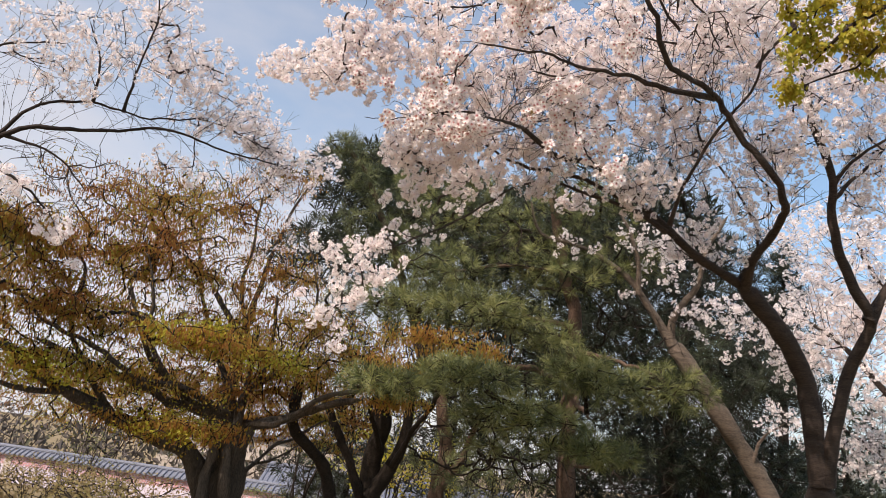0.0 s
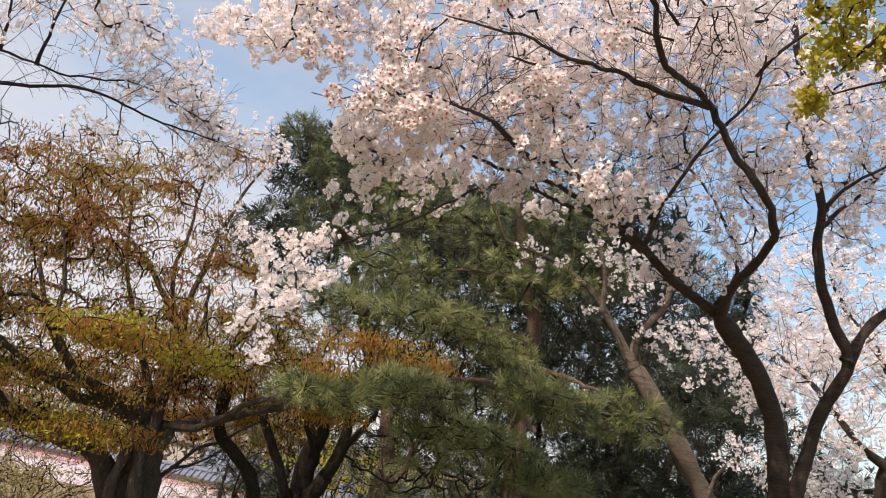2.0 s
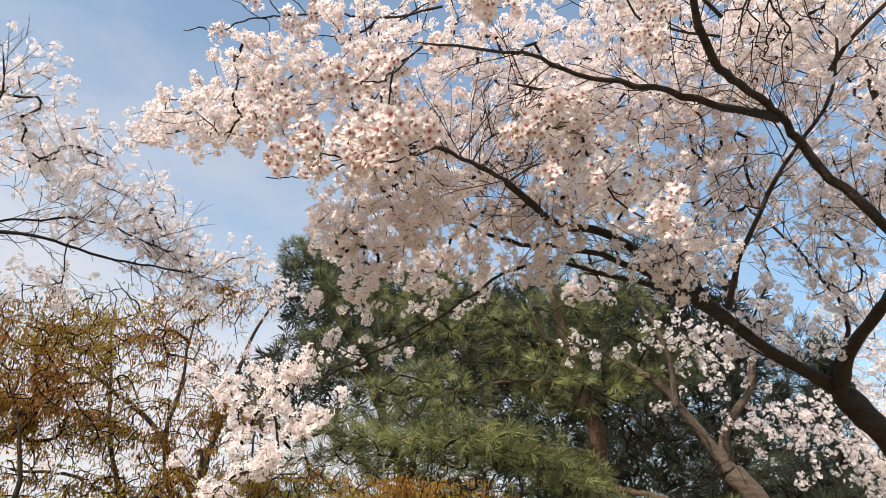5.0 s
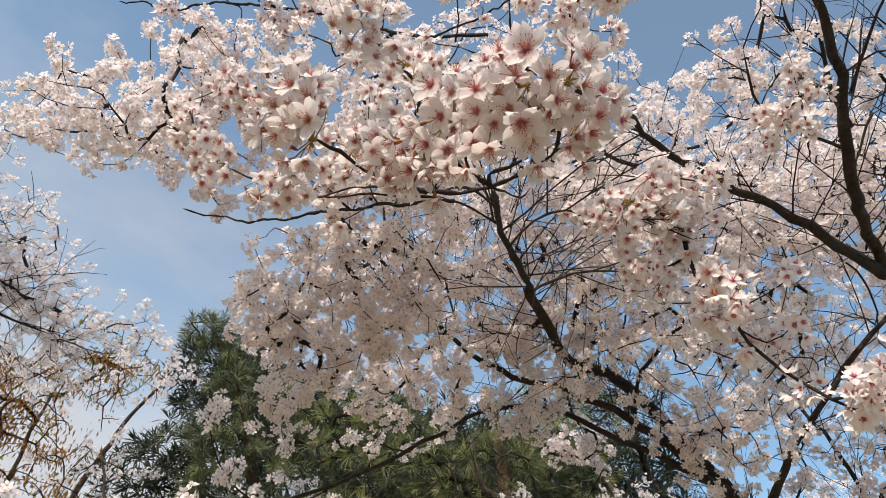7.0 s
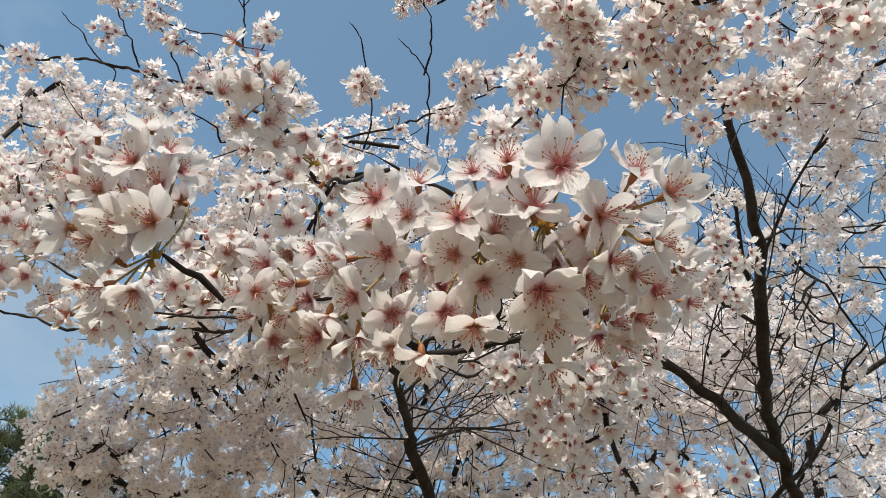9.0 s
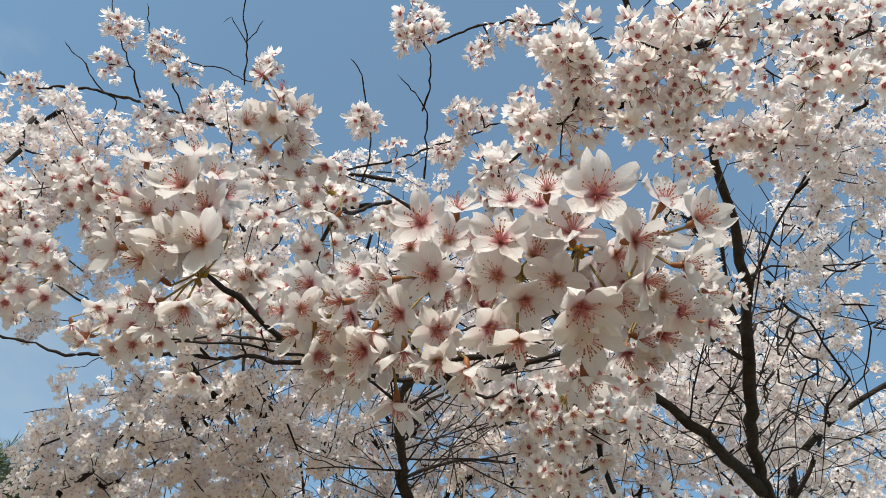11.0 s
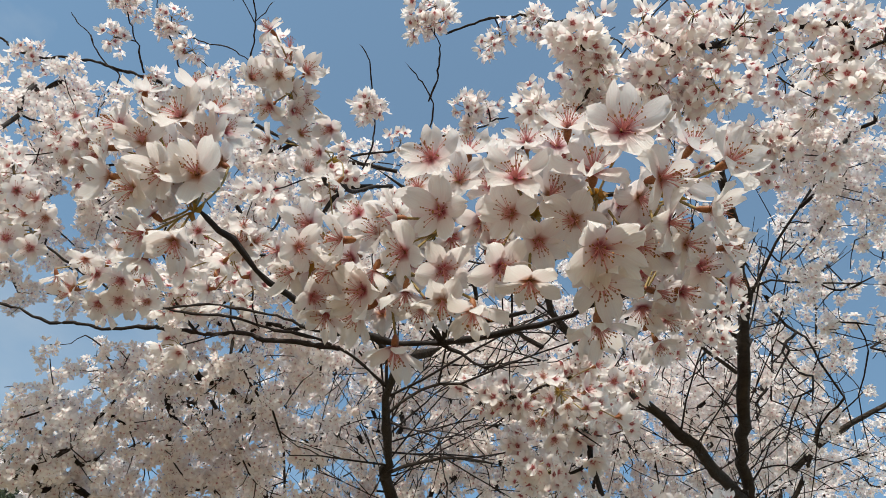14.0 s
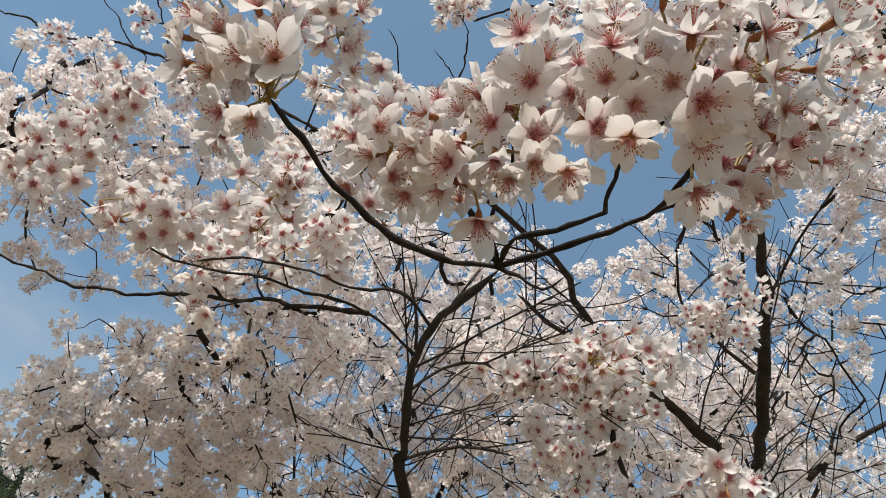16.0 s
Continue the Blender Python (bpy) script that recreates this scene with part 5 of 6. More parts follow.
D.limb([(-3.282, 4.217, 3.194), (-3.114, 4.237, 3.444), (-2.839, 4.352, 3.605), (-2.559, 4.620, 3.662), (-2.119, 4.887, 3.810), (-1.770, 5.164, 3.755)], 0.018, 0.004)
D.limb([(-3.230, 4.244, 3.226), (-2.948, 4.348, 3.149), (-2.703, 4.454, 2.940)], 0.016, 0.004)
D.limb([(-4.047, 4.468, 2.464), (-3.670, 4.244, 3.344), (-3.493, 4.007, 3.837), (-3.373, 3.794, 4.319)], 0.05, 0.012)
D.limb([(-2.793, 4.377, 3.616), (-2.756, 4.266, 3.874), (-2.808, 4.088, 4.115)], 0.014, 0.004)
D.limb([(-2.621, 4.486, 3.606), (-2.556, 4.366, 3.916), (-2.450, 4.244, 4.225), (-2.419, 4.126, 4.427)], 0.014, 0.004)
D.limb([(-3.534, 4.055, 3.687), (-3.266, 4.057, 3.833), (-2.983, 4.187, 3.978)], 0.014, 0.005)
D.limb([(-3.664, 4.270, 2.931), (-3.076, 3.739, 2.771), (-2.731, 3.495, 2.741), (-2.515, 3.555, 2.657), (-2.370, 3.701, 2.491)], 0.02, 0.005)
cherry_crown(D, [((-3.10, 3.98, 3.95), (0.37, 0.39, 0.25), 34), ((-2.78, 4.22, 3.93), (0.41, 0.39, 0.29), 46), ((-2.36, 4.60, 4.14), (0.38, 0.39, 0.26), 46), ((-2.12, 4.86, 3.87), (0.38, 0.39, 0.22), 44), ((-1.80, 5.26, 3.78), (0.35, 0.29, 0.17), 36),
    ((-2.40, 4.92, 3.42), (0.38, 0.29, 0.16), 16), ((-2.96, 4.23, 3.69), (0.37, 0.29, 0.16), 22), ((-1.44, 5.55, 3.88), (0.23, 0.20, 0.16), 14), ((-2.47, 4.31, 4.32), (0.28, 0.29, 0.16), 18), ((-2.57, 3.52, 2.65), (0.10, 0.10, 0.09), 12), ((-2.37, 3.71, 2.48), (0.10, 0.10, 0.12), 12), ((-2.26, 3.81, 2.32), (0.03, 0.03, 0.02), 2),
    ((-2.38, 4.80, 4.20), (0.44, 0.47, 0.29), 60), ((-2.00, 5.51, 4.03), (0.34, 0.29, 0.19), 34), ((-2.44, 4.43, 4.45), (0.24, 0.38, 0.24), 20), ((-1.92, 5.16, 3.98), (0.19, 0.37, 0.33), 34), ((-1.83, 5.79, 3.79), (0.32, 0.34, 0.27), 34)], spacing=0.13, flowers=(7, 12), far=True, dense=1.8, size=0.0145, radius=0.027)
bare = np.vstack([scatter(D.rng, c, r, n) for c, r, n in (((-2.84, 4.23, 3.84), (0.78, 0.50, 0.51), 110), ((-2.20, 4.79, 3.92), (0.67, 0.40, 0.43), 110), ((-2.80, 4.35, 3.07), (0.58, 0.29, 0.23), 50), ((-1.72, 5.23, 3.65), (0.44, 0.29, 0.21), 50))])
D.grow(bare, 0.07, 0.0, 0.4, 0.0016, 3, 0.008, 0.006)
D.shoots(0.07, (0.2, 0.5), 0.0024, 0.3)


beyond = thing("cherry_tree", (0, 0, 0), "pale blossoming cherry tree standing behind the hornbeam", "tree", "cherry trees")
E = Growth(beyond, 15, CHERRY_BARK, TWIG_BARK)
E.limb([(-3.033, 11.041, -0.373), (-3.225, 11.001, 0.553), (-3.411, 10.984, 1.698), (-3.463, 10.878, 2.920)], 0.13, 0.10, "trunk", 10, flare=0.06)
E.limb([(-3.392, 10.911, 2.843), (-4.000, 10.456, 3.679), (-4.649, 9.950, 4.183), (-5.127, 9.549, 4.346)], 0.07, 0.015)
E.limb([(-3.422, 10.890, 2.927), (-3.244, 10.743, 4.037), (-3.000, 10.578, 4.888), (-2.639, 10.398, 5.659)], 0.07, 0.015)
E.limb([(-3.223, 11.018, 2.249), (-3.960, 10.528, 2.623), (-4.661, 10.082, 2.976), (-5.304, 9.644, 2.972)], 0.05, 0.015)
cherry_crown(E, [((-3.69, 10.13, 5.22), (0.94, 0.59, 0.44), 60), ((-2.81, 10.37, 5.62), (0.66, 0.49, 0.39), 50), ((-4.67, 9.90, 4.35), (0.84, 0.49, 0.38), 40), ((-3.23, 10.61, 4.58), (0.85, 0.50, 0.48), 40), ((-4.25, 10.30, 3.43), (1.02, 0.50, 0.47), 36), ((-5.16, 9.83, 3.03), (0.83, 0.50, 0.46), 30), ((-5.80, 9.18, 3.29), (0.63, 0.50, 0.54), 26), ((-2.59, 10.97, 3.80), (0.57, 0.42, 0.56), 20)], far=True, dense=0.9, size=0.021, radius=0.045)


# ---- hornbeams with catkins ----
def hornbeam_crown(tree, blobs, catkins=15, leaves=6):
    rng = tree.rng
    goals = np.vstack([scatter(rng, c, np.array(r) * np.array([1.4, 1.4, 1.1]), int(n * 2.6), 0.6) for c, r, n in blobs])
    goals = goals[free_of_way(goals, 0.6)]
    twigs = tree.grow(goals, 0.08, 0.0, 0.6, 0.0021, 3, 0.02, 0.007)
    fine = np.vstack([scatter(rng, c, np.array(r) * np.array([1.5, 1.5, 1.7]), int(n * 3.0), 0.6) for c, r, n in blobs])
    twigs = twigs + tree.grow(fine[free_of_way(fine, 0.6)], 0.15, -0.08, 0.3, 0.0034, 3, 0.02, 0.008)
    spots, ways = [], []
    for pts in twigs:
        n = min(len(pts) - 1, 5)
        spots.append(pts[-n - 1 :])
        ways.append(np.repeat((pts[-1] - pts[-2])[None], n + 1, 0))
    spots, ways = np.vstack(spots), np.vstack(ways)
    pads = sum(min(len(pts) - 1, 5) + 1 for pts in twigs[: len(goals)])
    pick = rng.integers(0, pads, len(goals) * catkins)
    at = spots[pick] + rng.standard_normal((len(pick), 3)) * np.array([0.045, 0.045, 0.012])
    up = np.array([0, 0, 1.0]) + rng.standard_normal((len(pick), 3)) * 0.18
    v, f, _ = bake(CATKIN_SHAPE, at, up, rng.uniform(0, 6.3, len(pick)), rng.uniform(0.024, 0.048, len(pick)))
    link("catkin_spray", mesh_data("catkin_spray", v, f, CATKIN), tree.root, "orange and yellow hanging catkins", "stuff")
    pick = rng.integers(0, len(spots), len(goals) * leaves)
    at = spots[pick] + rng.standard_normal((len(pick), 3)) * np.array([0.05, 0.05, 0.02])
    way = ways[pick] / 0.08 + rng.standard_normal((len(pick), 3)) * 0.7 - np.array([0, 0, 0.3])
    v, f, _ = bake(LEAF_SHAPE, at, way, rng.uniform(0, 6.3, len(pick)), rng.uniform(0.016, 0.032, len(pick)))
    link("leaf_spray", mesh_data("leaf_spray", v, f, YOUNG_LEAF), tree.root, "small young yellow-green leaves", "stuff")


hornbeam = thing("hornbeam_tree", (0, 0, 0), "fluted grey hornbeam with spreading limbs and orange catkins", "tree", "hornbeams")
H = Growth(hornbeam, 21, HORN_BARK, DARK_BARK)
H.limb([(-1.938, 7.018, -0.307), (-2.057, 7.024, 0.394), (-2.097, 6.969, 0.896), (-2.133, 6.931, 1.362), (-2.106, 6.887, 1.658)], 0.215, 0.17, "trunk", 16, 0.02, 0.06, flare=0.06)
H.limb([(-2.143, 6.986, 0.686), (-2.377, 6.794, 1.225), (-2.632, 6.381, 1.398), (-2.871, 6.058, 1.498), (-3.161, 5.682, 1.656), (-3.336, 5.339, 1.818), (-3.502, 5.099, 1.977)], 0.15, 0.03, sides=10)
H.limb([(-2.096, 6.891, 1.606), (-2.186, 6.853, 1.891), (-2.385, 6.862, 2.259), (-2.651, 6.917, 2.703), (-2.822, 6.822, 3.326), (-2.878, 6.727, 3.917)], 0.062, 0.008, sides=10)
H.limb([(-2.066, 6.900, 1.610), (-2.035, 6.898, 1.915), (-2.077, 6.956, 2.312), (-2.302, 7.007, 2.888), (-2.329, 7.060, 3.527), (-2.327, 7.104, 4.073)], 0.062, 0.008, sides=10)
H.limb([(-2.131, 6.880, 1.601), (-2.342, 6.385, 1.699), (-2.500, 5.990, 1.914), (-2.613, 5.809, 2.166), (-2.653, 5.736, 2.541), (-2.818, 5.666, 3.010)], 0.06, 0.008)
H.limb([(-2.136, 6.773, 1.648), (-2.340, 6.168, 1.806), (-2.658, 5.705, 1.860), (-2.989, 5.409, 2.051), (-3.229, 5.139, 2.149), (-3.363, 4.903, 2.340)], 0.055, 0.008)
H.limb([(-2.026, 6.912, 1.589), (-1.723, 6.684, 1.626), (-1.440, 6.543, 1.721), (-1.177, 6.384, 1.896), (-0.812, 6.231, 2.004)], 0.048, 0.02, knots=0.09)
H.limb([(-2.009, 6.905, 1.919), (-1.684, 6.766, 2.165), (-1.471, 6.770, 2.530), (-1.508, 6.768, 3.049), (-1.733, 6.769, 3.632)], 0.04, 0.007)
H.limb([(-2.871, 6.058, 1.498), (-3.054, 5.731, 1.860), (-3.201, 5.613, 2.249), (-3.233, 5.645, 2.645), (-3.309, 5.319, 2.835), (-3.437, 4.998, 2.806)], 0.04, 0.007)
H.limb([(-3.161, 5.682, 1.656), (-3.229, 5.413, 1.622), (-3.370, 5.207, 1.626), (-3.453, 4.907, 1.704)], 0.04, 0.015)
H.limb([(-2.146, 6.937, 1.476), (-2.261, 6.738, 1.629), (-2.390, 6.506, 1.716), (-2.576, 6.307, 1.868), (-2.711, 6.041, 2.078), (-2.772, 5.869, 2.323), (-2.865, 5.771, 2.677)], 0.070, 0.015, sides=10, knots=0.08)
H.limb([(-2.146, 6.937, 1.476), (-2.297, 6.686, 1.629), (-2.538, 6.361, 1.670), (-2.685, 6.126, 1.766), (-2.893, 5.789, 1.854), (-3.031, 5.566, 1.908), (-3.283, 5.327, 2.016)], 0.075, 0.020, sides=10, knots=0.08)
H.limb([(-2.018, 6.917, 1.552), (-1.711, 6.795, 1.629), (-1.385, 6.661, 1.749), (-1.071, 6.524, 1.880), (-0.843, 6.409, 1.928)], 0.065, 0.030, sides=10, knots=0.08)
H.limb([(-2.055, 6.911, 1.572), (-1.999, 6.836, 1.846), (-1.835, 6.657, 2.126), (-1.762, 6.470, 2.433), (-1.750, 6.274, 2.770)], 0.055, 0.012, sides=10, knots=0.08)
H.limb([(-2.021, 7.162, 1.037), (-1.937, 7.319, 1.224), (-1.819, 7.482, 1.387), (-1.596, 7.742, 1.583), (-1.356, 7.904, 1.756)], 0.030, 0.012, sides=10, knots=0.08)
H.limb([(-1.937, 7.319, 1.224), (-1.770, 7.511, 1.283), (-1.628, 7.784, 1.429), (-1.435, 7.970, 1.510)], 0.018, 0.008, sides=10, knots=0.08)
hornbeam_crown(H, [((-3.39, 4.92, 2.76), (0.30, 0.39, 0.22), 110), ((-3.23, 5.47, 2.29), (0.63, 0.48, 0.22), 100), ((-3.04, 5.91, 2.95), (0.61, 0.49, 0.30), 110), ((-3.00, 6.32, 3.61), (0.48, 0.48, 0.27), 60), ((-3.41, 5.55, 2.60), (0.54, 0.48, 0.30), 60), ((-2.49, 6.82, 3.75), (0.50, 0.49, 0.39), 60),
    ((-2.11, 7.09, 4.30), (0.32, 0.39, 0.22), 22), ((-2.53, 6.59, 2.93), (0.83, 0.58, 0.26), 70), ((-3.32, 5.35, 1.89), (0.41, 0.48, 0.25), 50), ((-1.98, 5.20, 2.14), (0.35, 0.34, 0.12), 46), ((-1.78, 6.42, 2.24), (0.55, 0.39, 0.20), 56),
    ((-2.26, 5.78, 1.49), (0.51, 0.38, 0.15), 60), ((-2.93, 5.68, 1.85), (0.53, 0.39, 0.19), 46), ((-1.90, 6.86, 3.14), (0.36, 0.48, 0.30), 40), ((-1.39, 6.58, 2.56), (0.28, 0.39, 0.24), 34), ((-2.13, 6.49, 2.53), (0.62, 0.38, 0.17), 46), ((-3.29, 5.66, 3.37), (0.45, 0.48, 0.26), 26),
    ((-2.89, 6.17, 3.26), (0.53, 0.49, 0.41), 60), ((-3.56, 4.77, 2.28), (0.35, 0.50, 0.45), 60), ((-1.75, 6.97, 1.96), (0.65, 0.48, 0.24), 60), ((-2.95, 6.08, 2.32), (0.50, 0.48, 0.26), 40), ((-2.41, 6.35, 1.82), (0.50, 0.38, 0.17), 30)])

for pts in ([(-2.114, 6.775, 0.275), (-2.175, 6.682, 0.901), (-2.170, 6.709, 1.353), (-2.191, 6.747, 1.880)], [(-1.904, 6.745, 0.353), (-2.007, 6.736, 0.919), (-2.045, 6.748, 1.318), (-2.047, 6.794, 1.849)], [(-1.840, 6.925, 0.385), (-1.942, 6.912, 0.919), (-1.975, 6.873, 1.328), (-1.872, 6.851, 1.659)]):
    H.limb(pts, 0.075, 0.045, "stem_rib", 10, 0.02, 0.09)
lime_goals = np.vstack([scatter(H.rng, c, r, n, 0.6) for c, r, n in (((-1.98, 5.20, 2.16), (0.39, 0.34, 0.12), 90), ((-2.26, 5.78, 1.47), (0.48, 0.38, 0.14), 60), ((-1.69, 6.35, 2.16), (0.49, 0.38, 0.14), 40), ((-3.21, 5.30, 1.79), (0.41, 0.38, 0.15), 36))])
ends = np.array([p for pts in H.grow(lime_goals, 0.08, 0.02, 0.6, 0.0018, 3, 0.01, 0.01) for p in pts[-3:]])
ends = np.repeat(ends, 6, 0) + H.rng.standard_normal((len(ends) * 6, 3)) * np.array([0.06, 0.06, 0.03])
v, f, _ = bake(LEAF_SHAPE, ends, H.rng.standard_normal((len(ends), 3)) - np.array([0, 0, 0.6]), H.rng.uniform(0, 6.3, len(ends)), H.rng.uniform(0.02, 0.042, len(ends)))
link("leaf_layer", mesh_data("leaf_layer", v, f, LIME_LEAF), hornbeam, "bright yellow-green layer of young leaves", "stuff")

second = thing("hornbeam_tree", (0, 0, 0), "dark many-stemmed hornbeam with orange catkins in thin layers", "tree", "hornbeams")
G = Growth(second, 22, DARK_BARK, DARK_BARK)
G.limb([(-0.641, 8.039, 0.005), (-0.742, 8.062, 0.547), (-0.832, 8.045, 1.002), (-0.755, 7.967, 1.493), (-0.730, 7.860, 1.890), (-0.876, 7.796, 2.463)], 0.2, 0.08, "trunk", 12, 0.02, 0.06, flare=0.08)
G.limb([(-0.789, 8.049, 1.007), (-0.539, 7.984, 1.399), (-0.438, 7.884, 1.836), (-0.412, 7.742, 2.387), (-0.366, 7.647, 3.019)], 0.11, 0.04, sides=10)
G.limb([(-0.853, 8.038, 0.941), (-1.030, 7.935, 1.337), (-1.226, 7.806, 1.672), (-1.436, 7.756, 2.010)], 0.07, 0.04)
G.limb([(-0.977, 7.454, 0.373), (-1.085, 7.500, 0.888), (-1.228, 7.398, 1.260), (-1.426, 7.264, 1.457), (-1.565, 7.132, 1.658), (-1.584, 7.099, 2.163)], 0.085, 0.05, sides=10)
G.limb([(-0.592, 7.979, 1.332), (-0.222, 7.183, 1.998), (-0.038, 6.550, 2.344), (0.240, 6.114, 2.525)], 0.045, 0.01)
G.limb([(-0.742, 7.868, 1.553), (-0.769, 6.949, 1.913), (-0.555, 6.156, 2.029), (-0.379, 5.874, 1.954)], 0.04, 0.01)
hornbeam_crown(G, [((-0.27, 6.21, 2.53), (0.57, 0.34, 0.14), 64), ((-0.58, 6.13, 2.22), (0.36, 0.29, 0.12), 40), ((-0.47, 5.87, 1.91), (0.22, 0.19, 0.07), 22), ((-1.28, 6.45, 2.12), (0.33, 0.29, 0.18), 26), ((0.20, 6.13, 2.45), (0.20, 0.19, 0.07), 12), ((-0.88, 6.39, 2.32), (0.27, 0.29, 0.13), 20), ((-1.00, 7.71, 2.12), (0.71, 0.48, 0.29), 60), ((-1.33, 7.61, 2.63), (0.51, 0.49, 0.34), 40), ((-3.47, 8.51, 2.03), (1.13, 0.58, 0.40), 220), ((-2.31, 8.66, 2.40), (0.89, 0.59, 0.46), 170), ((-1.62, 8.65, 1.79), (0.65, 0.49, 0.38), 140), ((-4.40, 8.31, 1.69), (0.93, 0.58, 0.34), 150), ((-2.58, 8.63, 1.67), (0.89, 0.49, 0.32), 150)], 12, 5)

# ---- pines ----
def pine_crown(tree, blobs, shapes, length=0.145, mat=NEEDLE, tuft=2, dense=2.6, name="needle_spray", reach=1.45):
    """Twigs with brushes of needles at their ends, one mesh a pad of foliage."""
    rng = tree.rng
    for c, r, n in blobs:
        goals = scatter(rng, c, np.array(r) * np.array(reach), int(n * dense), 0.4)
        goals = goals[free_of_way(goals, 0.8)]
        spots, ways = [], []
        for pts in tree.grow(goals, 0.11, 0.04, 0.5, 0.0032, 3, 0.03, 0.02):
            d = pts[-1] - pts[max(-4, -len(pts))]
            d = d / (np.linalg.norm(d) + 1e-9) + 0.7 * (pts[-1] - np.array(c)) / np.array(r) + np.array([-0.05, -0.3, 0.45])
            for k in range(tuft):
                spots.append(pts[max(-1 - k, -len(pts))] + rng.standard_normal(3) * 0.012)
                ways.append(d + rng.standard_normal(3) * 0.35)
        spots, ways = np.array(spots), np.array(ways)
        kind = rng.integers(0, len(shapes), len(spots))
        vs, fs, base = [], [], 0
        for k, shape in enumerate(shapes):
            pick = kind == k
            if pick.any():
                v, f, _ = bake(shape, spots[pick], ways[pick], rng.uniform(0, 6.3, pick.sum()), length * rng.uniform(0.8, 1.15, pick.sum()))
                vs.append(v), fs.append(f + base)
                base += len(v)
        link(name, mesh_data(name, np.vstack(vs), np.vstack(fs), mat), tree.root, kind="stuff")


pine = thing("pine_tree", (0, 0, 0), "tall pine with long green needles in layered pads", "tree", "pines")
P = Growth(pine, 31, PINE_BARK, DARK_BARK)
P.limb([(1.397, 8.120, 0.139), (1.408, 8.142, 0.695), (1.374, 8.087, 1.457), (1.340, 7.944, 2.376), (1.271, 7.737, 3.111), (1.100, 7.592, 3.788), (0.948, 7.522, 4.367), (0.739, 7.533, 4.919)], 0.13, 0.04, "trunk", 12, 0.02, 0.06, taper=0.9, flare=0.06)
P.limb([(1.296, 7.830, 2.536), (0.870, 7.483, 2.529), (0.506, 7.118, 2.486), (-0.029, 6.259, 2.247), (-0.511, 5.660, 1.987)], 0.055, 0.015)
P.limb([(1.306, 7.842, 2.425), (1.298, 7.053, 2.180), (1.253, 6.360, 2.024)], 0.045, 0.015)
P.limb([(1.347, 7.986, 1.758), (1.285, 7.086, 1.633), (1.354, 6.359, 1.598)], 0.04, 0.012)
P.limb([(1.271, 7.737, 3.111), (0.659, 7.110, 3.038), (0.174, 6.562, 2.866)], 0.04, 0.012)
P.limb([(1.108, 7.609, 3.726), (0.452, 7.482, 3.675), (-0.170, 7.338, 3.492)], 0.035, 0.012)
P.limb([(1.296, 7.780, 2.862), (1.683, 7.111, 2.691), (2.057, 6.626, 2.456)], 0.04, 0.012)
pine_crown(P, [((-0.51, 5.56, 2.03), (0.37, 0.29, 0.11), 60), ((0.07, 5.86, 2.20), (0.39, 0.34, 0.16), 70), ((0.17, 6.55, 2.92), (0.55, 0.39, 0.20), 80), ((-0.57, 6.84, 2.92), (0.40, 0.39, 0.20), 46), ((1.16, 6.14, 2.34), (0.39, 0.39, 0.25), 80), ((0.65, 6.15, 1.94), (0.48, 0.39, 0.20), 70),
    ((1.26, 6.17, 1.73), (0.41, 0.34, 0.14), 60), ((-0.29, 7.34, 3.48), (0.56, 0.49, 0.33), 70), ((0.41, 7.54, 4.16), (0.92, 0.58, 0.36), 110), ((1.33, 7.38, 4.57), (0.53, 0.50, 0.47), 70), ((1.01, 7.33, 3.64), (0.63, 0.49, 0.31), 70), ((1.96, 6.66, 2.39), (0.46, 0.39, 0.27), 80),
    ((0.85, 7.03, 2.81), (0.36, 0.39, 0.21), 34), ((0.30, 6.79, 1.82), (0.34, 0.39, 0.29), 26), ((-0.30, 7.80, 4.61), (0.62, 0.49, 0.36), 60), ((1.76, 7.65, 3.89), (0.47, 0.49, 0.41), 50)], TUFTS, 0.135, NEEDLE, 1, 2.2, reach=(1.2, 1.2, 0.75))

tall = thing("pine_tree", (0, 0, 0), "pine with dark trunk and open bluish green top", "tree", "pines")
Q = Growth(tall, 32, PINE_BARK, DARK_BARK)
Q.limb([(0.105, 9.676, -0.059), (-0.090, 9.682, 0.872), (-0.011, 9.500, 1.747), (-0.555, 9.266, 3.011), (-1.084, 8.843, 4.186), (-1.415, 8.470, 4.818), (-1.744, 8.183, 5.340)], 0.13, 0.02, "trunk", 12, 0.03, 0.06, taper=0.9, flare=0.06)
Q.limb([(-0.071, 9.690, 1.016), (0.227, 9.399, 1.631), (0.391, 9.177, 2.074)], 0.08, 0.03)
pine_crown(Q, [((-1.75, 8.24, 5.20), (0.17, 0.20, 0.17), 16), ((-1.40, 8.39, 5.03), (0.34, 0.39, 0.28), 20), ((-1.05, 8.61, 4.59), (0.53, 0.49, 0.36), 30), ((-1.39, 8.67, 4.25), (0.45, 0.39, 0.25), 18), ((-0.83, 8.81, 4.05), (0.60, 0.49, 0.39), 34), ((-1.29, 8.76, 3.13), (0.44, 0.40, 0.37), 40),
    ((-0.13, 8.82, 3.29), (0.74, 0.49, 0.38), 50), ((0.42, 9.15, 2.44), (0.76, 0.49, 0.39), 46), ((0.54, 9.39, 1.53), (0.85, 0.49, 0.33), 40)], FAR_TUFTS, 0.14, DIMMED_NEEDLE, 2, 2.6)

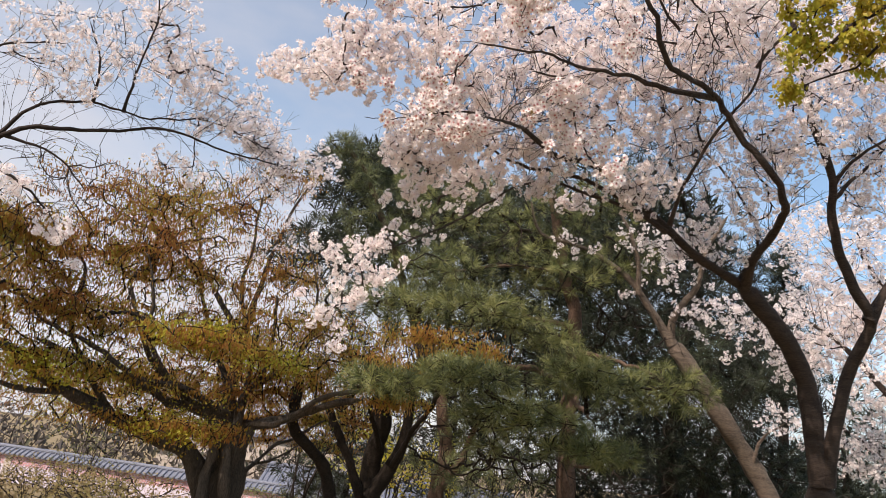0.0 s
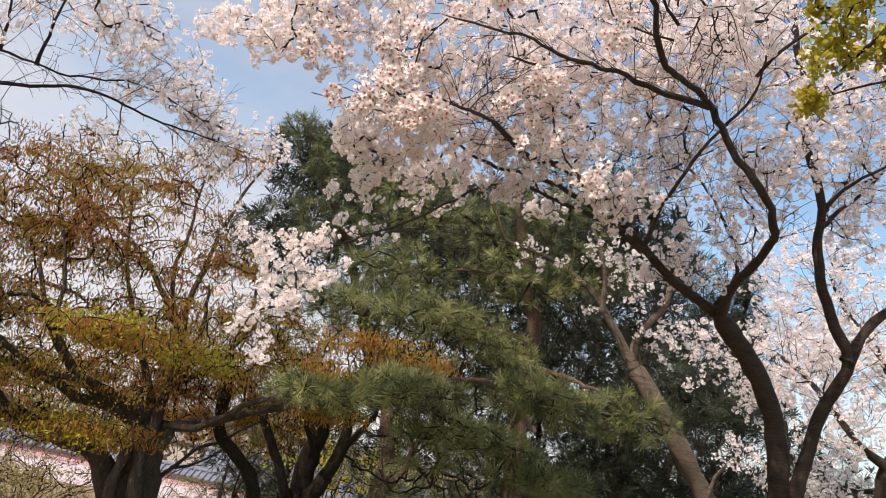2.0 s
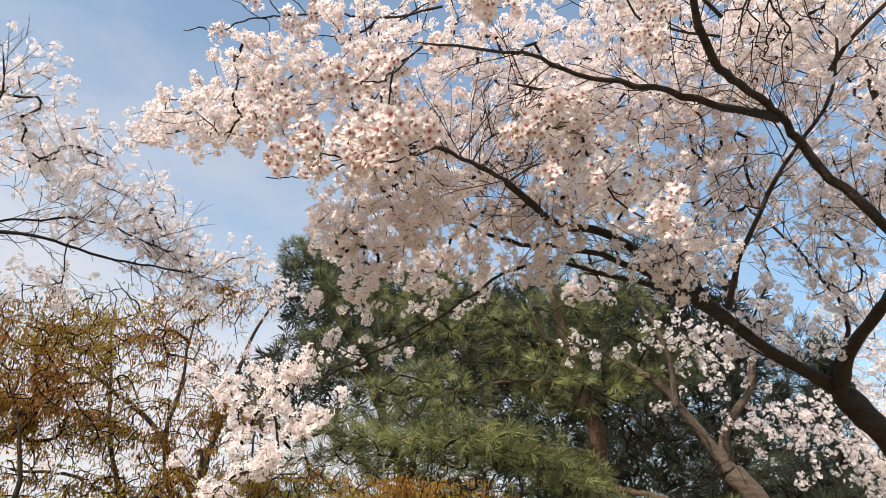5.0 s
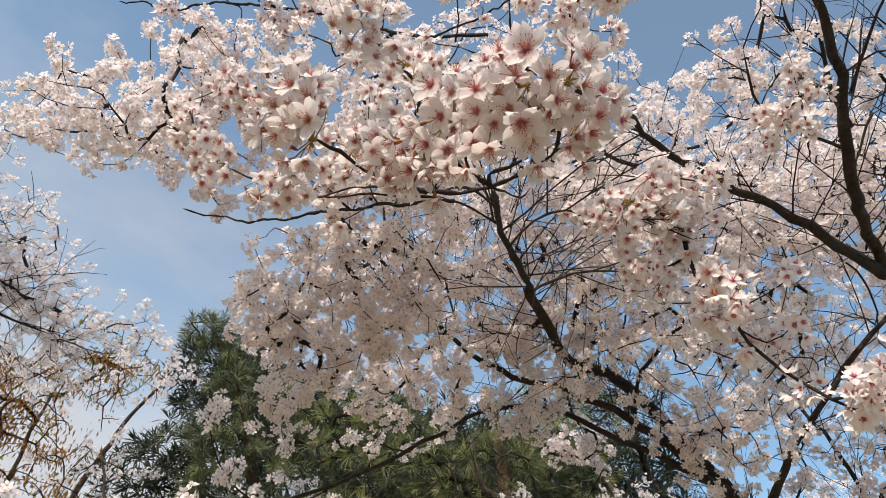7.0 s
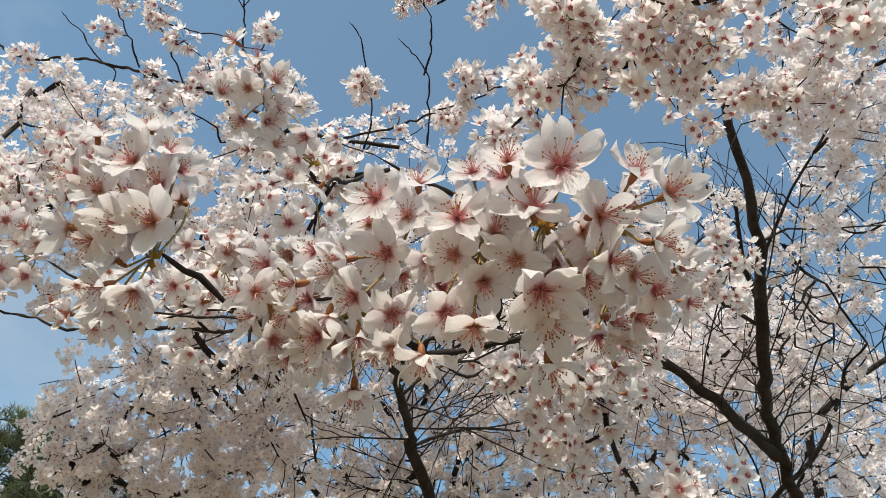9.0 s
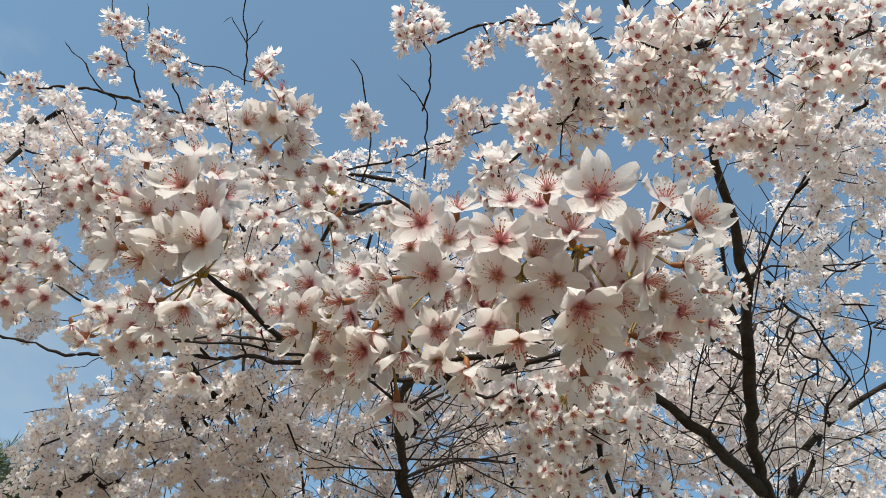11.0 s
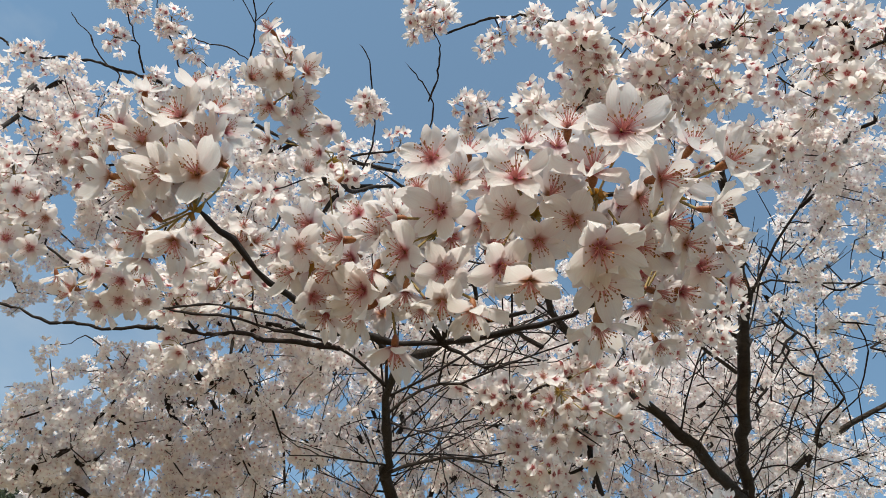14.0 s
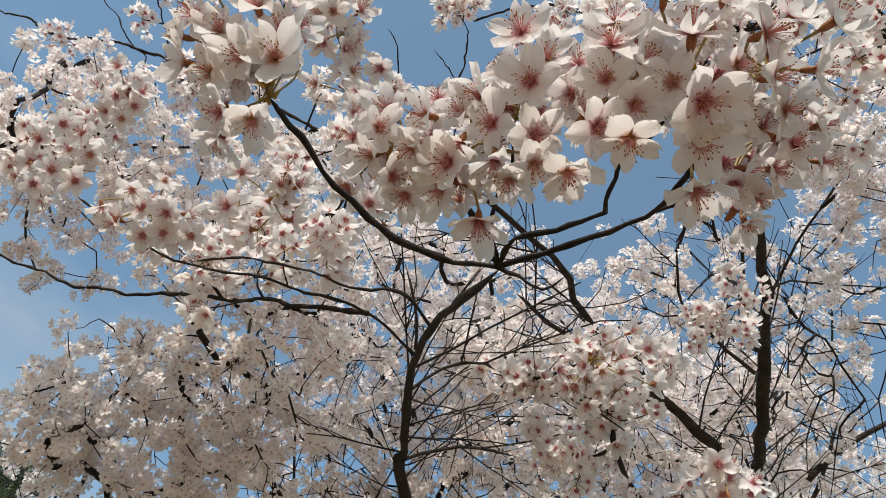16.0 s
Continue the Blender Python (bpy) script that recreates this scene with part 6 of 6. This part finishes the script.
shade = thing("pine_tree", (0, 0, 0), "dense blue-green pine, its shade put into the dark needle colour", "tree", "pines")
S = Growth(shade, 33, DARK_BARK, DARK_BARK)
S.limb([(3.626, 11.693, 0.298), (3.625, 11.651, 1.384), (3.569, 11.423, 2.423), (3.654, 11.223, 3.685), (3.749, 10.783, 5.213), (3.049, 10.437, 6.589)], 0.16, 0.03, "trunk", 12, 0.03, 0.06, taper=0.9, flare=0.06)
S.limb([(4.076, 11.267, 0.810), (4.033, 11.303, 1.703), (4.210, 11.210, 2.322), (4.412, 11.057, 3.035)], 0.12, 0.06)
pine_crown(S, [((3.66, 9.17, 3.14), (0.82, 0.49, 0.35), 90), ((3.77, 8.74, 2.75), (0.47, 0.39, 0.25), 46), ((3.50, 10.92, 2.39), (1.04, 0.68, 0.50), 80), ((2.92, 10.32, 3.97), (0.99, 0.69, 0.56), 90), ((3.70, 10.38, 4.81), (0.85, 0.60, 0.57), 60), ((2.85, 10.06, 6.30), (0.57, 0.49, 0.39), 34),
    ((2.89, 11.13, 1.81), (1.13, 0.58, 0.32), 46), ((4.40, 10.62, 1.85), (0.85, 0.58, 0.40), 46), ((1.84, 11.33, 2.20), (1.13, 0.60, 0.57), 60), ((2.18, 10.65, 3.24), (0.81, 0.60, 0.55), 60), ((0.91, 10.72, 3.80), (0.99, 0.60, 0.63), 60), ((1.12, 10.39, 4.95), (0.99, 0.60, 0.55), 50), ((-0.01, 11.46, 2.52), (1.04, 0.60, 0.57), 50), ((4.56, 9.83, 3.42), (0.45, 0.50, 0.54), 40)], FAR_TUFTS, 0.17, SHADE_NEEDLE, 1, 4.4)
# coarse dark pads that close the sky gaps and stand in for shade
pine_crown(S, [((0.66, 11.75, 5.44), (1.12, 0.51, 0.60), 50), ((2.15, 11.59, 5.36), (1.12, 0.51, 0.60), 50), ((3.41, 11.20, 5.60), (0.92, 0.51, 0.60), 50), ((-0.15, 12.02, 4.56), (0.92, 0.51, 0.60), 40), ((1.80, 11.96, 4.27), (1.12, 0.51, 0.60), 50), ((3.02, 11.71, 4.27), (1.12, 0.51, 0.60), 50), ((0.68, 12.21, 3.56), (1.12, 0.51, 0.60), 40), ((2.27, 12.05, 3.34), (1.12, 0.51, 0.60), 40), ((4.18, 11.41, 3.97), (0.92, 0.52, 0.70), 50), ((-2.61, 12.57, 6.46), (0.47, 0.46, 0.52), 30), ((-1.44, 12.92, 6.08), (0.85, 0.56, 0.61), 60), ((-2.65, 12.99, 5.14), (1.04, 0.52, 0.55), 60), ((0.07, 13.07, 5.87), (1.04, 0.56, 0.61), 60), ((1.91, 12.93, 5.71), (1.04, 0.49, 0.48), 50), ((3.61, 12.49, 5.64), (0.95, 0.46, 0.42), 40), ((-0.61, 12.87, 6.42), (0.95, 0.49, 0.48), 50), ((1.25, 12.81, 6.38), (1.04, 0.49, 0.48), 50), ((3.05, 12.47, 6.24), (1.04, 0.49, 0.48), 50), ((-2.05, 12.59, 6.69), (0.47, 0.42, 0.45), 30)], BACK_TUFTS, 0.28, SHADE_NEEDLE, 1, 3.4)

slim = thing("conifer_tree", (0, 0, 0), "slim dark green conifer with a pointed top", "tree")
T = Growth(slim, 34, DARK_BARK, DARK_BARK)
T.limb([(6.077, 13.128, 0.494), (6.026, 12.964, 1.909), (5.842, 12.489, 3.947), (5.685, 12.007, 5.931)], 0.15, 0.02, "trunk", 8, 0.02, 0.05, taper=0.9)
pine_crown(T, [((5.70, 12.10, 5.64), (0.16, 0.21, 0.28), 26), ((5.75, 12.27, 5.04), (0.30, 0.32, 0.45), 50), ((5.78, 12.46, 4.24), (0.46, 0.51, 0.57), 60), ((5.28, 12.45, 5.13), (0.46, 0.51, 0.57), 50)], FAR_TUFTS, 0.15, SHADE_NEEDLE)

# ---- bough of young lime-green leaves ----
lime = thing("maple_tree", (0, 0, 0), "slender bough with fresh yellow-green leaves", "tree")
L = Growth(lime, 41, TWIG_BARK, TWIG_BARK)
L.limb([(4.2, 1.6, 0.3), (4.15, 1.7, 2.0), (3.6, 2.0, 3.2), (1.849, 2.355, 3.683), (1.622, 2.374, 3.506), (1.434, 2.453, 3.377), (1.333, 2.578, 3.282)], 0.06, 0.004, "trunk", 8)
L.limb([(1.725, 2.386, 3.582), (1.569, 2.450, 3.364), (1.466, 2.519, 3.262), (1.274, 2.608, 3.183)], 0.012, 0.003)
rng = L.rng
goals = np.vstack([scatter(rng, c, r, n) for c, r, n in (((1.28, 2.52, 3.40), (0.11, 0.15, 0.14), 26), ((1.46, 2.49, 3.40), (0.14, 0.15, 0.14), 34), ((1.26, 2.60, 3.20), (0.06, 0.08, 0.06), 14), ((1.58, 2.52, 3.36), (0.12, 0.15, 0.12), 22), ((1.28, 2.41, 3.54), (0.17, 0.15, 0.09), 22), ((1.50, 2.39, 3.58), (0.17, 0.19, 0.12), 24))])
spots = []
for pts in L.grow(goals, 0.04, 0.05, 0.6, 0.0011, 3, 0.006, 0.03):
    spots += [pts[-1], pts[-2]]
spots = np.repeat(np.array(spots), 9, 0) + rng.standard_normal((len(spots) * 9, 3)) * 0.016
way = rng.standard_normal((len(spots), 3)) * 0.6 - np.array([0, 0, 0.8])
v, f, _ = bake(BROAD_LEAF, spots, way, rng.uniform(0, 6.3, len(spots)), rng.uniform(0.016, 0.034, len(spots)))
link("leaf_spray", mesh_data("leaf_spray", v, f, MAPLE_LEAF), lime, "fresh yellow-green leaves", "stuff")


# ---- bare and leafy shrubs ----
def shrub(name, label, place, height, width, stems, seed, leaves=0, leaf=None, bark=DARK_BARK, tips=60, lean=0.0):
    x, y = place
    z = ground_height(x, y) - 0.03
    top = thing(name, (0, 0, 0), label, "shrub", "shrubs")
    g = Growth(top, seed, bark, bark)
    rng = g.rng
    for _ in range(stems):
        a, r = rng.uniform(0, 6.3), rng.uniform(0.15, 0.5) * width
        foot = np.array([x + 0.06 * math.cos(a), y + 0.06 * math.sin(a), z])
        tip = np.array([x + r * math.cos(a) + lean, y + r * math.sin(a), z + height * rng.uniform(0.6, 0.9)])
        g.limb([foot, foot * 0.55 + tip * 0.45 + np.array([0, 0, 0.12 * height]), tip], 0.012 + 0.006 * height, 0.005, "stem", 5)
    goals = scatter(rng, (x + lean * 0.6, y, z + height * 0.62), (width * 0.55, width * 0.55, height * 0.4), tips)
    ends = g.grow(goals, 0.12, -0.03, 0.6, 0.0035, 3, 0.012, 0.03)
    if leaves:
        spots = np.vstack([p[-3:] for p in ends])
        pick = rng.integers(0, len(spots), leaves)
        at = spots[pick] + rng.standard_normal((leaves, 3)) * 0.06
        v, f, _ = bake(LEAF_SHAPE, at, rng.standard_normal((leaves, 3)), rng.uniform(0, 6.3, leaves), rng.uniform(0.03, 0.07, leaves))
        link("leaf_spray", mesh_data("leaf_spray", v, f, leaf), top, kind="stuff")
    return top


shrub("bare_tree", "small bare grey tree with fine spreading branches", (-2.2, 11.0), 3.0, 3.0, 6, 50, tips=170, lean=0.5)
shrub("evergreen_shrub", "bright green shrub behind the dark stems", (-0.9, 12.5), 2.9, 2.2, 6, 51, 2600, LIME_LEAF, tips=120)
shrub("evergreen_shrub", "green shrub in the shade under the pines", (0.9, 13.0), 2.6, 2.0, 6, 52, 1600, SHRUB_LEAF, tips=90)
shrub("forsythia_shrub", "brown and green shrub by the sandy path", (-4.2, 21.0), 1.6, 3.0, 12, 53, 2200, SHRUB_LEAF, tips=150)
shrub("forsythia_shrub", "twiggy brown shrub by the sandy path", (-6.2, 21.5), 1.5, 2.4, 12, 54, 900, SHRUB_LEAF, tips=130)
shrub("dry_shrub", "bare thin-stemmed shrub before the wall", (-11.5, 25.5), 1.9, 2.4, 9, 55, 160, SHRUB_LEAF, tips=110)
shrub("dry_shrub", "bare thin-stemmed shrub before the wall", (-14.0, 27.0), 2.2, 2.8, 9, 56, 200, SHRUB_LEAF, tips=120)
shrub("dry_shrub", "leafy thin-stemmed shrub on the lawn", (-9.2, 18.5), 2.4, 1.6, 6, 57, 500, SHRUB_LEAF, tips=90)
shrub("dry_shrub", "low brown twiggy shrub on the lawn", (-16.5, 25.0), 1.4, 3.6, 14, 58, 300, DRY_GRASS, tips=160)
shrub("dry_shrub", "low brown twiggy shrub on the lawn", (-7.5, 13.5), 1.1, 3.6, 22, 59, 2600, DRY_GRASS, tips=420)
shrub("dry_shrub", "low brown twiggy shrub on the lawn", (-5.4, 12.0), 1.0, 2.8, 20, 60, 2200, DRY_GRASS, tips=360)

# ---- tufts of dry grass ----
rng = np.random.default_rng(70)
n = 5000
gx, gy = rng.uniform(-22, 6, n), rng.uniform(9, 31, n)
gz = np.array([ground_height(x, y) for x, y in zip(gx, gy)])
v, f, _ = bake(leaf_template(0.035, 0.02), np.stack([gx, gy, gz], 1), np.array([0, 0, 1.0]) + rng.standard_normal((n, 3)) * 0.4, rng.uniform(0, 6.3, n), rng.uniform(0.06, 0.22, n))
tagged(link("dry_grass", mesh_data("dry_grass", v, f, DRY_GRASS)), "tufts of dry yellow grass on the lawn", "grass", kind="stuff")

# ---- brushwood on the slope ----
rng = np.random.default_rng(71)
n = 7000
bx, by = rng.uniform(-11.0, -3.2, n), rng.uniform(10.2, 15.5, n)
bz = np.array([ground_height(x, y) + 0.35 * max(0.0, noise.noise((x * 0.6, y * 0.6, 5.0))) for x, y in zip(bx, by)])
v, f, _ = bake(leaf_template(0.03, 0.02), np.stack([bx, by, bz], 1), np.array([0, 0, 0.9]) + rng.standard_normal((n, 3)) * 0.5, rng.uniform(0, 6.3, n), rng.uniform(0.12, 0.42, n))
tagged(link("brushwood", mesh_data("brushwood", v, f, BRUSH)), "low brown brushwood covering the slope", "bushes", kind="stuff")

# ---- wall with tiled coping ----
WALL_X0, WALL_X1 = -46.0, 22.0
wall_turn = Matrix.Translation((-20, 33.4, -2.0)) @ Matrix.Rotation(-0.155, 4, "Z") @ Matrix.Translation((20, 0, 0))
garden_wall = thing("garden_wall", (0, 0, 0), "white plastered wall with red brick band and grey tile coping", "wall", kind="structure")
bm = bmesh.new()
box(bm, (WALL_X0, -0.15, -0.6), (WALL_X1, 0.15, 0.78), wall_turn)
part("plaster", bm, PLASTER, garden_wall)
bm = bmesh.new()
box(bm, (WALL_X0, -0.13, 0.78), (WALL_X1, 0.13, 1.24), wall_turn)
part("mortar", bm, PLASTER, garden_wall)
wall_rng = random.Random(8)
bm = bmesh.new()
for row in range(5):
    x = WALL_X0 + (row % 2) * 0.16
    while x < WALL_X1 - 0.3:
        if -32 < x < 8:
            box(bm, (x, -0.148 - wall_rng.uniform(0, 0.01), 0.80 + row * 0.088), (x + 0.25, -0.12, 0.80 + row * 0.088 + 0.06), wall_turn)
        x += 0.32
part("brick_band", bm, BRICK, garden_wall, "courses of small red bricks", "stuff")
bm = bmesh.new()
for s in (-1, 1):
    vs = [bm.verts.new(wall_turn @ Vector(c)) for c in ((WALL_X0, 0, 1.52), (WALL_X1, 0, 1.52), (WALL_X1, s * 0.36, 1.26), (WALL_X0, s * 0.36, 1.26), (WALL_X0, 0, 1.46), (WALL_X1, 0, 1.46), (WALL_X1, s * 0.36, 1.20), (WALL_X0, s * 0.36, 1.20))]
    for q in ((0, 1, 2, 3), (4, 5, 6, 7), (3, 2, 6, 7)):
        bm.faces.new([vs[i] for i in q])
part("coping", bm, ROOF_TILE, garden_wall)
# round cover tiles down the coping, each by itself
v, f = tubes([(np.array([[0, 0.0, 1.53], [0, -0.2, 1.39], [0, -0.39, 1.25], [0, -0.40, 1.24]]), [0.055, 0.055, 0.06, 0.02])], 7)
tile = mesh_data("tile", v, f, ROOF_TILE, smooth=True)
for k in range(150):
    ob = link("tile", tile, garden_wall)
    ob.matrix_basis = wall_turn @ Matrix.Translation((-31 + k * 0.27, 0, wall_rng.uniform(-0.008, 0.008)))
v, f = tubes([(np.array([wall_turn @ Vector((x, 0, 1.56)) for x in np.arange(WALL_X0, WALL_X1, 1.0)]), np.full(int(WALL_X1 - WALL_X0), 0.09))], 8)
link("ridge", mesh_data("ridge", v, f, ROOF_TILE, smooth=True), garden_wall, "grey ridge of the coping")
for x in (-38.0, -29.0, -20.2, -1.0, 8.0):
    bm = bmesh.new()
    box(bm, (x, -0.19, -0.5), (x + 0.36, 0.19, 1.22), wall_turn)
    part("pilaster", bm, HOUSE_WALL, garden_wall, "grey rendered pilaster")

# ---- buildings behind the wall ----
def tiled_roof(parent, x0, x1, y0, y1, low, high, pitch_=0.3):
    """A double-pitched roof with rows of round tiles running down it."""
    ym = (y0 + y1) / 2
    bm = bmesh.new()
    for s, ye in ((0, y0), (1, y1)):
        vs = [bm.verts.new(c) for c in ((x0, ym, high), (x1, ym, high), (x1, ye, low), (x0, ye, low), (x0, ym, high - 0.15), (x1, ym, high - 0.15), (x1, ye, low - 0.15), (x0, ye, low - 0.15))]
        for q in ((0, 1, 2, 3), (4, 5, 6, 7), (2, 3, 7, 6), (0, 3, 7, 4), (1, 2, 6, 5)):
            bm.faces.new([vs[i] for i in q])
    roof = part("roof", bm, ROOF_TILE, parent, "grey tiled roof")
    v, f = tubes([(np.array([[0, ym, high + 0.02], [0, (y0 + ym) / 2, (low + high) / 2 - 0.02], [0, y0 - 0.05, low + 0.02]]), [0.075, 0.075, 0.08])], 6)
    me = mesh_data("tile_row", v, f, ROOF_TILE, smooth=True)
    n = int((x1 - x0) / pitch_)
    for k in range(n):
        ob = link("tile_row", me, roof)
        ob.location = (x0 + (k + 0.5) * pitch_, 0, 0)
    v, f = tubes([(np.array([[x0, ym, high + 0.12], [(x0 + x1) / 2, ym, high + 0.06], [x1, ym, high + 0.12]]), [0.14] * 3)], 8)
    link("ridge", mesh_data("ridge", v, f, ROOF_TILE, smooth=True), roof)


low_house = thing("house", (0, 0, 0), "low house with a grey tiled roof behind the wall", "house", "buildings")
bm = bmesh.new()
box(bm, (-9.5, 40.0, -4.3), (3.5, 44.0, -1.7))
part("house_wall", bm, HOUSE_WALL, low_house)
tiled_roof(low_house, -10.2, 4.2, 38.8, 45.2, -1.75, -0.1)
for x in (-8.0, -5.0, -2.0, 1.0):
    bm = bmesh.new()
    box(bm, (x, 39.93, -3.2), (x + 1.2, 39.99, -2.1))
    part("window", bm, BLUE_PAINT, low_house, "small blue-framed window")
hall = thing("hall", (0, 0, 0), "long beige building with a projecting ledge", "house", "buildings")
bm = bmesh.new()
box(bm, (-24, 60, -4.5), (2, 70, 1.3))
part("hall_wall", bm, HOUSE_WALL, hall)
for z, h in ((1.3, 0.3), (-0.6, 0.12)):
    bm = bmesh.new()
    box(bm, (-24.3, 59.6, z), (2.3, 70.4, z + h))
    part("ledge", bm, ROOF_TILE if h > 0.2 else HOUSE_WALL, hall, "projecting ledge")
# ---- bare trees behind the wall ----
def bare_tree(x, y, height, seed, tips=120):
    z = ground_height(x, y) - 0.1
    top = thing("bare_tree", (0, 0, 0), "leafless grey-brown tree behind the wall", "tree", "bare trees")
    g = Growth(top, seed, DARK_BARK, FAR_TWIG)
    rng = g.rng
    g.limb([(x, y, z), (x + rng.uniform(-0.2, 0.2), y, z + height * 0.3), (x + rng.uniform(-0.5, 0.5), y, z + height * 0.75)], 0.03 * height, 0.03, "trunk", 7)
    for _ in range(5):
        a, h = rng.uniform(0, 6.3), rng.uniform(0.25, 0.5)
        foot = np.array([x, y, z + height * h])
        g.limb([foot, foot + [0.2 * height * math.cos(a), 0.2 * height * math.sin(a), 0.15 * height], foot + [0.35 * height * math.cos(a), 0.35 * height * math.sin(a), 0.4 * height]], 0.012 * height, 0.02, sides=5)
    g.grow(scatter(rng, (x, y, z + height * 0.65), (height * 0.45, height * 0.45, height * 0.4), tips), 0.6, -0.03, 0.6, 0.018, 3, 0.07, 0.03)


FAR_TWIG = surface("far_twig_bark", (0.10, 0.08, 0.075), (0.20, 0.17, 0.155), 3.0, 0.9, 0.2)
for k, (x, y, h) in enumerate(((-36, 44, 7), (-31, 46, 8), (-26.5, 43, 6), (-22, 47, 7.5), (-40, 50, 9), (-17, 49, 7), (-45, 47, 8), (-12, 52, 6), (8, 46, 8), (14, 42, 7), (20, 48, 9), (27, 40, 8), (-58, 55, 9), (-33, 40, 4), (-28, 39, 4.5), (-24, 40, 4), (-19, 41, 5), (-38, 41, 5), (-15, 43, 5), (-50, 44, 7), (-64, 50, 9), (4, 50, 7), (34, 45, 9), (-30, 60, 10), (-42, 62, 11))):
    bare_tree(x, y, h, 80 + k)


# ---- pines farther back, their shade put into the needle colour ----
for k, (x, y, h, w) in enumerate(((2.4, 15.5, 5.2, 2.2), (5.2, 16.5, 5.6, 2.4), (7.6, 14.0, 4.4, 2.4), (3.9, 13.4, 3.4, 2.2), (5.9, 13.0, 3.0, 2.0), (0.0, 16.5, 4.6, 2.0), (-2.4, 17.5, 3.6, 1.6), (10.8, 17.0, 4.2, 2.4), (8.6, 15.6, 3.6, 2.6), (6.6, 16.8, 4.4, 2.6))):
    top = thing("pine_tree", (0, 0, 0), "pine standing far back, its shade put into the dark needle colour", "tree", "pines")
    g = Growth(top, 130 + k, DARK_BARK, DARK_BARK)
    z = ground_height(x, y) - 0.05
    g.limb([(x, y, z), (x + 0.15, y, z + h * 0.5), (x - 0.05, y, z + h)], 0.13, 0.03, "trunk", 8, 0.03, taper=0.9)
    pine_crown(g, [((x, y, z + h * 0.28), (w * 0.6, w * 0.5, h * 0.14), 44), ((x - 0.2, y - 0.3, z + h * 0.5), (w * 0.62, w * 0.55, h * 0.12), 44), ((x + 0.2, y, z + h * 0.72), (w * 0.5, w * 0.5, h * 0.11), 34), ((x, y, z + h * 0.9), (w * 0.3, w * 0.3, h * 0.09), 18)], BACK_TUFTS, 0.25, SHADE_NEEDLE, 1, 3.4)
dead = np.vstack([scatter(P.rng, c, r, n) for c, r, n in (((0.67, 7.57, 1.50), (0.81, 0.49, 0.33), 150), ((1.90, 8.29, 1.58), (0.84, 0.58, 0.32), 110), ((0.82, 8.11, 2.45), (0.61, 0.40, 0.40), 70), ((-0.07, 8.20, 1.71), (0.61, 0.49, 0.35), 80), ((0.57, 8.06, 2.95), (0.81, 0.49, 0.41), 120), ((1.61, 8.04, 3.35), (0.69, 0.50, 0.55), 120), ((0.49, 8.06, 3.84), (0.83, 0.49, 0.42), 90))])
P.grow(dead, 0.09, 0.03, 0.5, 0.0032, 3, 0.015, 0.035)


# ---- thicket behind the wall ----
rng = np.random.default_rng(150)
n = 10000
tx, ty = rng.uniform(-75, 30, n), rng.uniform(41, 72, n)
lump = np.array([noise.noise((x * 0.25, y * 0.25, 3.0)) for x, y in zip(tx, ty)])
tz = np.array([ground_height(x, y) for x, y in zip(tx, ty)]) + rng.uniform(0, 1, n) ** 0.8 * (4.6 + 4.0 * lump) * np.where(tx > -10, 0.7, 1.0)
v, f, _ = bake(leaf_template(0.22, 0.1), np.stack([tx, ty, tz], 1), rng.standard_normal((n, 3)) + np.array([0, 0, 1.0]), rng.uniform(0, 6.3, n), rng.uniform(0.3, 0.9, n))
tagged(link("thicket", mesh_data("thicket", v, f, THICKET)), "grey-brown leafless thicket behind the wall", "bushes", kind="stuff")
